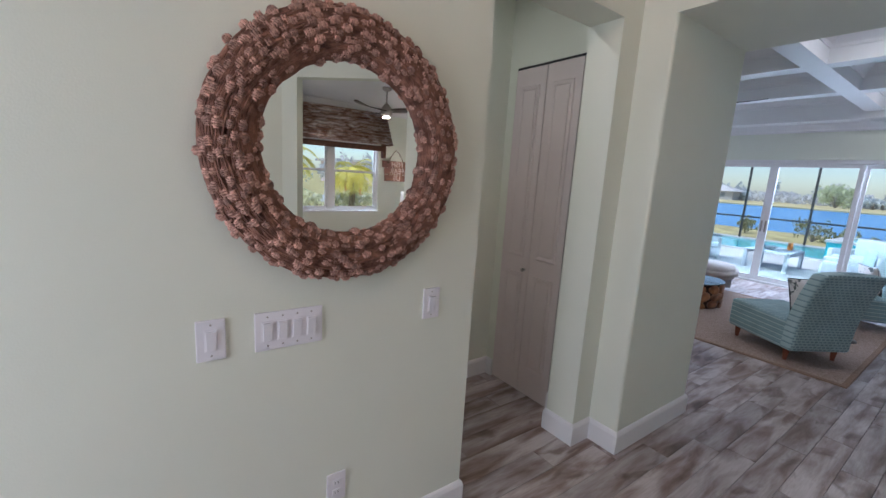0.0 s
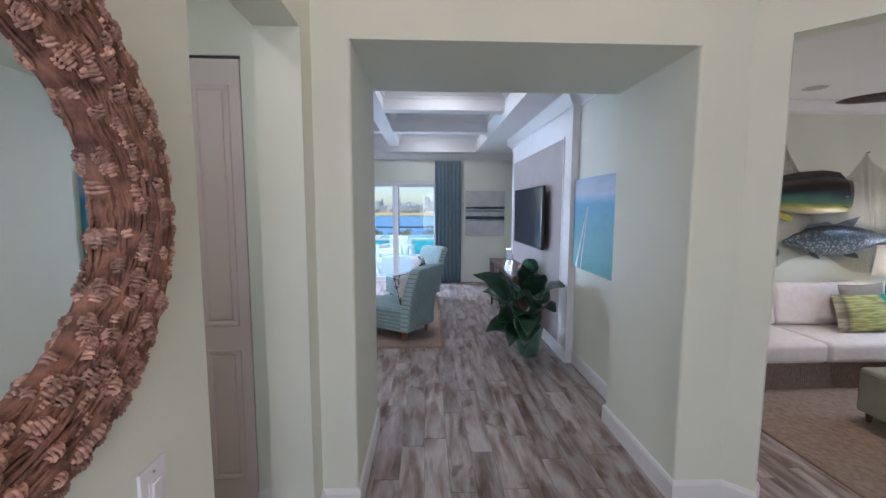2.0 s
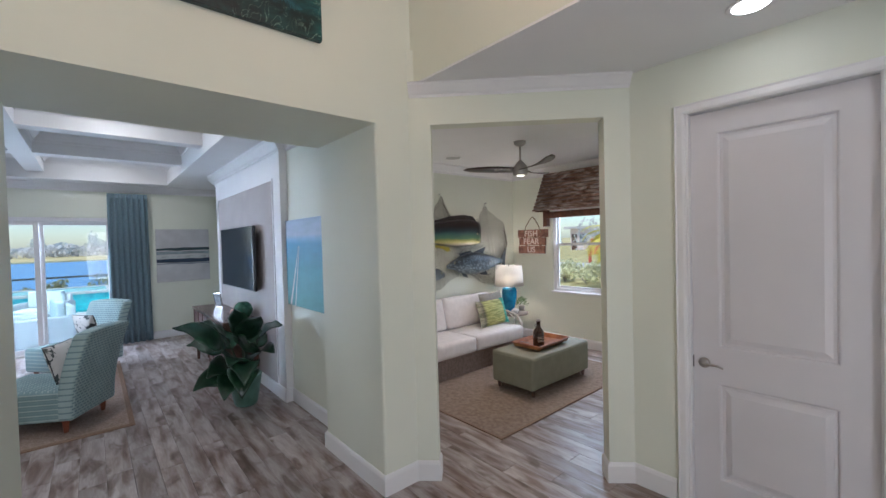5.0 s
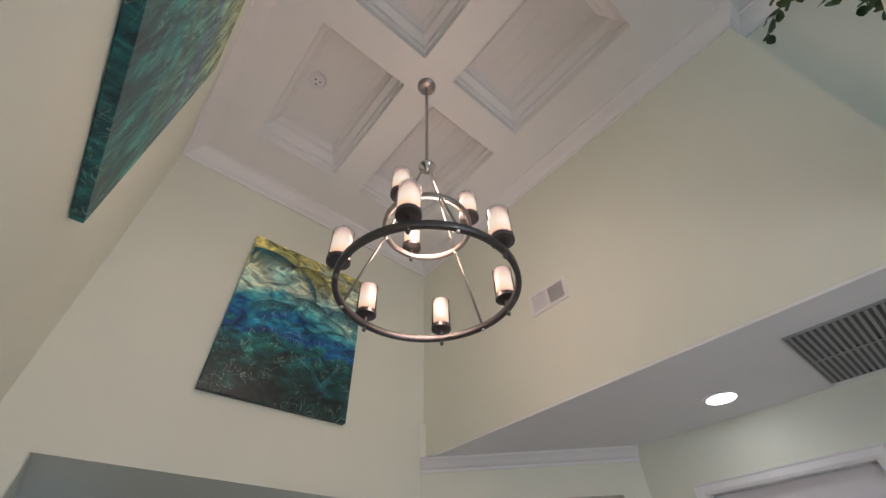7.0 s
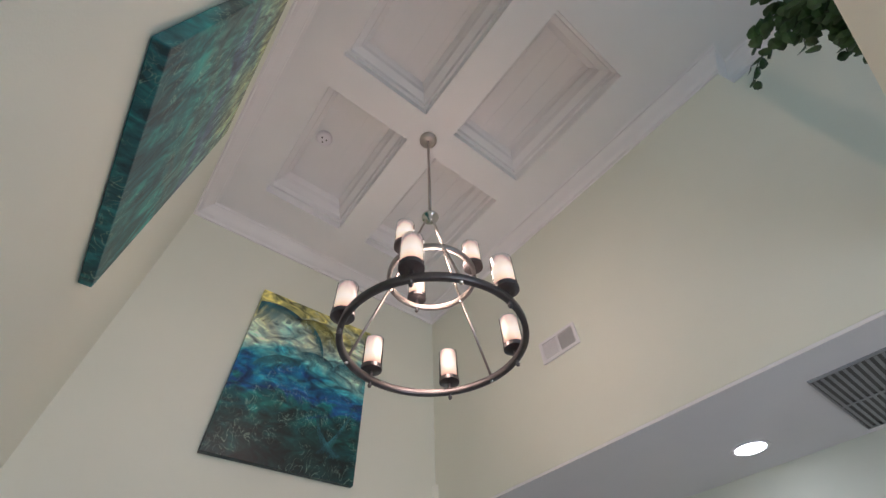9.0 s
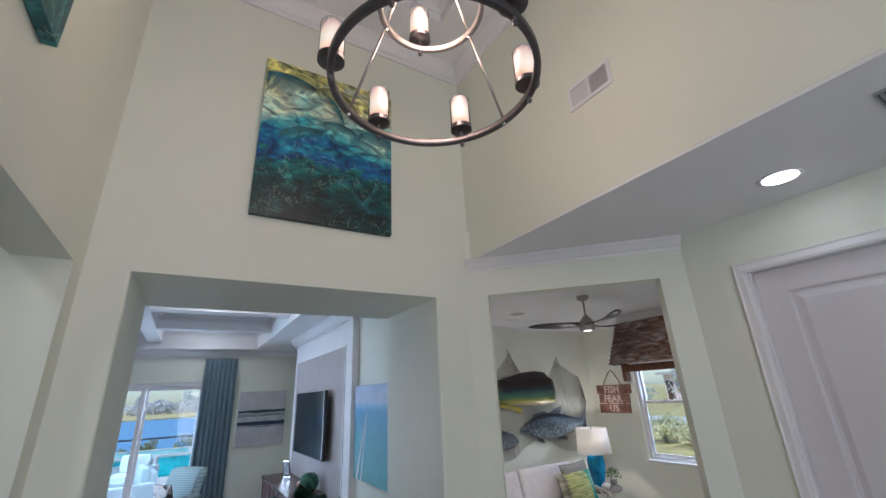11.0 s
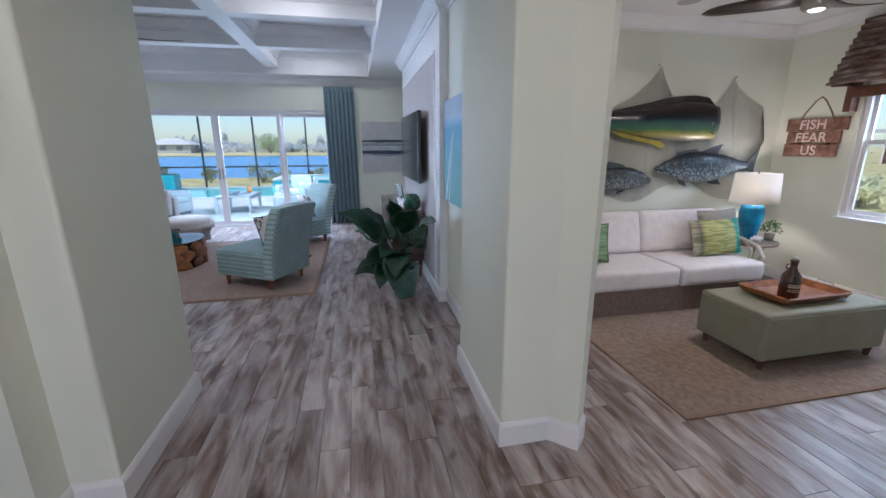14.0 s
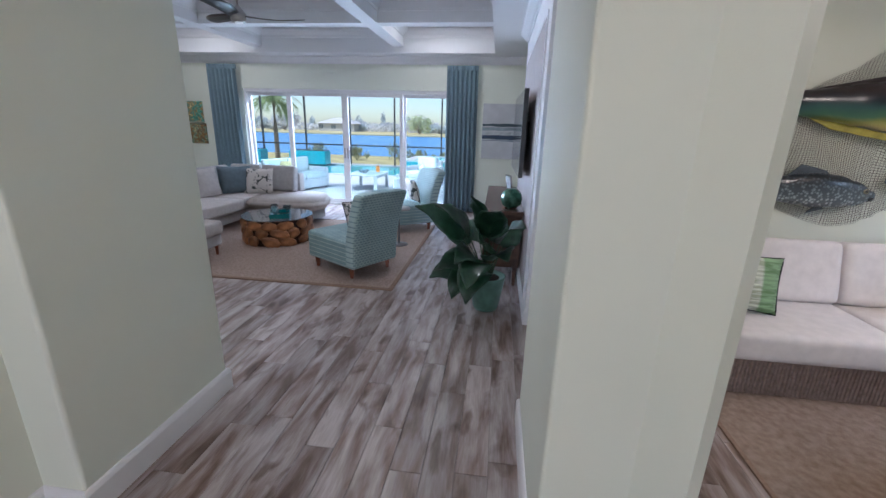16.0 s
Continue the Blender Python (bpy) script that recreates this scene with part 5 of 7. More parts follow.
seascape(-0.93, -0.08, 1.02, 1.99)
for y, z, mt in ((5.66, 1.54, ocean_material("garden_canvas", 5.0, [(0.3, (0.02, 0.10, 0.05)), (0.45, (0.08, 0.32, 0.26)), (0.55, (0.30, 0.16, 0.04)), (0.7, (0.5, 0.45, 0.25))])), (5.63, 1.12, ocean_material("earth_canvas", 5.5, [(0.3, (0.06, 0.03, 0.01)), (0.48, (0.25, 0.14, 0.04)), (0.58, (0.10, 0.22, 0.16)), (0.7, (0.4, 0.36, 0.2))]))):
    canvas("painting", pose(8.92, y, z, 0, 0, -90), 0.35, 0.39, 0.03, mt, "small green and brown abstract canvas by the curtain")


def console_table():
    t = thing("console_cabinet", pose(0, 0, 0), "dark walnut media console under the television", "cabinet")
    x0, x1, y0, y1 = 5.02, 6.88, -0.685, -0.295
    part("top", boxes((x0, x1, y0, y1, 0.745, 0.78), bevel=0.004), mat("console_top", (0.11, 0.07, 0.055), 0.25, scale=7, vary=0.3, bump=0.05, second=(0.14, 0.09, 0.07)), t, "polished brown top")
    part("body", boxes((x0 + 0.03, x1 - 0.03, y0 + 0.01, y1 - 0.03, 0.20, 0.745)), WALNUT, t)
    n = 6
    for i in range(n):
        a = x0 + 0.05 + (x1 - x0 - 0.1) * i / n
        b = x0 + 0.05 + (x1 - x0 - 0.1) * (i + 1) / n
        d = part("door", boxes((a + 0.012, b - 0.012, y1 - 0.032, y1 - 0.016, 0.24, 0.72), bevel=0.003), mat("console_door", (0.10, 0.04, 0.035), 0.35, scale=10, vary=0.3), t)
        part("handle", boxes((b - 0.035, b - 0.028, y1 - 0.016, y1 - 0.006, 0.44, 0.52)), NICKEL, d)
    for i in range(n + 1):
        a = x0 + 0.05 + (x1 - x0 - 0.1) * i / n
        part("post", boxes((a - 0.01, a + 0.01, y1 - 0.034, y1 - 0.008, 0.20, 0.745), bevel=0.002), WALNUT, t)
    for x in (x0 + 0.06, (x0 + x1) / 2, x1 - 0.06):
        for y in (y0 + 0.05, y1 - 0.05):
            part("leg", lathe(bmesh.new(), [(0.018, 0.0), (0.028, 0.20)], 8, (x, y, 0)), WALNUT, t)


console_table()
t = thing("decorative_ball", pose(5.20, -0.56, 0.78), "dark green ribbed ceramic ball on the console", "ornament")
bm = bmesh.new()
lathe(bm, [(0.0, 0.0), (0.05, 0.003), (0.09, 0.04), (0.105, 0.10), (0.09, 0.16), (0.05, 0.195), (0.0, 0.20)], 40)
for v in bm.verts:
    a = math.atan2(v.co.y, v.co.x)
    k = 1 + 0.06 * math.sin(10 * a + v.co.z * 25)
    v.co.x, v.co.y = v.co.x * k, v.co.y * k
part("body", bm, mat("green_glaze", (0.015, 0.07, 0.045), 0.2, scale=14, vary=0.5, second=(0.04, 0.14, 0.09)), t, "", True)
t = thing("decorative_ball", pose(5.46, -0.52, 0.78), "small pink shell ball on the console", "ornament")
part("body", lathe(bmesh.new(), [(0.0, 0.0), (0.03, 0.004), (0.05, 0.045), (0.035, 0.08), (0.0, 0.09)], 20), mat("pink_shell", (0.45, 0.25, 0.20), 0.4, scale=20, vary=0.2), t, "", True)
t = thing("photo_frame", pose(6.52, -0.58, 0.78, -10, 0, 25), "silver photo frame standing on the console", "photo frame")
part("frame", boxes((-0.075, 0.075, -0.008, 0.008, 0.0, 0.20), bevel=0.003), CHROME, t)
part("picture", boxes((-0.055, 0.055, 0.0081, 0.0095, 0.02, 0.18)), mat("photo_print", (0.35, 0.38, 0.42), 0.3, scale=18, vary=0.5), t)
part("stand", boxes((-0.02, 0.02, -0.055, -0.008, 0.0, 0.006)), BLACK, t)


def big_plant():
    t = thing("potted_plant", pose(4.47, -0.37, 0), "large leafy green plant in a teal glazed pot", "plant")
    part("pot", lathe(bmesh.new(), [(0.0, 0.0), (0.10, 0.0), (0.115, 0.03), (0.15, 0.24), (0.16, 0.30), (0.165, 0.31), (0.155, 0.315), (0.14, 0.30), (0.0, 0.28)], 32), mat("teal_pot_glaze", (0.10, 0.20, 0.16), 0.35, scale=9, vary=0.3), t, "teal glazed ceramic pot", True)
    part("soil", lathe(bmesh.new(), [(0.0, 0.284), (0.145, 0.284), (0.145, 0.294), (0.0, 0.30)], 20), mat("soil", (0.03, 0.02, 0.014), 0.95, scale=40, vary=0.4, bump=0.6), t)

    def leaf(az, base_el, stalk, length, width, droop, roll=0.0):
        bm = bmesh.new()
        n = 12
        d = Vector((math.cos(radians(az)), math.sin(radians(az)), 0))
        p, el = Vector((0, 0, 0.28)) + d * 0.04, radians(base_el)
        line = [p.copy()]
        k1 = 5
        for i in range(k1):
            p = p + (d * math.cos(el) + Vector((0, 0, 1)) * math.sin(el)) * stalk * 1.22 / k1
            el -= radians(droop) * 0.25 / k1
            line.append(p.copy())
        st = part("leaf_stalk", tube(bmesh.new(), line, 0.009, 6, r_end=0.005), STEM, t)
        side0 = Vector((-d.y, d.x, 0))
        rows = []
        for i in range(n + 1):
            q = i / n
            w = 1.12 * width * (math.sin(math.pi * min(1, q ** 0.75 * 0.98 + 0.02)) ** 0.9) * (1 - 0.42 * q * q) + 0.003
            fwd = d * math.cos(el) + Vector((0, 0, 1)) * math.sin(el)
            up = side0.cross(fwd) * -1
            side = side0 * math.cos(roll) + up * math.sin(roll)
            up2 = up * math.cos(roll) - side0 * math.sin(roll)
            row = []
            for j in range(-3, 4):
                s = j / 3
                row.append(bm.verts.new(p + side * (w * s) + up2 * (w * 0.16 * abs(s) ** 1.3 + 0.012 * math.sin(q * 15 + j) * abs(s))))
            rows.append(row)
            p = p + fwd * length / n
            el -= radians(droop) / n
        for a, b in zip(rows, rows[1:]):
            for j in range(6):
                bm.faces.new((a[j], a[j + 1], b[j + 1], b[j]))
        ob = part("leaf", bm, LEAF, t, "", True)
        sol = ob.modifiers.new("thick", "SOLIDIFY")
        sol.thickness = 0.003

    for az, el, stalk, ln, w, droop, roll in (
            (98, 68, 0.32, 0.52, 0.12, 48, -0.9), (120, 74, 0.34, 0.44, 0.12, 45, -0.6), (182, 84, 0.34, 0.44, 0.125, 60, 0.0), (215, 78, 0.32, 0.38, 0.12, 65, 0.5),
            (165, 60, 0.22, 0.40, 0.125, 115, -0.1), (105, 34, 0.12, 0.36, 0.105, 60, -0.9), (140, 40, 0.12, 0.34, 0.115, 100, -0.5),
            (60, 66, 0.26, 0.38, 0.11, 70, -0.7),
            (30, 72, 0.26, 0.32, 0.11, 60, -0.2), (-15, 74, 0.26, 0.32, 0.11, 60, 0.2), (-50, 72, 0.24, 0.28, 0.10, 60, 0.6), (155, 84, 0.36, 0.42, 0.12, 40, -0.3), 
            (150, 66, 0.20, 0.36, 0.13, 80, -0.4), (162, 56, 0.13, 0.44, 0.13, 118, -0.15), (198, 70, 0.20, 0.38, 0.13, 75, 0.25), (125, 55, 0.16, 0.34, 0.12, 75, -0.7), (172, 76, 0.26, 0.36, 0.12, 70, -0.8)):
        leaf(az, el, stalk, ln, w, droop, roll)


big_plant()


def curtain(y0, y1, seed, label):
    t = thing("curtain", pose(8.80, 0, 0), label, "curtain", "slider curtains")
    rng = random.Random(seed)
    bm = bmesh.new()
    n, m = 84, 14
    g = []
    for j in range(m + 1):
        z = 0.015 + (2.60 - 0.015) * j / m
        q = j / m
        row = []
        for i in range(n + 1):
            u = i / n
            fold = math.sin(u * 2 * math.pi * 7 + 0.6 * math.sin(3 * q + seed)) * (0.028 + 0.012 * (1 - q))
            flare = 1 + 0.05 * (1 - q)
            y = (y0 + y1) / 2 + (u - 0.5) * (y1 - y0) * flare
            row.append(bm.verts.new((fold, y, z)))
        g.append(row)
    for j in range(m):
        for i in range(n):
            bm.faces.new((g[j][i], g[j][i + 1], g[j + 1][i + 1], g[j + 1][i]))
    ob = part("cloth", bm, CURTAIN, t, "", True)
    ob.modifiers.new("thick", "SOLIDIFY").thickness = 0.004
    part("heading", boxes((-0.012, 0.03, y0, y1, 2.52, 2.603), bevel=0.006), CURTAIN, t)


curtain(0.03, 0.58, 1, "pleated blue grey curtain beside the sliding doors")
curtain(4.62, 5.20, 2, "pleated blue grey curtain at the far slider end")


def sliders():
    t = tagged(new("window_1"), "white framed sliding glass doors", "sliding door", kind="structure")
    y0, y1, z1 = 0.50, 4.60, 2.19
    part("outer_frame", boxes((8.95, 9.07, y0, y0 + 0.05, 0, z1), (8.95, 9.07, y1 - 0.05, y1, 0, z1), (8.95, 9.07, y0 + 0.05, y1 - 0.05, z1 - 0.06, z1), (8.93, 9.09, y0 + 0.05, y1 - 0.05, -0.005, 0.03)), WHITE, t)
    cuts = (y0 + 0.05, 1.43, 2.565, 3.71, y1 - 0.05)
    for i in range(4):
        a, b = cuts[i], cuts[i + 1]
        x = 8.975 if i in (1, 2) else 9.02
        st = 0.062 if i in (1, 2) else 0.052
        p = part("sash", boxes((x, x + 0.035, a, a + st, 0.032, z1 - 0.062), (x, x + 0.035, b - st, b, 0.032, z1 - 0.062), (x, x + 0.035, a + st, b - st, z1 - 0.122, z1 - 0.062), (x, x + 0.035, a + st, b - st, 0.032, 0.11)), WHITE, t)
        part("pane", boxes((x + 0.014, x + 0.020, a + st, b - st, 0.11, z1 - 0.122)), GLASS, p).visible_shadow = False
        if i in (1, 2):
            hy = b - 0.03 if i == 1 else a + 0.03
            part("pull_handle", boxes((x - 0.02, x, hy - 0.012, hy + 0.012, 0.92, 1.12), bevel=0.004), NICKEL, p)


sliders()


def ceiling_fan(m, drop, blades, span, start, label, lit, blade_mat):
    t = thing("ceiling_fan", m, label, "ceiling fan")
    part("canopy", lathe(bmesh.new(), [(0.0, -0.055), (0.03, -0.055), (0.065, -0.03), (0.07, 0.0), (0.0, 0.0)], 24), NICKEL, t, "", True)
    part("downrod", tube(bmesh.new(), [(0, 0, -0.04), (0, 0, -drop + 0.08)], 0.011, 10), NICKEL, t, "", True)
    part("motor", lathe(bmesh.new(), [(0.0, -0.085), (0.07, -0.085), (0.085, -0.07), (0.085, 0.0), (0.065, 0.03), (0.03, 0.07), (0.018, 0.085), (0.0, 0.085)], 28, (0, 0, -drop)), NICKEL, t, "", True)
    # the lens is given a glow, a weak one where the lamp is off
    part("light_lens", lathe(bmesh.new(), [(0.0, -0.098), (0.032, -0.096), (0.046, -0.087), (0.0, -0.087)], 24, (0, 0, -drop)), glow("fan_lens", (1.0, 0.9, 0.75), 2.2) if lit else glow("fan_lens_off_glow", (0.9, 0.9, 0.88), 0.3), t, "", True)
    for k in range(blades):
        a = radians(start + 360 * k / blades)
        bm = bmesh.new()
        n, rows = 10, []
        for i in range(n + 1):
            q = i / n
            r = 0.07 + (span - 0.07) * q
            w = 0.05 + 0.036 * math.sin(math.pi * min(1, q * 0.85 + 0.1)) - (0.05 * max(0, q - 0.88) / 0.12)
            sweep_ = 0.07 * math.sin(math.pi * q)
            tw = radians(16 - 8 * q)
            rows.append([bm.verts.new((r, sweep_ + s * w * math.cos(tw), s * w * math.sin(tw) + 0.03 * q * q)) for s in (-1, -0.4, 0.4, 1)])
        for x, y in zip(rows, rows[1:]):
            for j in range(3):
                bm.faces.new((x[j], x[j + 1], y[j + 1], y[j]))
        bmesh.ops.transform(bm, matrix=Matrix.Translation((0, 0, -drop - 0.02)) @ Matrix.Rotation(a, 4, "Z"), verts=bm.verts)
        ob = part("blade", bm, blade_mat, t, "", True)
        ob.modifiers.new("thick", "SOLIDIFY").thickness = 0.008
    return t


FANWOOD = mat("dark_fan_wood", (0.035, 0.018, 0.012), 0.3, scale=14, vary=0.3)
ceiling_fan(pose(5.90, 2.62, 3.14), 0.42, 3, 0.72, -62, "dark three blade ceiling fan under the coffers", False, FANWOOD)
for x, y in ((7.75, 3.2), (7.75, 0.6), (4.85, 0.6), (4.85, 4.8), (7.75, 4.8)):
    can_light(x, y, 3.14, 9 if y in (0.6, 4.8) else 0, 12.0)
can_light(3.6, 2.6, LIV, 10, 12.0)

# ---- den things ----
CREAM = mat("cream_sofa_cloth", (0.72, 0.68, 0.68), 0.9, scale=16, vary=0.06, bump=0.3, bump_scale=280)
SAGE = mat("sage_leather", (0.245, 0.24, 0.178), 0.62, scale=9, vary=0.08, bump=0.15, bump_scale=120)
WICKER = mat("grey_wicker", (0.30, 0.23, 0.20), 0.7, scale=40, vary=0.25, bump=0.4, bump_scale=160)
CANE = mat("pale_cane", (0.48, 0.44, 0.38), 0.5, scale=30, vary=0.15)
PLANKWOOD = mat("barn_wood", (0.13, 0.055, 0.038), 0.75, scale=16, vary=0.35, bump=0.4, bump_scale=60, per_object=0.25, second=(0.2, 0.10, 0.07))


def ribbed(x0, x1, y0, y1, z0, z1, pitch=0.022):
    """A wicker skirt with upright ribs on its front (x0) side."""
    bm = boxes((x0 + 0.012, x1, y0, y1, z0, z1))
    k = int((y1 - y0) / pitch)
    for i in range(k):
        y = y0 + (i + 0.5) * (y1 - y0) / k
        lathe(bm, [(0.008, z0), (0.008, z1)], 6, (x0 + 0.010, y, 0))
    return bm


def den_sofa():
    t = thing("wicker_sofa", pose(0, 0, 0), "cream cushioned sofa on a grey wicker base", "sofa")
    part("wicker_base", ribbed(3.48, 4.30, -3.66, -1.80, 0.013, 0.27), WICKER, t, "ribbed grey wicker skirt")
    for y0, y1 in ((-3.665, -2.755), (-2.745, -1.83)):
        bm = cushion(bmesh.new(), 3.40, 4.12, y0, y1, 0.272, 0.455, 0.05)
        part("seat_cushion", bm, CREAM, t, "", True)
        bm = cushion(bmesh.new(), -0.10, 0.10, y0, y1, 0.0, 0.43, 0.06)
        bmesh.ops.rotate(bm, verts=bm.verts, cent=(0, 0, 0), matrix=Matrix.Rotation(radians(14), 3, "Y"))
        bmesh.ops.translate(bm, verts=bm.verts, vec=(4.03, 0, 0.44))
        part("back_cushion", bm, CREAM, t, "", True)
    part("back_frame", boxes((4.24, 4.32, -3.70, -1.78, 0.25, 0.72), bevel=0.02), WICKER, t)
    for y in (-3.70, -1.80):
        arm = part("arm", tube(bmesh.new(), [(4.28, y, 0.62), (4.0, y, 0.62), (3.72, y, 0.61), (3.55, y, 0.57), (3.47, y, 0.47), (3.49, y, 0.36), (3.56, y, 0.27), (3.56, y, 0.02)], 0.019, 8), CANE, t, "curved cane arm", True)
        part("arm_loop", tube(bmesh.new(), [(3.70, y, 0.60), (3.60, y, 0.52), (3.63, y, 0.42), (3.74, y, 0.36), (3.88, y, 0.40), (3.92, y, 0.50), (3.86, y, 0.59)], 0.012, 8), CANE, arm, "", True)


den_sofa()
GREYSUEDE = mat("grey_suede", (0.26, 0.24, 0.21), 0.9, scale=14, vary=0.1, bump=0.3, bump_scale=220)


def banded_material(name, stops, scale_y=26.0):
    m, n, l, b, tc = nodes_of(name, 0.8)
    sep = n.new("ShaderNodeSeparateXYZ")
    l.new(tc.outputs["Generated"], sep.inputs[0])
    c = ramp_of(n, l, sep.outputs["X"], stops)
    lines = ramp_of(n, l, noise_of(n, l, tc, 6, 6, (1.0, 1.0, scale_y / 3), 0.5), [(0.42, (0.6, 0.66, 0.5)), (0.5, (1, 1, 1)), (0.62, (1.5, 1.5, 1.4))])
    l.new(mix_of(n, l, 0.8, c, lines, "MULTIPLY"), b.inputs["Base Color"])
    return m


LIME = banded_material("lime_band_cloth", [(0.0, (0.46, 0.44, 0.34)), (0.14, (0.14, 0.13, 0.10)), (0.22, (0.36, 0.35, 0.13)), (0.78, (0.36, 0.37, 0.15)), (0.84, (0.03, 0.30, 0.26)), (1.0, (0.03, 0.28, 0.25))])
MINT = banded_material("mint_band_cloth", [(0.0, (0.20, 0.32, 0.16)), (0.28, (0.34, 0.44, 0.26)), (0.32, (0.58, 0.60, 0.54)), (0.68, (0.55, 0.58, 0.52)), (0.72, (0.22, 0.36, 0.2)), (1.0, (0.2, 0.32, 0.18))])
pillow(pose(3.88, -3.56, 0.675, -14, 0, -80), 0.58, 0.42, 0.14, GREYSUEDE, "grey pillow in the corner of the sofa", GREYSUEDE)
pillow(pose(3.74, -3.40, 0.635, -18, 0, -88), 0.60, 0.36, 0.14, LIME, "lime striped pillow with a teal band")
pillow(pose(3.76, -2.02, 0.64, -16, 0, -104), 0.36, 0.36, 0.13, MINT, "mint and white banded pillow on the sofa", BLACK)


def lamp_table(m, label):
    t = thing("side_table", m, label, "table", "lamp tables")
    part("tabletop", lathe(bmesh.new(), [(0.0, 0.465), (0.24, 0.465), (0.25, 0.475), (0.25, 0.492), (0.0, 0.497)], 32), mat("driftwood", (0.20, 0.15, 0.12), 0.6, scale=15, vary=0.3, bump=0.2), t, "", True)
    for k in range(3):
        a = 2.1 * k + 0.4
        d = Vector((math.cos(a), math.sin(a), 0))
        part("leg", tube(bmesh.new(), [d * 0.20 + Vector((0, 0, 0.0)), d * 0.13 + Vector((0, 0, 0.22)), d * 0.19 + Vector((0, 0, 0.47))], 0.014, 8), CANE, t, "", True)
    return t


def table_lamp(m, label):
    t = thing("table_lamp", m, label, "lamp", "blue table lamps")
    part("base", lathe(bmesh.new(), [(0.0, 0.0), (0.075, 0.0), (0.08, 0.015), (0.07, 0.03), (0.085, 0.09), (0.115, 0.24), (0.118, 0.32), (0.105, 0.38), (0.07, 0.405), (0.05, 0.41), (0.045, 0.425), (0.0, 0.425)], 32), mat("blue_glaze", (0.01, 0.16, 0.36), 0.15, scale=7, vary=0.3, second=(0.02, 0.26, 0.46)), t, "glossy blue ceramic base", True)
    part("stem", tube(bmesh.new(), [(0, 0, 0.42), (0, 0, 0.74)], 0.007, 8), NICKEL, t)
    m_s = MATS.get("lamp_shade")
    if m_s is None:
        m_s = mat("lamp_shade", (0.82, 0.80, 0.76), 0.9, scale=30, vary=0.03, bump=0.2, bump_scale=200)
        nt = m_s.node_tree
        tr, ad = nt.nodes.new("ShaderNodeBsdfTranslucent"), nt.nodes.new("ShaderNodeMixShader")
        tr.inputs[0].default_value = (0.88, 0.84, 0.78, 1)
        ad.inputs[0].default_value = 0.45
        nt.links.new(nt.nodes["Principled BSDF"].outputs[0], ad.inputs[1])
        nt.links.new(tr.outputs[0], ad.inputs[2])
        nt.links.new(ad.outputs[0], nt.nodes["Material Output"].inputs[0])
    bm = bmesh.new()
    n = 40
    lo = [bm.verts.new((0.225 * math.cos(2 * math.pi * i / n), 0.225 * math.sin(2 * math.pi * i / n), 0.42)) for i in range(n)]
    hi = [bm.verts.new((0.205 * math.cos(2 * math.pi * i / n), 0.205 * math.sin(2 * math.pi * i / n), 0.735)) for i in range(n)]
    for i in range(n):
        bm.faces.new((lo[i], lo[(i + 1) % n], hi[(i + 1) % n], hi[i]))
    sh = part("shade", bm, m_s, t, "white fabric drum shade, lit", True)
    sh.modifiers.new("thick", "SOLIDIFY").thickness = 0.003
    part("bulb", lathe(bmesh.new(), [(0.0, 0.53), (0.02, 0.54), (0.03, 0.58), (0.02, 0.62), (0.0, 0.63)], 12), glow("lamp_bulb", (1.0, 0.9, 0.76), 22.0), t, "", True)
    part("finial", lathe(bmesh.new(), [(0.0, 0.735), (0.008, 0.74), (0.006, 0.755), (0.0, 0.765)], 10), NICKEL, t, "", True)
    return t


lamp_table(pose(4.05, -4.20, 0), "round driftwood lamp table beside the sofa")
lamp_table(pose(4.05, -1.38, 0), "round driftwood lamp table by the den wall")
table_lamp(pose(4.06, -4.15, 0.496), "lit table lamp with a blue ceramic base")
table_lamp(pose(4.05, -1.38, 0.496), "lit blue ceramic lamp at the sofa end")
for y in (-4.15, -1.38):
    pl = new("lamp_light", bpy.data.lights.new("lamp_light", "POINT"))
    pl.data.energy, pl.data.color, pl.data.shadow_soft_size = 25, (1.0, 0.82, 0.66), 0.04
    pl.location = (4.06 if y < -3 else 4.05, y, 1.10)
t = thing("seashell", pose(3.93, -4.12, 0.497), "white coral seashell beside the lamp", "ornament")
bm = bmesh.new()
bmesh.ops.create_icosphere(bm, subdivisions=3, radius=0.05)
for v in bm.verts:
    v.co *= 1 + 0.5 * noise.noise(v.co * 30)
    v.co.z = max(v.co.z * 0.8 + 0.035, 0)
part("shell", bm, mat("coral_white", (0.7, 0.66, 0.64), 0.6, scale=30, vary=0.1), t, "", True)
t = thing("small_plant", pose(4.02, -4.40, 0.497), "small leafy green plant on the lamp table", "plant")
part("pot", lathe(bmesh.new(), [(0.0, 0.0), (0.04, 0.0), (0.05, 0.07), (0.0, 0.068)], 16), mat("grey_pot", (0.3, 0.28, 0.25), 0.7), t, "", True)
bm = bmesh.new()
rng = random.Random(21)
for i in range(150):
    a, e, r = rng.uniform(0, 6.28), rng.uniform(-0.3, 1.5), rng.uniform(0.05, 0.11)
    c = Vector((math.cos(a) * math.cos(e) * r, math.sin(a) * math.cos(e) * r, 0.11 + math.sin(e) * r))
    q = Euler((rng.uniform(-1, 1), rng.uniform(-1, 1), a)).to_matrix()
    vs = [bm.verts.new(c + q @ Vector(p)) for p in ((-0.012, 0, 0), (0, -0.009, 0.002), (0.022, 0, 0), (0, 0.009, 0.002))]
    bm.faces.new(vs)
part("foliage", bm, mat("bright_leaf", (0.07, 0.16, 0.03), 0.5, scale=30, vary=0.35), t)

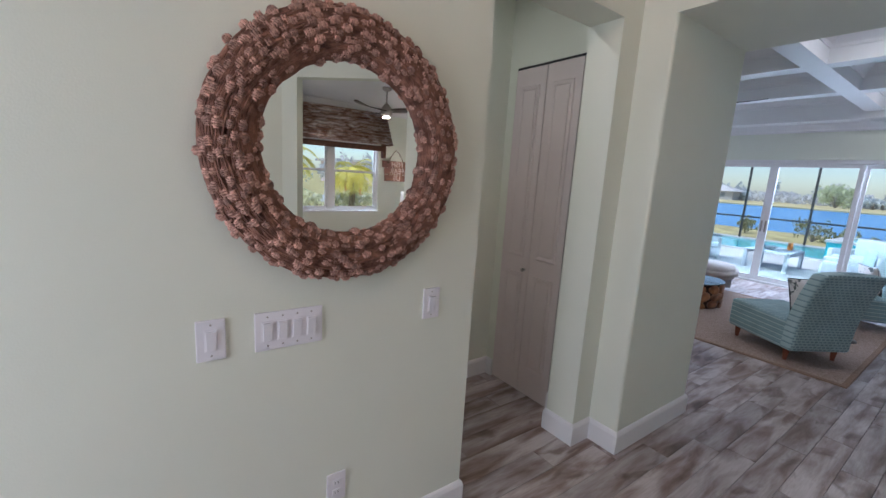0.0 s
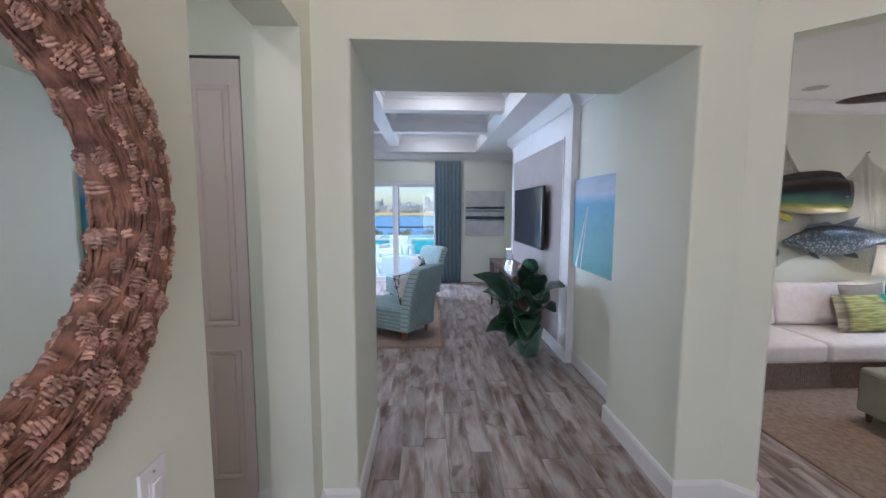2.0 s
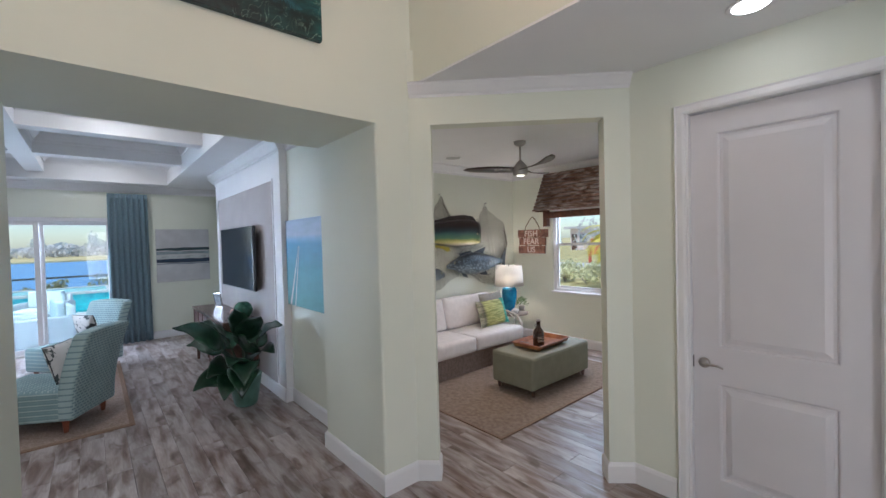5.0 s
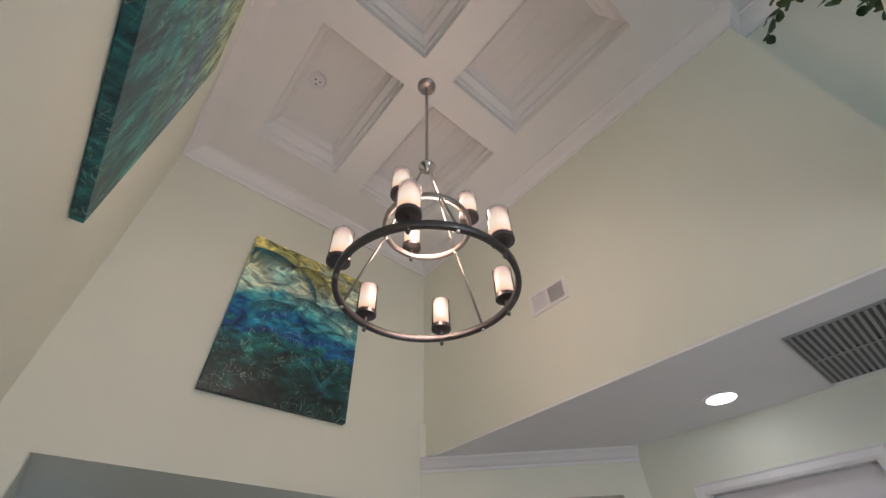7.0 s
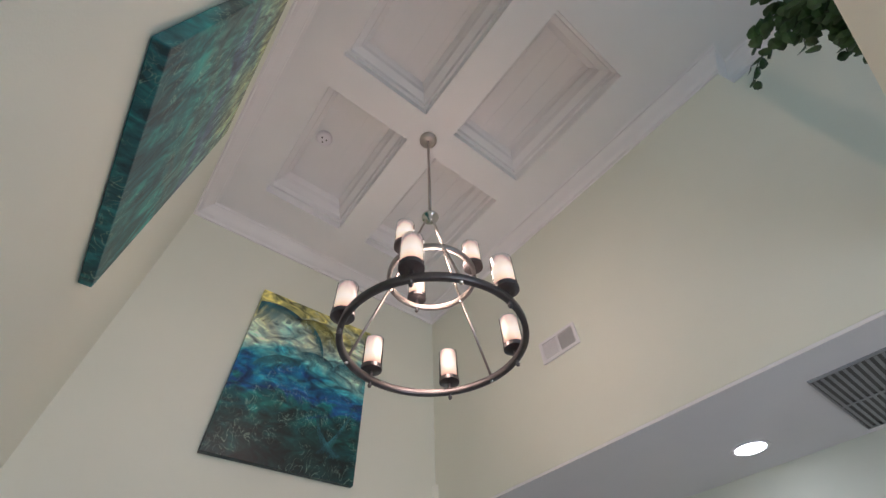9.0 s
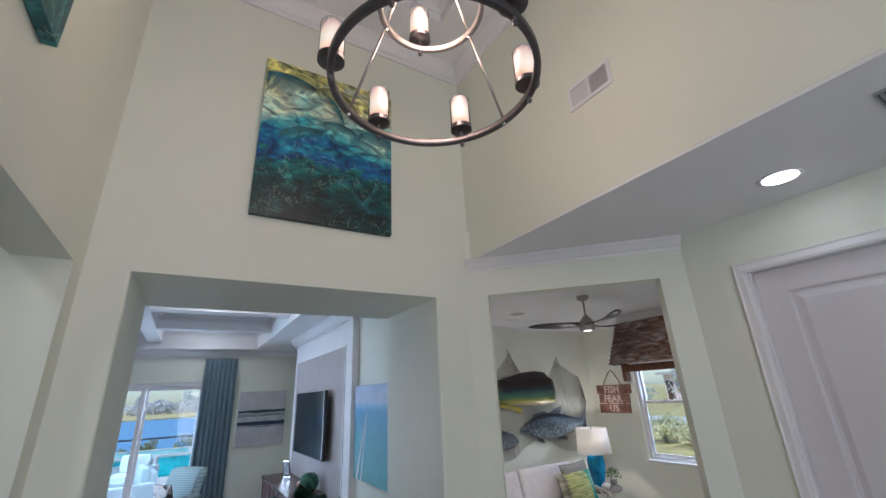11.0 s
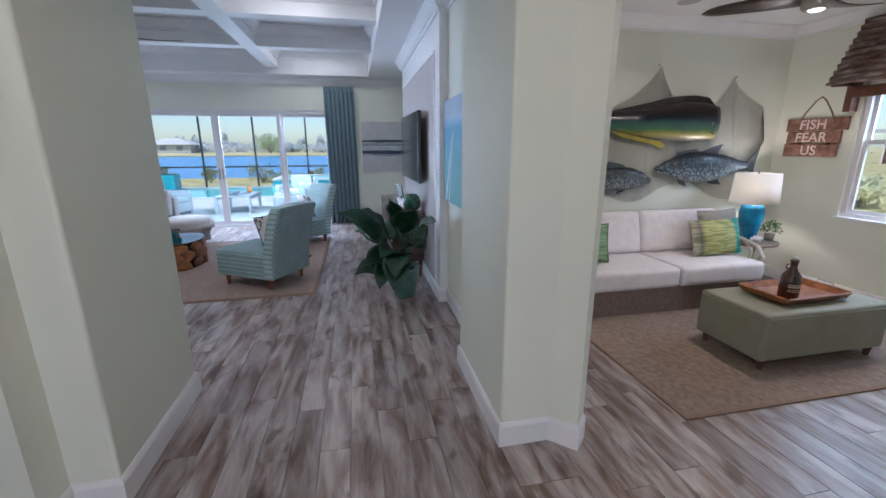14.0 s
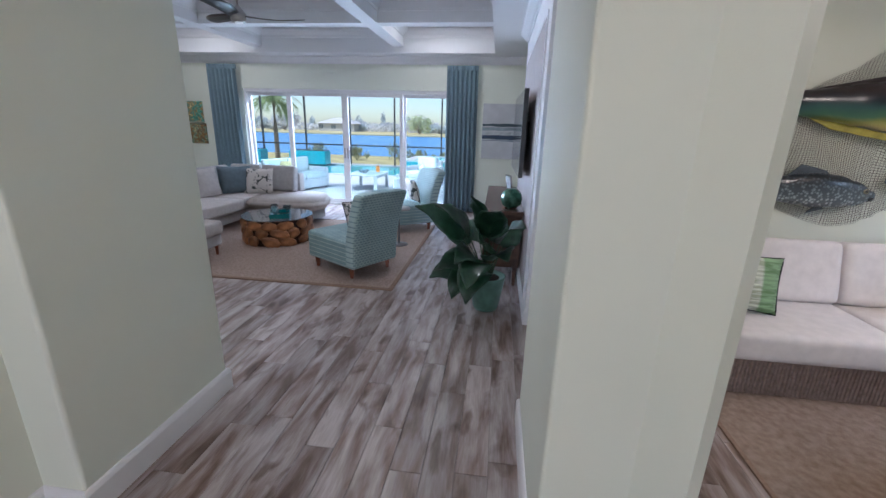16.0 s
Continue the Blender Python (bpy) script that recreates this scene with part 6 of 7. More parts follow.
t = thing("area_rug", pose(0, 0, 0), "brown flat woven rug under the ottoman", "rug")
RUG2 = mat("brown_flat_weave", (0.26, 0.185, 0.135), 0.95, scale=26, vary=0.12, bump=0.7, bump_scale=300, second=(0.31, 0.235, 0.19))
part("weave", boxes((2.12, 4.15, -4.15, -1.70, 0.0, 0.011), bevel=0.003), RUG2, t)
part("border", sweep(bmesh.new(), [(2.12, -4.15), (4.15, -4.15), (4.15, -1.70), (2.12, -1.70)], [(0.018, 0.0), (0.018, 0.0125), (-0.004, 0.0125), (-0.004, 0.0)], True), SISALB, t)

t = thing("ottoman", pose(2.70, -3.08, 0.011), "sage green leather ottoman with dark feet", "ottoman")
bm = cushion(bmesh.new(), -0.275, 0.275, -0.545, 0.545, 0.075, 0.415, 0.03)
for v in bm.verts:
    if v.co.z > 0.38:
        v.co.z += 0.018 * (1 - (v.co.x / 0.275) ** 2) * (1 - (v.co.y / 0.545) ** 2)
part("body", bm, SAGE, t, "", True)
bm = bmesh.new()
tube(bm, [(-0.277, -0.52, 0.385), (-0.277, 0.52, 0.385)], 0.004, 6)
tube(bm, [(-0.25, 0.547, 0.385), (0.25, 0.547, 0.385)], 0.004, 6)
part("seam", bm, SAGE, t)
for x in (-0.225, 0.225):
    for y in (-0.48, 0.48):
        part("foot", lathe(bmesh.new(), [(0.02, 0.0), (0.032, 0.078)], 4, (x, y, 0)), WALNUT, t, "tapered dark wooden foot")
TRAYW = mat("tray_wood", (0.24, 0.08, 0.03), 0.35, scale=12, vary=0.3, bump=0.1, second=(0.32, 0.13, 0.055))
t = thing("wooden_tray", pose(2.70, -3.07, 0.440, 0, 0, 2), "brown wooden serving tray with metal handles", "tray")
part("base", boxes((-0.15, 0.15, -0.27, 0.27, 0.002, 0.012)), TRAYW, t)
for d, rot in (((-0.19, -0.155, -0.30, 0.30), ("Y", -38)), ((0.155, 0.19, -0.30, 0.30), ("Y", 38))):
    bm = boxes((-0.006, 0.006, -0.29, 0.29, 0.0, 0.058))
    bmesh.ops.rotate(bm, verts=bm.verts, cent=(0, 0, 0), matrix=Matrix.Rotation(radians(rot[1]), 3, rot[0]))
    bmesh.ops.translate(bm, verts=bm.verts, vec=(0.15 if rot[1] > 0 else -0.15, 0, 0.006))
    part("side", bm, TRAYW, t)
for s in (-1, 1):
    bm = boxes((-0.17, 0.17, -0.006, 0.006, 0.0, 0.058))
    bmesh.ops.rotate(bm, verts=bm.verts, cent=(0, 0, 0), matrix=Matrix.Rotation(radians(-38 * s), 3, "X"))
    bmesh.ops.translate(bm, verts=bm.verts, vec=(0, 0.27 * s, 0.006))
    part("end", bm, TRAYW, t)
    part("handle", tube(bmesh.new(), [(-0.06, s * 0.30, 0.05), (-0.05, s * 0.312, 0.075), (0.05, s * 0.312, 0.075), (0.06, s * 0.30, 0.05)], 0.004, 6), NICKEL, t)
AMBER = mat("amber_bottle_glass", (0.045, 0.014, 0.008), 0.08, scale=5, vary=0.1, spec=0.8)
t = thing("growler_bottle", pose(2.63, -2.93, 0.452), "dark amber glass growler bottle on the tray", "bottle")
part("body", lathe(bmesh.new(), [(0.0, 0.0), (0.056, 0.0), (0.062, 0.008), (0.062, 0.14), (0.055, 0.17), (0.03, 0.205), (0.022, 0.225), (0.022, 0.262), (0.026, 0.265), (0.026, 0.278), (0.0, 0.278)], 28), AMBER, t, "", True)
part("ring_handle", tube(bmesh.new(), [(0.028 + 0.02 * math.cos(x), 0.0, 0.222 + 0.02 * math.sin(x)) for x in [6.2832 * i / 12 for i in range(12)]], 0.005, 6, True), AMBER, t)
part("cap", lathe(bmesh.new(), [(0.0, 0.279), (0.02, 0.279), (0.019, 0.30), (0.0, 0.305)], 16), mat("bottle_stopper", (0.5, 0.5, 0.5), 0.4), t, "", True)
bm = bmesh.new()
for zz, hh in ((0.105, 0.008), (0.088, 0.012), (0.07, 0.006), (0.058, 0.006)):
    for i in range(9):
        a0, a1 = 2.1 + i * 0.17, 2.1 + (i + 1) * 0.17 - 0.03
        vs = [bm.verts.new((0.0626 * math.cos(a), 0.0626 * math.sin(a), z)) for a, z in ((a0, zz), (a1, zz), (a1, zz + hh), (a0, zz + hh))]
        bm.faces.new(vs)
part("label_print", bm, mat("bottle_print", (0.45, 0.40, 0.35), 0.6), t, "pale printed lines")


def fish(m, name_label, length, profile, depth, body_mat, belly, fins, eye, head_at):
    """A mounted game fish along local x, its head at +x, back at y = 0 and facing -y."""
    t = thing("mounted_fish", m, name_label, "mounted fish", "mounted fish")
    bm = bmesh.new()
    n, k = 28, 14
    rings = []
    for i in range(n + 1):
        u = i / n
        j = u * (len(profile) - 1)
        a = min(int(j), len(profile) - 2)
        f = j - a
        f = f * f * (3 - 2 * f)
        top = profile[a][0] * (1 - f) + profile[a + 1][0] * f
        bot = profile[a][1] * (1 - f) + profile[a + 1][1] * f
        mid, half = (top + bot) / 2, max(0.004, (top - bot) / 2)
        th = depth * min(1, half / 0.14) * (0.5 + 0.5 * math.sin(math.pi * min(0.95, 0.1 + u * 0.85)))
        rings.append([bm.verts.new((u * length, -0.012 - th * max(0, math.sin(math.pi * q / k)) ** 0.7, mid + half * math.cos(math.pi * q / k))) for q in range(k + 1)])
    for a, b in zip(rings, rings[1:]):
        for q in range(k):
            bm.faces.new((a[q], a[q + 1], b[q + 1], b[q]))
    for r in (rings[0], rings[-1]):
        bm.faces.new(r)
    back = [[r[0], r[-1]] for r in rings]
    for a, b in zip(back, back[1:]):
        bm.faces.new((a[0], b[0], b[1], a[1]))
    bmesh.ops.recalc_face_normals(bm, faces=bm.faces)
    part("body", bm, body_mat, t, "", True)
    for nm, pts, col in fins:
        bm = bmesh.new()
        f0 = [bm.verts.new((x, -0.020, z)) for x, z in pts]
        f1 = [bm.verts.new((x, -0.028, z)) for x, z in pts]
        nn = len(pts)
        bm.faces.new(f0)
        bm.faces.new(f1[::-1])
        for i in range(nn):
            bm.faces.new((f0[i], f0[(i + 1) % nn], f1[(i + 1) % nn], f1[i]))
        bmesh.ops.recalc_face_normals(bm, faces=bm.faces)
        ob = part(nm, bm, col, t)
    ex, ey, ez = eye
    e = part("eye", lathe(bmesh.new(), [(0.0, -0.004), (0.016, -0.002), (0.018, 0.002), (0.0, 0.006)], 14), mat("fish_eye", (0.35, 0.33, 0.25), 0.15), t, "", True)
    e.matrix_basis = Matrix.Translation((ex, ey, ez)) @ Matrix.Rotation(radians(90), 4, "X")
    part("pupil", lathe(bmesh.new(), [(0.0, 0.004), (0.009, 0.005), (0.0, 0.008)], 10), BLACK, e)
    part("mouth", tube(bmesh.new(), head_at, 0.006, 6), BLACK, t)
    part("wall_hook", boxes((length * 0.5 - 0.02, length * 0.5 + 0.02, -0.02, -0.0005, 0.0, 0.04)), DARKMETAL, t)
    return t


def fish_material(name, stops, scales=0.0):
    m, n, l, b, tc = nodes_of(name, 0.28)
    sep = n.new("ShaderNodeSeparateXYZ")
    l.new(tc.outputs["Generated"], sep.inputs[0])
    add = n.new("ShaderNodeMath")
    add.operation = "MULTIPLY_ADD"
    add.inputs[1].default_value = 0.22
    l.new(noise_of(n, l, tc, 7, 4, (0.5, 1, 1)), add.inputs[0])
    l.new(sep.outputs["Z"], add.inputs[2])
    c = ramp_of(n, l, add.outputs[0], stops)
    if scales:
        v = n.new("ShaderNodeTexVoronoi")
        v.inputs["Scale"].default_value = scales
        l.new(tc.outputs["Object"], v.inputs["Vector"])
        sc = ramp_of(n, l, v.outputs["Distance"], [(0.2, (1.5, 1.5, 1.5)), (0.55, (0.28, 0.30, 0.34))])
        c = mix_of(n, l, 0.9, c, sc, "MULTIPLY")
        bump_of(n, l, b, v.outputs["Distance"], 0.3)
    l.new(c, b.inputs["Base Color"])
    return m


MAHI = fish_material("mahi_skin", [(0.14, (0.66, 0.60, 0.48)), (0.26, (0.50, 0.46, 0.16)), (0.34, (0.24, 0.26, 0.06)), (0.42, (0.06, 0.15, 0.09)), (0.56, (0.025, 0.08, 0.075)), (0.66, (0.01, 0.02, 0.03)), (0.85, (0.02, 0.012, 0.012))])
DORSAL = mat("dark_fin", (0.035, 0.028, 0.028), 0.5, scale=18, vary=0.4, bump=0.3, bump_scale=60)
YELLOWFIN = mat("yellow_fin", (0.38, 0.33, 0.05), 0.5, scale=18, vary=0.3)
BLUEFISH = fish_material("silver_blue_skin", [(0.1, (0.50, 0.54, 0.55)), (0.42, (0.27, 0.33, 0.37)), (0.70, (0.09, 0.12, 0.15)), (1.0, (0.025, 0.035, 0.05))], 36.0)
GREYFISH = fish_material("grey_skin", [(0.1, (0.42, 0.44, 0.44)), (0.5, (0.20, 0.24, 0.26)), (0.9, (0.05, 0.06, 0.07))], 48.0)
GREYFIN = mat("grey_fin", (0.07, 0.085, 0.10), 0.5, scale=20, vary=0.3)
# head points to -y in the world: local x runs along -y
fish(pose(4.36, -2.05, 1.77, 0, 0, -90), "mounted mahi fish in green and yellow", 1.72,
     [(0.02, -0.05), (0.05, -0.06), (0.08, -0.09), (0.10, -0.12), (0.13, -0.15), (0.15, -0.18), (0.17, -0.20), (0.19, -0.21), (0.19, -0.20), (0.16, -0.18)], 0.13, MAHI, None,
     [("dorsal_fin", [(0.25, 0.03), (0.5, 0.10), (0.85, 0.17), (1.15, 0.24), (1.42, 0.26), (1.60, 0.24), (1.70, 0.15), (1.4, 0.10), (0.7, 0.05)], DORSAL),
      ("tail_fin", [(0.05, -0.01), (-0.12, 0.12), (-0.26, 0.26), (-0.16, 0.0), (-0.26, -0.28), (-0.10, -0.14)], YELLOWFIN),
      ("anal_fin", [(0.35, -0.05), (0.6, -0.12), (0.95, -0.19), (1.10, -0.22), (1.12, -0.27), (1.06, -0.285), (0.98, -0.24), (0.6, -0.17)], YELLOWFIN)],
     (1.60, -0.125, -0.03), [(1.715, -0.05, -0.12), (1.64, -0.11, -0.135), (1.58, -0.125, -0.12)])
fish(pose(4.36, -4.32, 1.285, 0, 0, -90) @ Matrix.Diagonal((-1, 1, 1, 1)), "mounted silver blue scaled fish", 1.22,
     [(0.05, -0.03), (0.07, -0.05), (0.11, -0.09), (0.14, -0.13), (0.165, -0.155), (0.175, -0.165), (0.165, -0.16), (0.13, -0.13), (0.07, -0.07), (0.0, -0.04)], 0.11, BLUEFISH, None,
     [("dorsal_fin", [(0.46, 0.14), (0.40, 0.25), (0.52, 0.22), (0.66, 0.17), (0.62, 0.14)], GREYFIN), ("second_dorsal_fin", [(0.68, 0.16), (0.74, 0.20), (0.98, 0.165), (0.95, 0.13)], GREYFIN),
      ("tail_fin", [(0.06, 0.03), (-0.02, 0.12), (-0.10, 0.20), (-0.07, 0.05), (-0.06, -0.10), (0.03, -0.02)], GREYFIN),
      ("pelvic_fin", [(0.86, -0.12), (0.80, -0.21), (0.90, -0.18), (0.93, -0.13)], GREYFIN), ("anal_fin", [(0.42, -0.12), (0.35, -0.20), (0.52, -0.18), (0.55, -0.14)], GREYFIN)],
     (1.12, -0.085, 0.035), [(1.225, -0.03, -0.015), (1.16, -0.07, -0.03), (1.12, -0.085, -0.025)])
fish(pose(4.36, -2.16, 1.17, 0, 0, -90), "mounted grey fish above the sofa", 0.90,
     [(0.04, -0.03), (0.06, -0.05), (0.10, -0.08), (0.125, -0.10), (0.135, -0.115), (0.12, -0.11), (0.08, -0.09), (0.01, -0.05)], 0.09, GREYFISH, None,
     [("dorsal_fin", [(0.30, 0.10), (0.38, 0.19), (0.55, 0.15), (0.58, 0.11)], GREYFIN), ("tail_fin", [(0.05, 0.02), (-0.12, 0.14), (-0.06, 0.0), (-0.12, -0.12)], GREYFIN), ("pelvic_fin", [(0.55, -0.09), (0.48, -0.16), (0.60, -0.12)], GREYFIN)],
     (0.80, -0.07, 0.02), [(0.90, -0.02, -0.03), (0.84, -0.06, -0.04)])


def fishing_net():
    t = thing("fishing_net", pose(4.40, 0, 0), "grey fishing net draped on the wall behind the fish", "fishing net")
    bm = bmesh.new()
    n, m = 150, 70
    keys = ((-1.95, 1.72), (-2.4, 1.80), (-2.75, 1.99), (-2.95, 2.20), (-3.03, 2.316), (-3.11, 2.18), (-3.28, 2.00), (-3.55, 1.90), (-3.80, 1.99), (-3.93, 2.13), (-3.99, 2.224), (-4.06, 2.13), (-4.22, 2.01), (-4.38, 1.93), (-4.46, 1.62))

    def top(y):
        for (a, za), (b, zb) in zip(keys, keys[1:]):
            if b <= y <= a:
                f = (a - y) / (a - b)
                return za + (zb - za) * f
        return keys[-1][1]
    g = []
    for i in range(n + 1):
        y0 = -1.95 - 2.51 * i / n
        zt = top(y0)
        zb = 1.02 + 0.10 * math.sin(y0 * 5) + (0.35 if y0 < -4.2 else 0) * (-(y0 + 4.2) / 0.26 if y0 < -4.2 else 0)
        row = []
        for j in range(m + 1):
            q = j / m
            fold = 0.012 * math.sin(y0 * 38 + q * 3) + 0.016 * math.sin(y0 * 21 + 1.3)
            row.append(bm.verts.new((-0.026 - abs(fold) * (0.3 + 0.7 * q), y0 + 0.03 * math.sin(q * 5 + y0 * 9), zt + (zb - zt) * q)))
        g.append(row)
    for i in range(n):
        for j in range(m):
            bm.faces.new((g[i][j], g[i + 1][j], g[i + 1][j + 1], g[i][j + 1]))
    bmesh.ops.wireframe(bm, faces=bm.faces[:], thickness=0.0040, use_replace=True, use_even_offset=False)
    part("netting", bm, mat("net_cord", (0.07, 0.06, 0.048), 0.9, scale=30, vary=0.2), t, "knotted grey cord netting")
    for y, z in ((-3.03, 2.316), (-3.99, 2.224), (-2.0, 1.76)):
        bm = tube(bmesh.new(), [(0.0, y, z), (-0.03, y, z), (-0.04, y, z + 0.012)], 0.004, 6)
        part("hook", bm, DARKMETAL, t)


fishing_net()


def fish_sign():
    t = thing("wooden_sign", pose(3.985, -4.70, 1.40, 0, 0, 180), "rustic plank sign reading fish fear us", "sign")
    ink = mat("sign_white_paint", (0.62, 0.52, 0.48), 0.8, scale=40, vary=0.25)
    rng = random.Random(2)
    for k, (word, x0, x1, z0) in enumerate((("FISH", -0.30, 0.295, 0.265), ("FEAR", -0.275, 0.25, 0.135), ("US", -0.29, 0.24, 0.0))):
        p = part("plank", boxes((x0, x1, -0.022, -0.004, z0, z0 + 0.127), bevel=0.003), PLANKWOOD, t)
        bmw = bpy.data.curves.new("lettering", "FONT")
        bmw.body, bmw.size, bmw.align_x, bmw.extrude, bmw.space_character = word, 0.135, "CENTER", 0.0008, 1.05
        bmw.offset = 0.0025
        ob = new("lettering", bmw)
        ob.data.materials.append(ink)
        ob.parent = p
        ob.matrix_basis = pose(-0.03, -0.0228, z0 + 0.018, 90, 0, 0)
    part("back_batten", boxes((-0.16, -0.12, -0.004, 0.0, 0.01, 0.38), (0.12, 0.16, -0.004, 0.0, 0.01, 0.38)), WALNUT, t)
    part("rope", tube(bmesh.new(), [(-0.17, -0.026, 0.34), (-0.13, -0.026, 0.44), (-0.05, -0.02, 0.56), (0.0, -0.014, 0.60), (0.05, -0.02, 0.56), (0.13, -0.026, 0.44), (0.17, -0.026, 0.34)], 0.008, 7), mat("jute_rope", (0.25, 0.20, 0.14), 0.9, scale=60, vary=0.3), t, "jute hanging rope", True)
    part("nail", tube(bmesh.new(), [(0, 0.0, 0.595), (0, -0.022, 0.597)], 0.004, 6), DARKMETAL, t)


fish_sign()


def den_window():
    t = tagged(new("window_2"), "white double hung double window", "window", kind="structure")
    x0, x1, z0, z1 = 1.75, 3.62, 0.81, 2.12
    part("window_frame", boxes((x0, x0 + 0.05, -4.80, -4.725, z0, z1), (x1 - 0.05, x1, -4.80, -4.725, z0, z1), (x0 + 0.05, x1 - 0.05, -4.80, -4.725, z1 - 0.05, z1), (x0 + 0.05, x1 - 0.05, -4.80, -4.725, z0, z0 + 0.05), (2.61, 2.73, -4.80, -4.722, z0 + 0.05, z1 - 0.05)), WHITE, t)
    part("window_sill", boxes((x0 - 0.02, x1 + 0.02, -4.722, -4.68, z0 - 0.018, z0 + 0.008), bevel=0.004), WHITE, t)
    for a, b in ((x0 + 0.05, 2.61), (2.73, x1 - 0.05)):
        for y, c, d in ((-4.765, z0 + 0.05, 1.565), (-4.79, 1.525, z1 - 0.05)):
            s = part("sash", boxes((a, a + 0.035, y, y + 0.022, c, d), (b - 0.035, b, y, y + 0.022, c, d), (a + 0.035, b - 0.035, y, y + 0.022, c, c + 0.035), (a + 0.035, b - 0.035, y, y + 0.022, d - 0.035, d)), WHITE, t)
            part("pane", boxes((a + 0.035, b - 0.035, y + 0.009, y + 0.013, c + 0.035, d - 0.035)), GLASS, s).visible_shadow = False


den_window()


def tin_awning():
    t = thing("tin_awning", pose(0, 0, 0), "rusty corrugated tin awning over the window", "awning")
    m, n, l, b, tc = nodes_of("rusty_tin", 0.28, 0.7)
    rust = ramp_of(n, l, noise_of(n, l, tc, 5, 7, (1.0, 3.0, 3.0), 0.8), [(0.32, (0.12, 0.06, 0.045)), (0.46, (0.26, 0.15, 0.115)), (0.56, (0.42, 0.33, 0.30)), (0.68, (0.66, 0.60, 0.58))])
    l.new(rust, b.inputs["Base Color"])
    bump_of(n, l, b, noise_of(n, l, tc, 40, 5), 0.2)
    bm = bmesh.new()
    k, g = 150, []
    for i in range(k + 1):
        q = i / k
        s = 0.011 * math.sin(q * 2 * math.pi * 10.5)
        y, z = -4.665 + 0.315 * q, 2.66 - 0.60 * q
        nx, nz = 0.60, 0.315
        g.append([bm.verts.new((x, y + s * nx / 0.68, z + s * nz / 0.68)) for x in (1.60, 2.3, 3.0, 3.73)])
    for a, c in zip(g, g[1:]):
        for j in range(3):
            bm.faces.new((a[j], a[j + 1], c[j + 1], c[j]))
    ob = part("tin_sheet", bm, m, t, "", True)
    ob.modifiers.new("thick", "SOLIDIFY").thickness = 0.003
    brown = mat("bracket_wood", (0.12, 0.048, 0.025), 0.6, scale=14, vary=0.35, bump=0.2)
    part("crossbeam", boxes((1.62, 3.64, -4.64, -4.57, 1.955, 2.05), bevel=0.005), brown, t, "brown wooden crossbeam")
    for x in (1.62, 3.66):
        part("bracket", boxes((x, x + 0.06, -4.699, -4.60, 1.83, 2.12), bevel=0.004), brown, t)
        bm = bmesh.new()
        tube(bm, [(x + 0.03, -4.64, 2.08), (x + 0.03, -4.38, 2.065)], 0.02, 6)
        part("strut", bm, brown, t)
    part("wall_cleat", boxes((1.62, 3.72, -4.699, -4.66, 2.58, 2.64)), brown, t)


tin_awning()
ceiling_fan(pose(2.84, -2.94, 2.76), 0.30, 3, 0.66, 36, "brushed nickel ceiling fan with dark blades, glow added to its lens", True, FANWOOD)
# warm light added under the fan to brighten the den
area("den_fan_fill", (2.84, -2.94, 2.345), (2.84, -2.94, 0), 0.09, 0.09, 16, (1.0, 0.80, 0.62), "DISK")
t = thing("ceiling_speaker", pose(3.93, -2.9, 2.76), "round white ceiling speaker grille", "speaker")
part("grille", lathe(bmesh.new(), [(0.0, -0.0095), (0.098, -0.009), (0.10, -0.002), (0.10, 0.0), (0.0, 0.0)], 32), mat("speaker_mesh", (0.45, 0.45, 0.46), 0.7, scale=300, vary=0.2), t)
part("rim", lathe(bmesh.new(), [(0.10, -0.008), (0.115, -0.006), (0.118, 0.0), (0.10, 0.0)], 32), WHITE, t)

# ---- outside ----
GRASS = mat("lawn", (0.34, 0.285, 0.12), 0.95, scale=1.2, vary=0.25, bump=0.6, bump_scale=30, second=(0.44, 0.37, 0.17))
DRYGRASS = mat("dry_far_shore", (0.42, 0.34, 0.16), 0.95, scale=0.15, vary=0.2, second=(0.50, 0.42, 0.22))
PAVER = mat("pale_deck", (0.46, 0.46, 0.46), 0.8, scale=5, vary=0.08, bump=0.2, bump_scale=40)
LAKE = mat("lake_water", (0.03, 0.20, 0.48), 0.25, scale=0.3, vary=0.12, bump=0.25, bump_scale=1.5)
POOL = mat("pool_water", (0.03, 0.42, 0.46), 0.12, scale=1.2, vary=0.15, bump=0.15, bump_scale=6)
POOLTILE = mat("pool_tile", (0.04, 0.36, 0.42), 0.3, scale=12, vary=0.25)
BRONZE = mat("dark_bronze", (0.06, 0.055, 0.05), 0.5, 0.3)
PATIOW = mat("white_wicker", (0.46, 0.49, 0.53), 0.7, scale=40, vary=0.1, bump=0.3, bump_scale=120)
PATIOC = mat("patio_cushion", (0.46, 0.54, 0.58), 0.9, scale=12, vary=0.06, bump=0.2, bump_scale=150)

structure("ground", boxes((-400, 25.0, -600, 600, -0.6, -0.12), (25.0, 92.0, -600, -28, -0.6, -0.12)), GRASS, "lawn around the house", "ground")
structure("ground_far_shore", boxes((92, 900, -900, 900, -0.6, -0.10)), DRYGRASS, "dry grass on the far lake shore", "ground")
structure("water_lake", boxes((24.9, 92.1, -28.1, 600, -0.7, -0.30)), LAKE, "blue lake", "water")
structure("pavement_deck", boxes((9.1, 14.8, -3.0, 14.0, -0.3, -0.08), (18.3, 19.2, -3.0, 14.0, -0.3, -0.085), (14.8, 18.3, -3.0, -0.5, -0.3, -0.082), (14.8, 18.3, 12.0, 14.0, -0.3, -0.082), bevel=0.0), PAVER, "pale paved pool deck", "pavement")
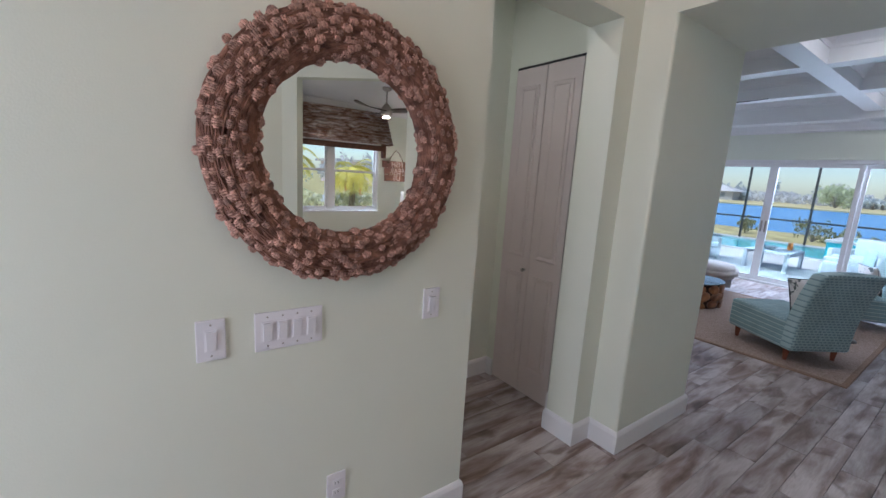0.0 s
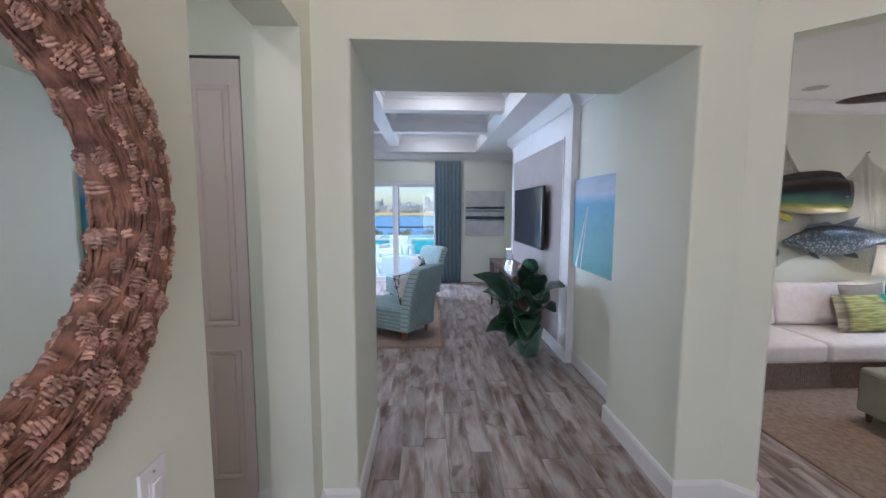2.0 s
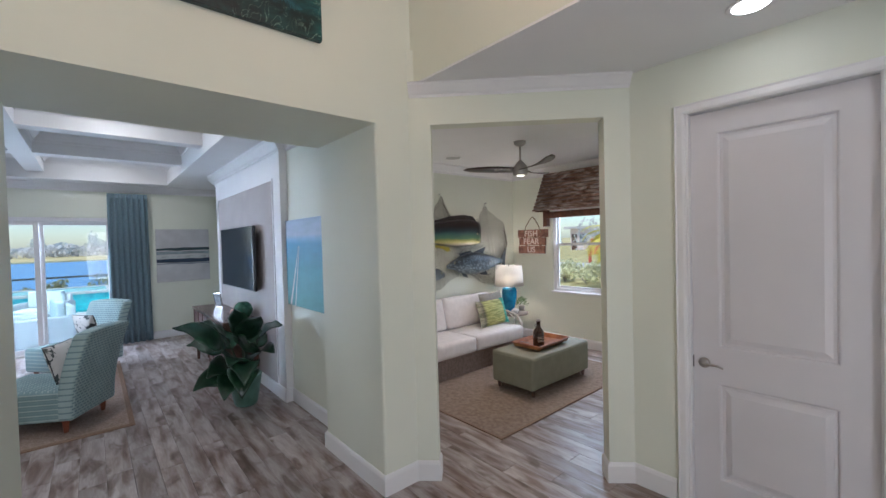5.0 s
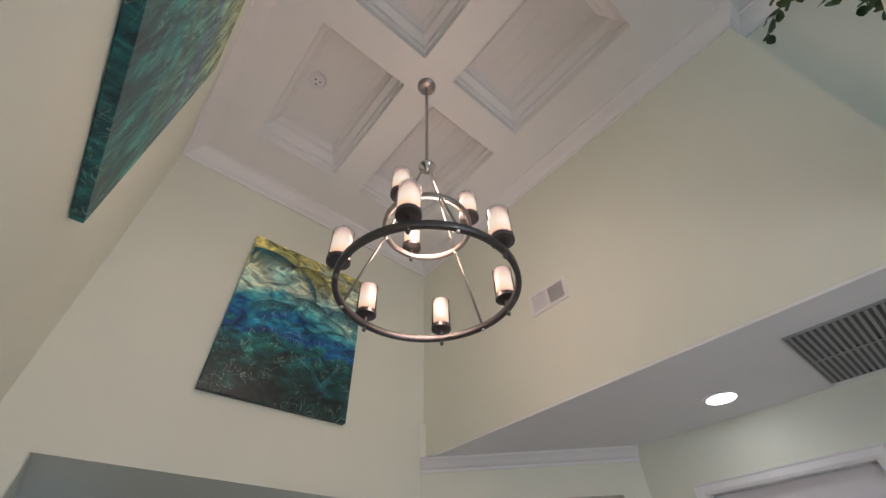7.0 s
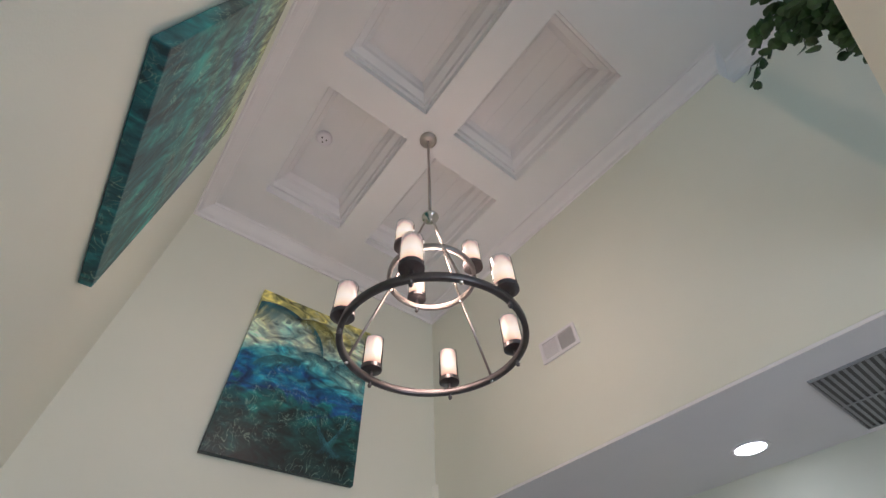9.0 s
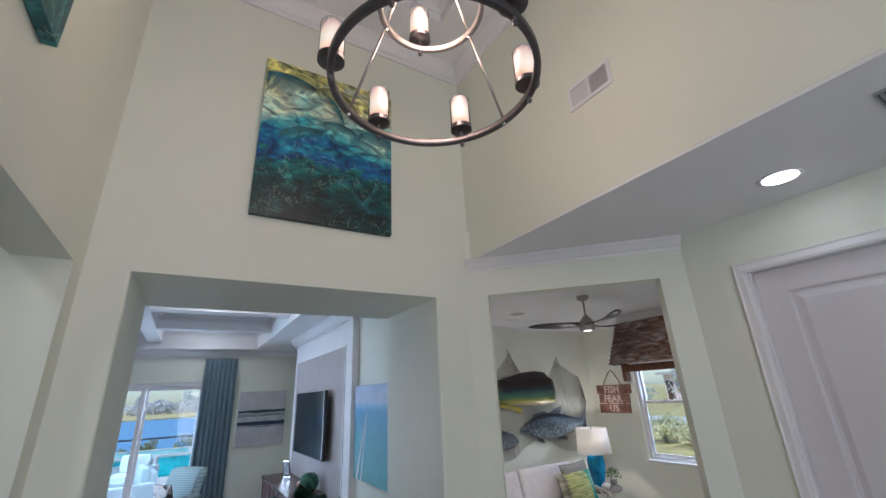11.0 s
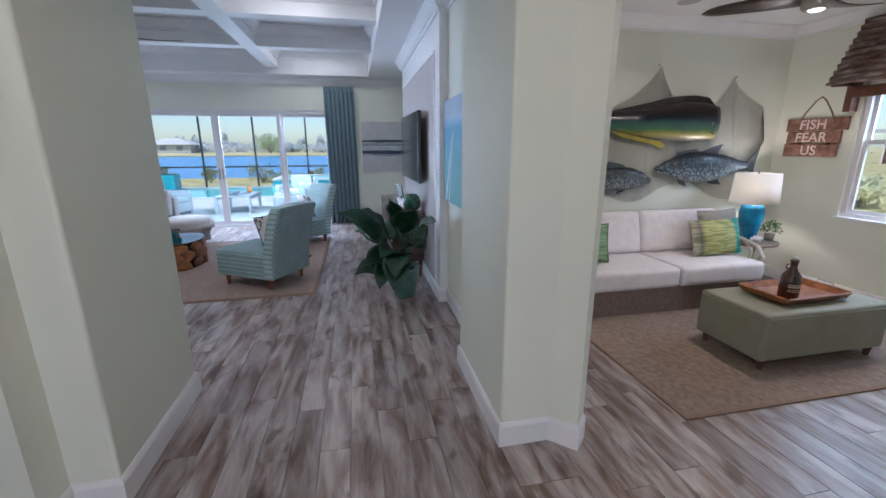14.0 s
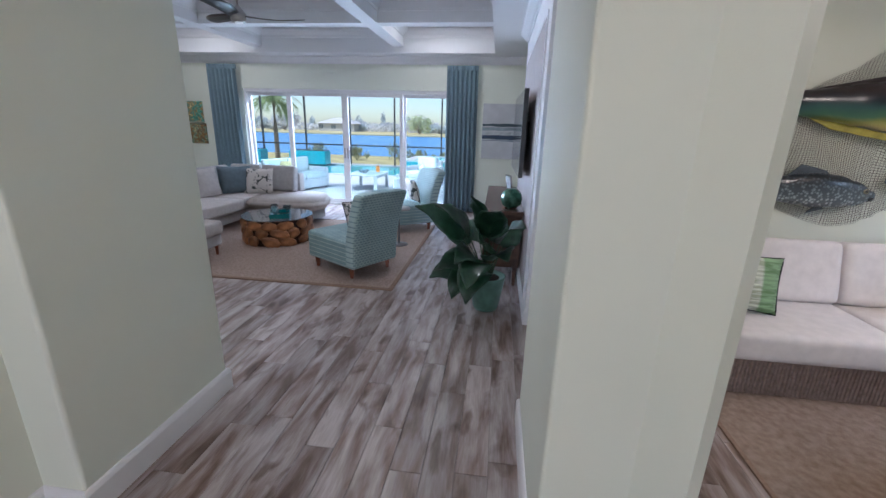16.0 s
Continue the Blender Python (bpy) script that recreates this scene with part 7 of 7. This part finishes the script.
structure("water_pool", boxes((14.8, 18.3, -0.5, 12.0, -0.3, -0.105)), POOL, "turquoise swimming pool", "water")
structure("pool_coping", boxes((14.65, 14.82, -0.5, 12.0, -0.10, -0.05), (18.28, 18.45, -0.5, 12.0, -0.10, -0.05), bevel=0.01), PAVER, "pale pool coping", "trim")
t = thing("raised_spa", pose(0, 0, 0), "raised turquoise tiled spa beside the pool", "spa")
part("wall", boxes((15.8, 18.2, 0.2, 2.95, -0.2, 0.36)), POOLTILE, t, "turquoise tiled wall")
part("coping", sweep(bmesh.new(), [(15.8, 0.2), (18.2, 0.2), (18.2, 2.95), (15.8, 2.95)], [(-0.04, 0.361), (-0.04, 0.42), (0.30, 0.42), (0.30, 0.361)], True), PAVER, t)
part("water", boxes((16.1, 17.9, 0.5, 2.65, 0.3601, 0.40)), POOL, t)
t = thing("screen_enclosure", pose(0, 0, 0), "dark bronze framed pool screen enclosure", "enclosure")
for y in (-2.0, 0.0, 2.05, 4.1, 6.1, 8.15, 10.2, 12.3):
    part("post", boxes((18.86, 18.94, y - 0.03, y + 0.03, -0.09, 2.88)), BRONZE, t)
    part("roof_beam", tube(bmesh.new(), [(18.9, y, 2.88), (16.8, y, 4.2), (9.3, y, 4.3)], 0.035, 4), BRONZE, t)
for z in (0.73, 2.86):
    part("rail", boxes((18.87, 18.93, -3.0, 14.0, z - 0.03, z + 0.03)), BRONZE, t)
part("eave_beam", boxes((9.12, 9.2, -3, 14, 4.24, 4.34)), BRONZE, t)
# unseen slab, added to stop sun entering through the west glazing
structure("porch_roof", boxes((-7.5, -2.1, -5, 5, 4.5, 4.7)), WALL, "unseen slab added to keep sun off the entry", "roof")
structure("wall_lanai", boxes((9.101, 9.22, -3, 14, 3.3, 4.4), (9.101, 9.2, -3, -2.4, -0.1, 3.3), (9.101, 9.2, 6.5, 14, -0.1, 3.3)), WALL, "outer house wall", "wall")


def patio_seat(m, w, label, seats):
    t = thing("patio_sofa" if seats > 1 else "patio_chair", m, label, "patio seat")
    part("base", boxes((-w / 2, w / 2, -0.40, 0.40, 0.05, 0.28), bevel=0.02), PATIOW, t)
    part("back", boxes((-w / 2, w / 2, -0.42, -0.30, 0.28, 0.72), bevel=0.04), PATIOW, t)
    for s in (-1, 1):
        part("arm", boxes((s * w / 2 - 0.06, s * w / 2 + 0.06, -0.40, 0.38, 0.05, 0.55), bevel=0.04), PATIOW, t)
    for k in range(seats):
        a = -w / 2 + 0.07 + (w - 0.14) * k / seats
        b = -w / 2 + 0.07 + (w - 0.14) * (k + 1) / seats
        part("seat_cushion", cushion(bmesh.new(), a + 0.01, b - 0.01, -0.28, 0.40, 0.285, 0.42, 0.04), PATIOC, t, "", True)
        part("back_cushion", cushion(bmesh.new(), a + 0.01, b - 0.01, -0.30, -0.16, 0.42, 0.80, 0.05), PATIOC, t, "", True)
    for x in (-w / 2 + 0.05, w / 2 - 0.05):
        for y in (-0.36, 0.36):
            part("foot", boxes((x - 0.03, x + 0.03, y - 0.03, y + 0.03, 0.0, 0.05)), PATIOW, t)


patio_seat(pose(11.0, 4.75, -0.08, 0, 0, 165), 1.7, "white wicker patio sofa with pale blue cushions", 2)
patio_seat(pose(12.9, 1.75, -0.08, 0, 0, 60), 0.85, "white wicker patio chair facing the table", 1)
patio_seat(pose(10.35, 1.55, -0.08, 0, 0, 10), 0.85, "white wicker patio chair near the sliders", 1)
pillow(pose(10.55, 4.72, 0.52, -14, 0, 165), 0.42, 0.36, 0.13, mat("yellow_cloth", (0.55, 0.48, 0.25), 0.9, scale=9, vary=0.25), "pale yellow pillow on the patio sofa")
t = thing("patio_table", pose(11.75, 3.05, -0.08), "low white patio coffee table", "table")
for k in range(7):
    x = -0.6 + k * 0.172
    part("slat", boxes((x, x + 0.165, -0.42, 0.42, 0.40, 0.43), bevel=0.004), PATIOW, t)
part("apron", boxes((-0.57, 0.57, -0.39, -0.36, 0.33, 0.40), (-0.57, 0.57, 0.36, 0.39, 0.33, 0.40)), PATIOW, t)
for x in (-0.55, 0.55):
    for y in (-0.38, 0.38):
        part("leg", boxes((x - 0.035, x + 0.035, y - 0.035, y + 0.035, 0.0, 0.40)), PATIOW, t)
t = thing("drink_pitcher", pose(12.05, 2.85, 0.35), "orange juice pitcher on the patio table", "pitcher")
part("body", lathe(bmesh.new(), [(0.0, 0.0), (0.05, 0.0), (0.06, 0.06), (0.045, 0.14), (0.05, 0.17), (0.0, 0.165)], 16), mat("orange_drink", (0.65, 0.22, 0.06), 0.2), t, "", True)
t = thing("centrepiece", pose(11.6, 3.1, 0.35), "glass bowl centrepiece on the patio table", "bowl")
part("bowl", lathe(bmesh.new(), [(0.0, 0.0), (0.08, 0.0), (0.15, 0.08), (0.14, 0.085), (0.0, 0.02)], 18), CLEAR, t, "", True)
for x, y, r in ((15.0, 8.3, 200), (14.6, 9.6, 175)):
    t = thing("lounge_chair", pose(x - 1.2, y, -0.08, 0, 0, r), "turquoise poolside lounge chair", "lounge chair", "poolside lounge chairs")
    tq = mat("turquoise_paint", (0.02, 0.40, 0.40), 0.6, scale=5, vary=0.1)
    for k in range(5):
        xx = -0.3 + 0.12 * k
        bm = boxes((xx, xx + 0.105, -0.02, 0.02, 0.0, 0.75))
        bmesh.ops.rotate(bm, verts=bm.verts, cent=(0, 0, 0), matrix=Matrix.Rotation(radians(22), 3, "X"))
        bmesh.ops.translate(bm, verts=bm.verts, vec=(0, -0.2, 0.3))
        part("back_slat", bm, tq, t)
    part("seat", boxes((-0.3, 0.3, -0.22, 0.42, 0.28, 0.32), bevel=0.006), tq, t)
    for s in (-1, 1):
        part("arm", boxes((s * 0.36 - 0.06, s * 0.36 + 0.06, -0.3, 0.45, 0.52, 0.55)), tq, t)
        part("leg", boxes((s * 0.33 - 0.03, s * 0.33 + 0.03, 0.36, 0.42, 0.0, 0.52)), tq, t)
        part("rear_leg", boxes((s * 0.33 - 0.03, s * 0.33 + 0.03, -0.3, -0.24, 0.0, 0.52)), tq, t)
for y, w in ((9.4, 0.9), (6.4, 0.8)):
    t = thing("pool_planter", pose(18.0, y + 1.2, -0.05), "turquoise tiled planter box by the pool", "planter")
    part("box", boxes((-0.3, 0.3, -w, w, 0.0, 0.55), bevel=0.02), POOLTILE, t)
    part("soil", boxes((-0.25, 0.25, -w + 0.05, w - 0.05, 0.5501, 0.57)), MATS["soil"], t)


def clump(name, m, size, count, leaf, material, label, category, seed, trunk=None, kind=""):
    """A tree or bush: many leaf tufts scattered in an uneven mass over its stems."""
    t = thing(name, m, label, category)
    rng = random.Random(seed)
    lobes = [(Vector((rng.uniform(-0.6, 0.6), rng.uniform(-0.6, 0.6), rng.uniform(0.3, 0.85))), rng.uniform(0.22, 0.45)) for _ in range(9)]
    bm = bmesh.new()
    for i in range(count):
        c, r = lobes[rng.randrange(9)]
        d = Vector((rng.gauss(0, 1), rng.gauss(0, 1), rng.gauss(0, 0.8))).normalized() * r * rng.uniform(0.5, 1.05)
        p = c + d
        p = Vector((p.x * size[0], p.y * size[1], max(0.05, p.z) * size[2]))
        q = Euler((rng.uniform(-1.5, 1.5), rng.uniform(-1.5, 1.5), rng.uniform(0, 6.28))).to_matrix()
        s = leaf * rng.uniform(0.6, 1.4)
        bm.faces.new([bm.verts.new(p + q @ Vector(v) * s) for v in ((-1, -0.3, 0), (0, -0.55, 0.15), (1, 0, 0), (0, 0.55, 0.15))])
    part("crown", bm, material, t)
    bm = bmesh.new()
    base = Vector((0, 0, 0))
    for c, r in lobes:
        e = Vector((c.x * size[0], c.y * size[1], c.z * size[2]))
        mid = Vector((e.x * 0.3, e.y * 0.3, e.z * 0.5))
        tube(bm, [base, mid, e], size[2] * 0.03, 5, r_end=size[2] * 0.008)
    part("trunk", bm, mat("bark", (0.30, 0.26, 0.23), 0.9, scale=9, vary=0.3), t)
    return t


BUSH = let_through(mat("bush_leaf", (0.30, 0.30, 0.15), 0.7, scale=3, vary=0.35))
# distant haze is put into these two pale leaf colours
HAZE_LEAF = let_through(mat("hazed_tree_leaf", (0.60, 0.64, 0.65), 0.8, scale=0.4, vary=0.2))
HAZE_LEAF2 = let_through(mat("hazed_scrub_leaf", (0.64, 0.63, 0.63), 0.8, scale=0.4, vary=0.18))
for i, (x, y, s) in enumerate(((21.2, 4.4, 0.75), (20.6, 2.2, 0.6), (21.0, 0.4, 0.7), (21.6, 6.8, 0.6), (22.0, -1.2, 0.6), (21.5, 9.0, 0.7), (20.8, 3.2, 0.5))):
    clump("shrub", pose(x, y, -0.12, 0, 0, i * 50), (s, s * 1.2, s * 1.1), 420, 0.06, BUSH, "olive green shrub on the lake bank", "shrub", 30 + i)
rng = random.Random(77)
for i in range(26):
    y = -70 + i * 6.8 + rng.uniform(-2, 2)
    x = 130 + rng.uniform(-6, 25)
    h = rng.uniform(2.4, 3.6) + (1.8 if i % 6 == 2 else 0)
    clump("tree", pose(x, y, -0.1, 0, 0, i * 40), (4.5, 6.5, h), 460, 0.5, HAZE_LEAF if i % 2 else HAZE_LEAF2, "far shore tree with leaves in pale haze colour", "tree", 100 + i)
# this crown's green is paled for haze as well
clump("tree", pose(118, 22, -0.1), (3.4, 4.2, 4.4), 700, 0.36, let_through(mat("hazed_lime_leaf", (0.58, 0.62, 0.42), 0.8, scale=0.5, vary=0.2)), "round green tree across the lake, paled by haze", "tree", 150)
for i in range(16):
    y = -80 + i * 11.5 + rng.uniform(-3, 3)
    clump("pine_tree", pose(165 + rng.uniform(0, 20), y, -0.1), (2.2, 2.4, rng.uniform(5.0, 7.5)), 240, 0.45, HAZE_LEAF, "tall thin skyline pine in pale haze colour", "tree", 200 + i)
# far scrub belt, its leaves in the haze-pale colour
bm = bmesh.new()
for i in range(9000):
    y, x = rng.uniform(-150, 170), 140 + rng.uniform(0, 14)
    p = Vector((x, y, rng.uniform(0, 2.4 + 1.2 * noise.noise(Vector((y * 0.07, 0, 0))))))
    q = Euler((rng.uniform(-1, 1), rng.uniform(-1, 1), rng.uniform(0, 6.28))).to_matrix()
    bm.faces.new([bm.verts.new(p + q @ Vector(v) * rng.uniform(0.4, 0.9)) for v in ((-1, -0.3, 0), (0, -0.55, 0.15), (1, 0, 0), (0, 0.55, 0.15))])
tagged(link("scrub_belt", bm, HAZE_LEAF2), "far shore scrub in pale haze colour", "scrub", kind="stuff")
for i, (y, w) in enumerate(((52, 12),)):
    t = thing("house", pose(136, y, -0.1), "low pale house across the lake", "house", "far houses")
    part("wall", boxes((-4, 4, -w / 2, w / 2, 0, 2.4)), mat("far_stucco", (0.46, 0.44, 0.42), 0.9, scale=0.5, vary=0.05), t)
    bm = bmesh.new()
    lo = [bm.verts.new(p) for p in ((-4.6, -w / 2 - 0.6, 2.4), (4.6, -w / 2 - 0.6, 2.4), (4.6, w / 2 + 0.6, 2.4), (-4.6, w / 2 + 0.6, 2.4))]
    hi = [bm.verts.new(p) for p in ((0, -w / 2 + 4, 4.2), (0, w / 2 - 4, 4.2))]
    bm.faces.new(lo[::-1])
    bm.faces.new((lo[0], lo[1], hi[0]))
    bm.faces.new((lo[1], lo[2], hi[1], hi[0]))
    bm.faces.new((lo[2], lo[3], hi[1]))
    bm.faces.new((lo[3], lo[0], hi[0], hi[1]))
    part("roof", bm, mat("far_roof", (0.50, 0.47, 0.46), 0.9, scale=0.6, vary=0.1), t)
    for k in range(3):
        part("window", boxes((-4.05, -4.0, -w / 2 + 2 + k * 4.2, -w / 2 + 3.6 + k * 4.2, 0.8, 2.0)), mat("far_window", (0.2, 0.22, 0.24), 0.2), t)


def palm(m, height, fronds, length, material, label, seed):
    t = thing("palm_tree", m, label, "palm tree")
    rng = random.Random(seed)
    part("trunk", tube(bmesh.new(), [(0, 0, 0), (0.03, 0.02, height * 0.5), (0.0, 0.0, height)], 0.13, 10, r_end=0.09), mat("palm_bark", (0.22, 0.17, 0.12), 0.9, scale=7, vary=0.3, bump=0.8, bump_scale=20), t)
    for k in range(fronds):
        az, el = 2.399 * k, rng.uniform(-0.3, 1.2)
        d = Vector((math.cos(az), math.sin(az), 0))
        p = Vector((0, 0, height))
        side = Vector((-d.y, d.x, 0))
        bm = bmesh.new()
        n = 18
        line = [p.copy()]
        for i in range(n):
            fwd = d * math.cos(el) + Vector((0, 0, math.sin(el)))
            p = p + fwd * length / n
            el -= 0.10
            line.append(p.copy())
            ln = length * 0.34 * math.sin(math.pi * (0.15 + 0.8 * i / n))
            for s in (-1, 1):
                tip = p + side * s * ln * 0.85 + fwd * ln * 0.5 - Vector((0, 0, ln * rng.uniform(0.15, 0.5)))
                bm.faces.new([bm.verts.new(v) for v in (p, p + fwd * length * 0.025 + side * s * ln * 0.3, tip)])
        tube(bm, line, 0.012, 4, r_end=0.004)
        part("frond", bm, material, t)
    return t


# frond colour is lifted to bright yellow, as with sun through it
YGREEN = let_through(mat("sunlit_frond", (0.72, 0.64, 0.16), 0.6, scale=4, vary=0.25))
palm(pose(21.0, 10.75, -0.12), 2.75, 18, 1.5, let_through(mat("palm_frond", (0.26, 0.32, 0.14), 0.6, scale=4, vary=0.3)), "tall palm beyond the pool screen", 4)
# slab out of view, sized so its shadow covers the near deck
structure("lanai_roof", boxes((9.11, 11.2, -2.5, 6.5, 2.95, 3.15)), CEIL, "unseen white slab added to shade the near deck", "roof")
# yard outside the den window
palm(pose(6.25, -12.2, -0.12), 1.75, 22, 1.25, YGREEN, "sunlit yellow green palm outside the den window", 9)
palm(pose(3.2, -11.0, -0.12), 2.0, 18, 1.5, YGREEN, "palm in sunlit yellow beyond the den window", 10)
structure("pavement_path", boxes((-20, 60, -24.0, -18.5, -0.3, -0.10)), PAVER, "pale path across the yard", "pavement")
for x, y, r in ((13.6, -24.5, 20), (12.0, -25.6, -15)):
    t = thing("garden_chair", pose(x, y, -0.10, 0, 0, r), "tall red wooden garden chair on the path", "chair", "red garden chairs")
    red = mat("red_chair_paint", (0.55, 0.06, 0.04), 0.5, scale=6, vary=0.1)
    for k in range(5):
        part("back_slat", boxes((-0.4 + k * 0.165, -0.26 + k * 0.165, -0.3, -0.25, 0.6, 1.6)), red, t)
    part("seat", boxes((-0.42, 0.42, -0.3, 0.4, 0.58, 0.63)), red, t)
    for sx in (-0.4, 0.4):
        for sy in (-0.28, 0.36):
            part("leg", boxes((sx - 0.04, sx + 0.04, sy - 0.04, sy + 0.04, 0, 0.95)), red, t)
        part("arm", boxes((sx - 0.07, sx + 0.07, -0.3, 0.42, 0.95, 0.99)), red, t)
HEDGE = let_through(mat("hedge_leaf", (0.70, 0.68, 0.44), 0.8, scale=2, vary=0.25))
for i in range(9):
    clump("hedge_bush", pose(3.2 + i * 1.15, -12.6 - 0.4 * (i % 3), -0.12, 0, 0, i * 33), (1.0, 0.9, 0.8), 340, 0.09, HEDGE, "pale green ornamental grass clump", "shrub", 60 + i)
# garden trees take the same haze-pale leaf colours
for i in range(9):
    clump("tree", pose(-6 + i * 5.0, -33 - 3 * (i % 2), -0.1, 0, 0, i * 70), (3.0, 2.4, 2.2 + 0.5 * (i % 3)), 700, 0.16, HAZE_LEAF2 if i % 3 else HAZE_LEAF, "garden tree beyond the path", "tree", 300 + i)
t = thing("house", pose(25, -52, -0.1), "neighbouring house with pink stucco wall", "house")
part("wall", boxes((-5, 5, -4, 4, 0, 2.8)), mat("pink_stucco", (0.74, 0.60, 0.58), 0.9, scale=0.8, vary=0.06), t)
part("roof", prism(bmesh.new(), [(-5.6, -4.6), (5.6, -4.6), (5.6, 4.6), (-5.6, 4.6)], 2.8, 3.1), MATS["far_roof"], t)
for k in range(3):
    part("window", boxes((-3.6 + k * 3, -2.4 + k * 3, 4.0, 4.05, 0.9, 2.1)), MATS["far_window"], t)
part("door", boxes((4.0, 4.8, 4.0, 4.05, 0.0, 2.1)), WALNUT, t)

# ---- floor planks ----


def floor_planks():
    floor = bpy.data.objects["floor"]
    W, L, gap, th = 0.152, 0.915, 0.002, 0.008
    bands = ((-4.70, -2.40, ((1.2, 4.4),)), (-2.40, -1.95, ((1.2, 4.4), (7.4, 8.95))), (-1.95, -0.90, ((-1.95, 4.4), (7.4, 8.95))), (-0.90, 2.28, ((-1.95, 8.95),)), (2.28, 6.40, ((3.02, 8.95),)))
    rng = random.Random(17)
    todo, y = [], -4.70
    while y < 6.4:
        mid = y + W / 2
        for a, b, spans in bands:
            if a <= mid < b:
                for x0, x1 in spans:
                    x = x0 - L * rng.random()
                    while x < x1:
                        lo, hi = max(x, x0), min(x + L, x1)
                        if hi - lo > 0.04:
                            todo.append((lo, hi, y))
                        x += L
        y += W
    todo.sort(key=lambda p: ((p[0] + p[1]) / 2 - 2.3) ** 2 * 0.6 + (p[2] + 0.2) ** 2)

    def slab(bm, x0, x1, y0, z):
        v = [(x0, y0), (x1, y0), (x1, y0 + W - gap), (x0, y0 + W - gap)]
        c = 0.0012
        q = [(x0 + c, y0 + c), (x1 - c, y0 + c), (x1 - c, y0 + W - gap - c), (x0 + c, y0 + W - gap - c)]
        lo = [bm.verts.new((a, b, z - th)) for a, b in v]
        md = [bm.verts.new((a, b, z - c)) for a, b in v]
        hi = [bm.verts.new((a, b, z)) for a, b in q]
        bm.faces.new(hi)
        for i in range(4):
            k = (i + 1) % 4
            bm.faces.new((lo[i], lo[k], md[k], md[i]))
            bm.faces.new((md[i], md[k], hi[k], hi[i]))
    whole = None
    for lo, hi, y0 in todo[:300]:
        full = abs(hi - lo - L) < 1e-6
        if full and whole:
            me = whole
        else:
            bm = bmesh.new()
            slab(bm, 0, hi - lo - gap, 0, 0)
            me = bpy.data.meshes.new("plank")
            bm.to_mesh(me)
            bm.free()
            me.materials.append(PLANK)
            if full:
                whole = me
        ob = new("plank", me)
        ob.parent = floor
        ob.location = (lo, y0, rng.uniform(-0.0006, 0.0))
    bm = bmesh.new()
    for lo, hi, y0 in todo[300:]:
        slab(bm, lo, hi - gap, y0, rng.uniform(-0.0006, 0.0))
    ob = link("plank_field", bm, PLANK)
    ob.parent = floor
    tagged(ob, kind="stuff")


floor_planks()
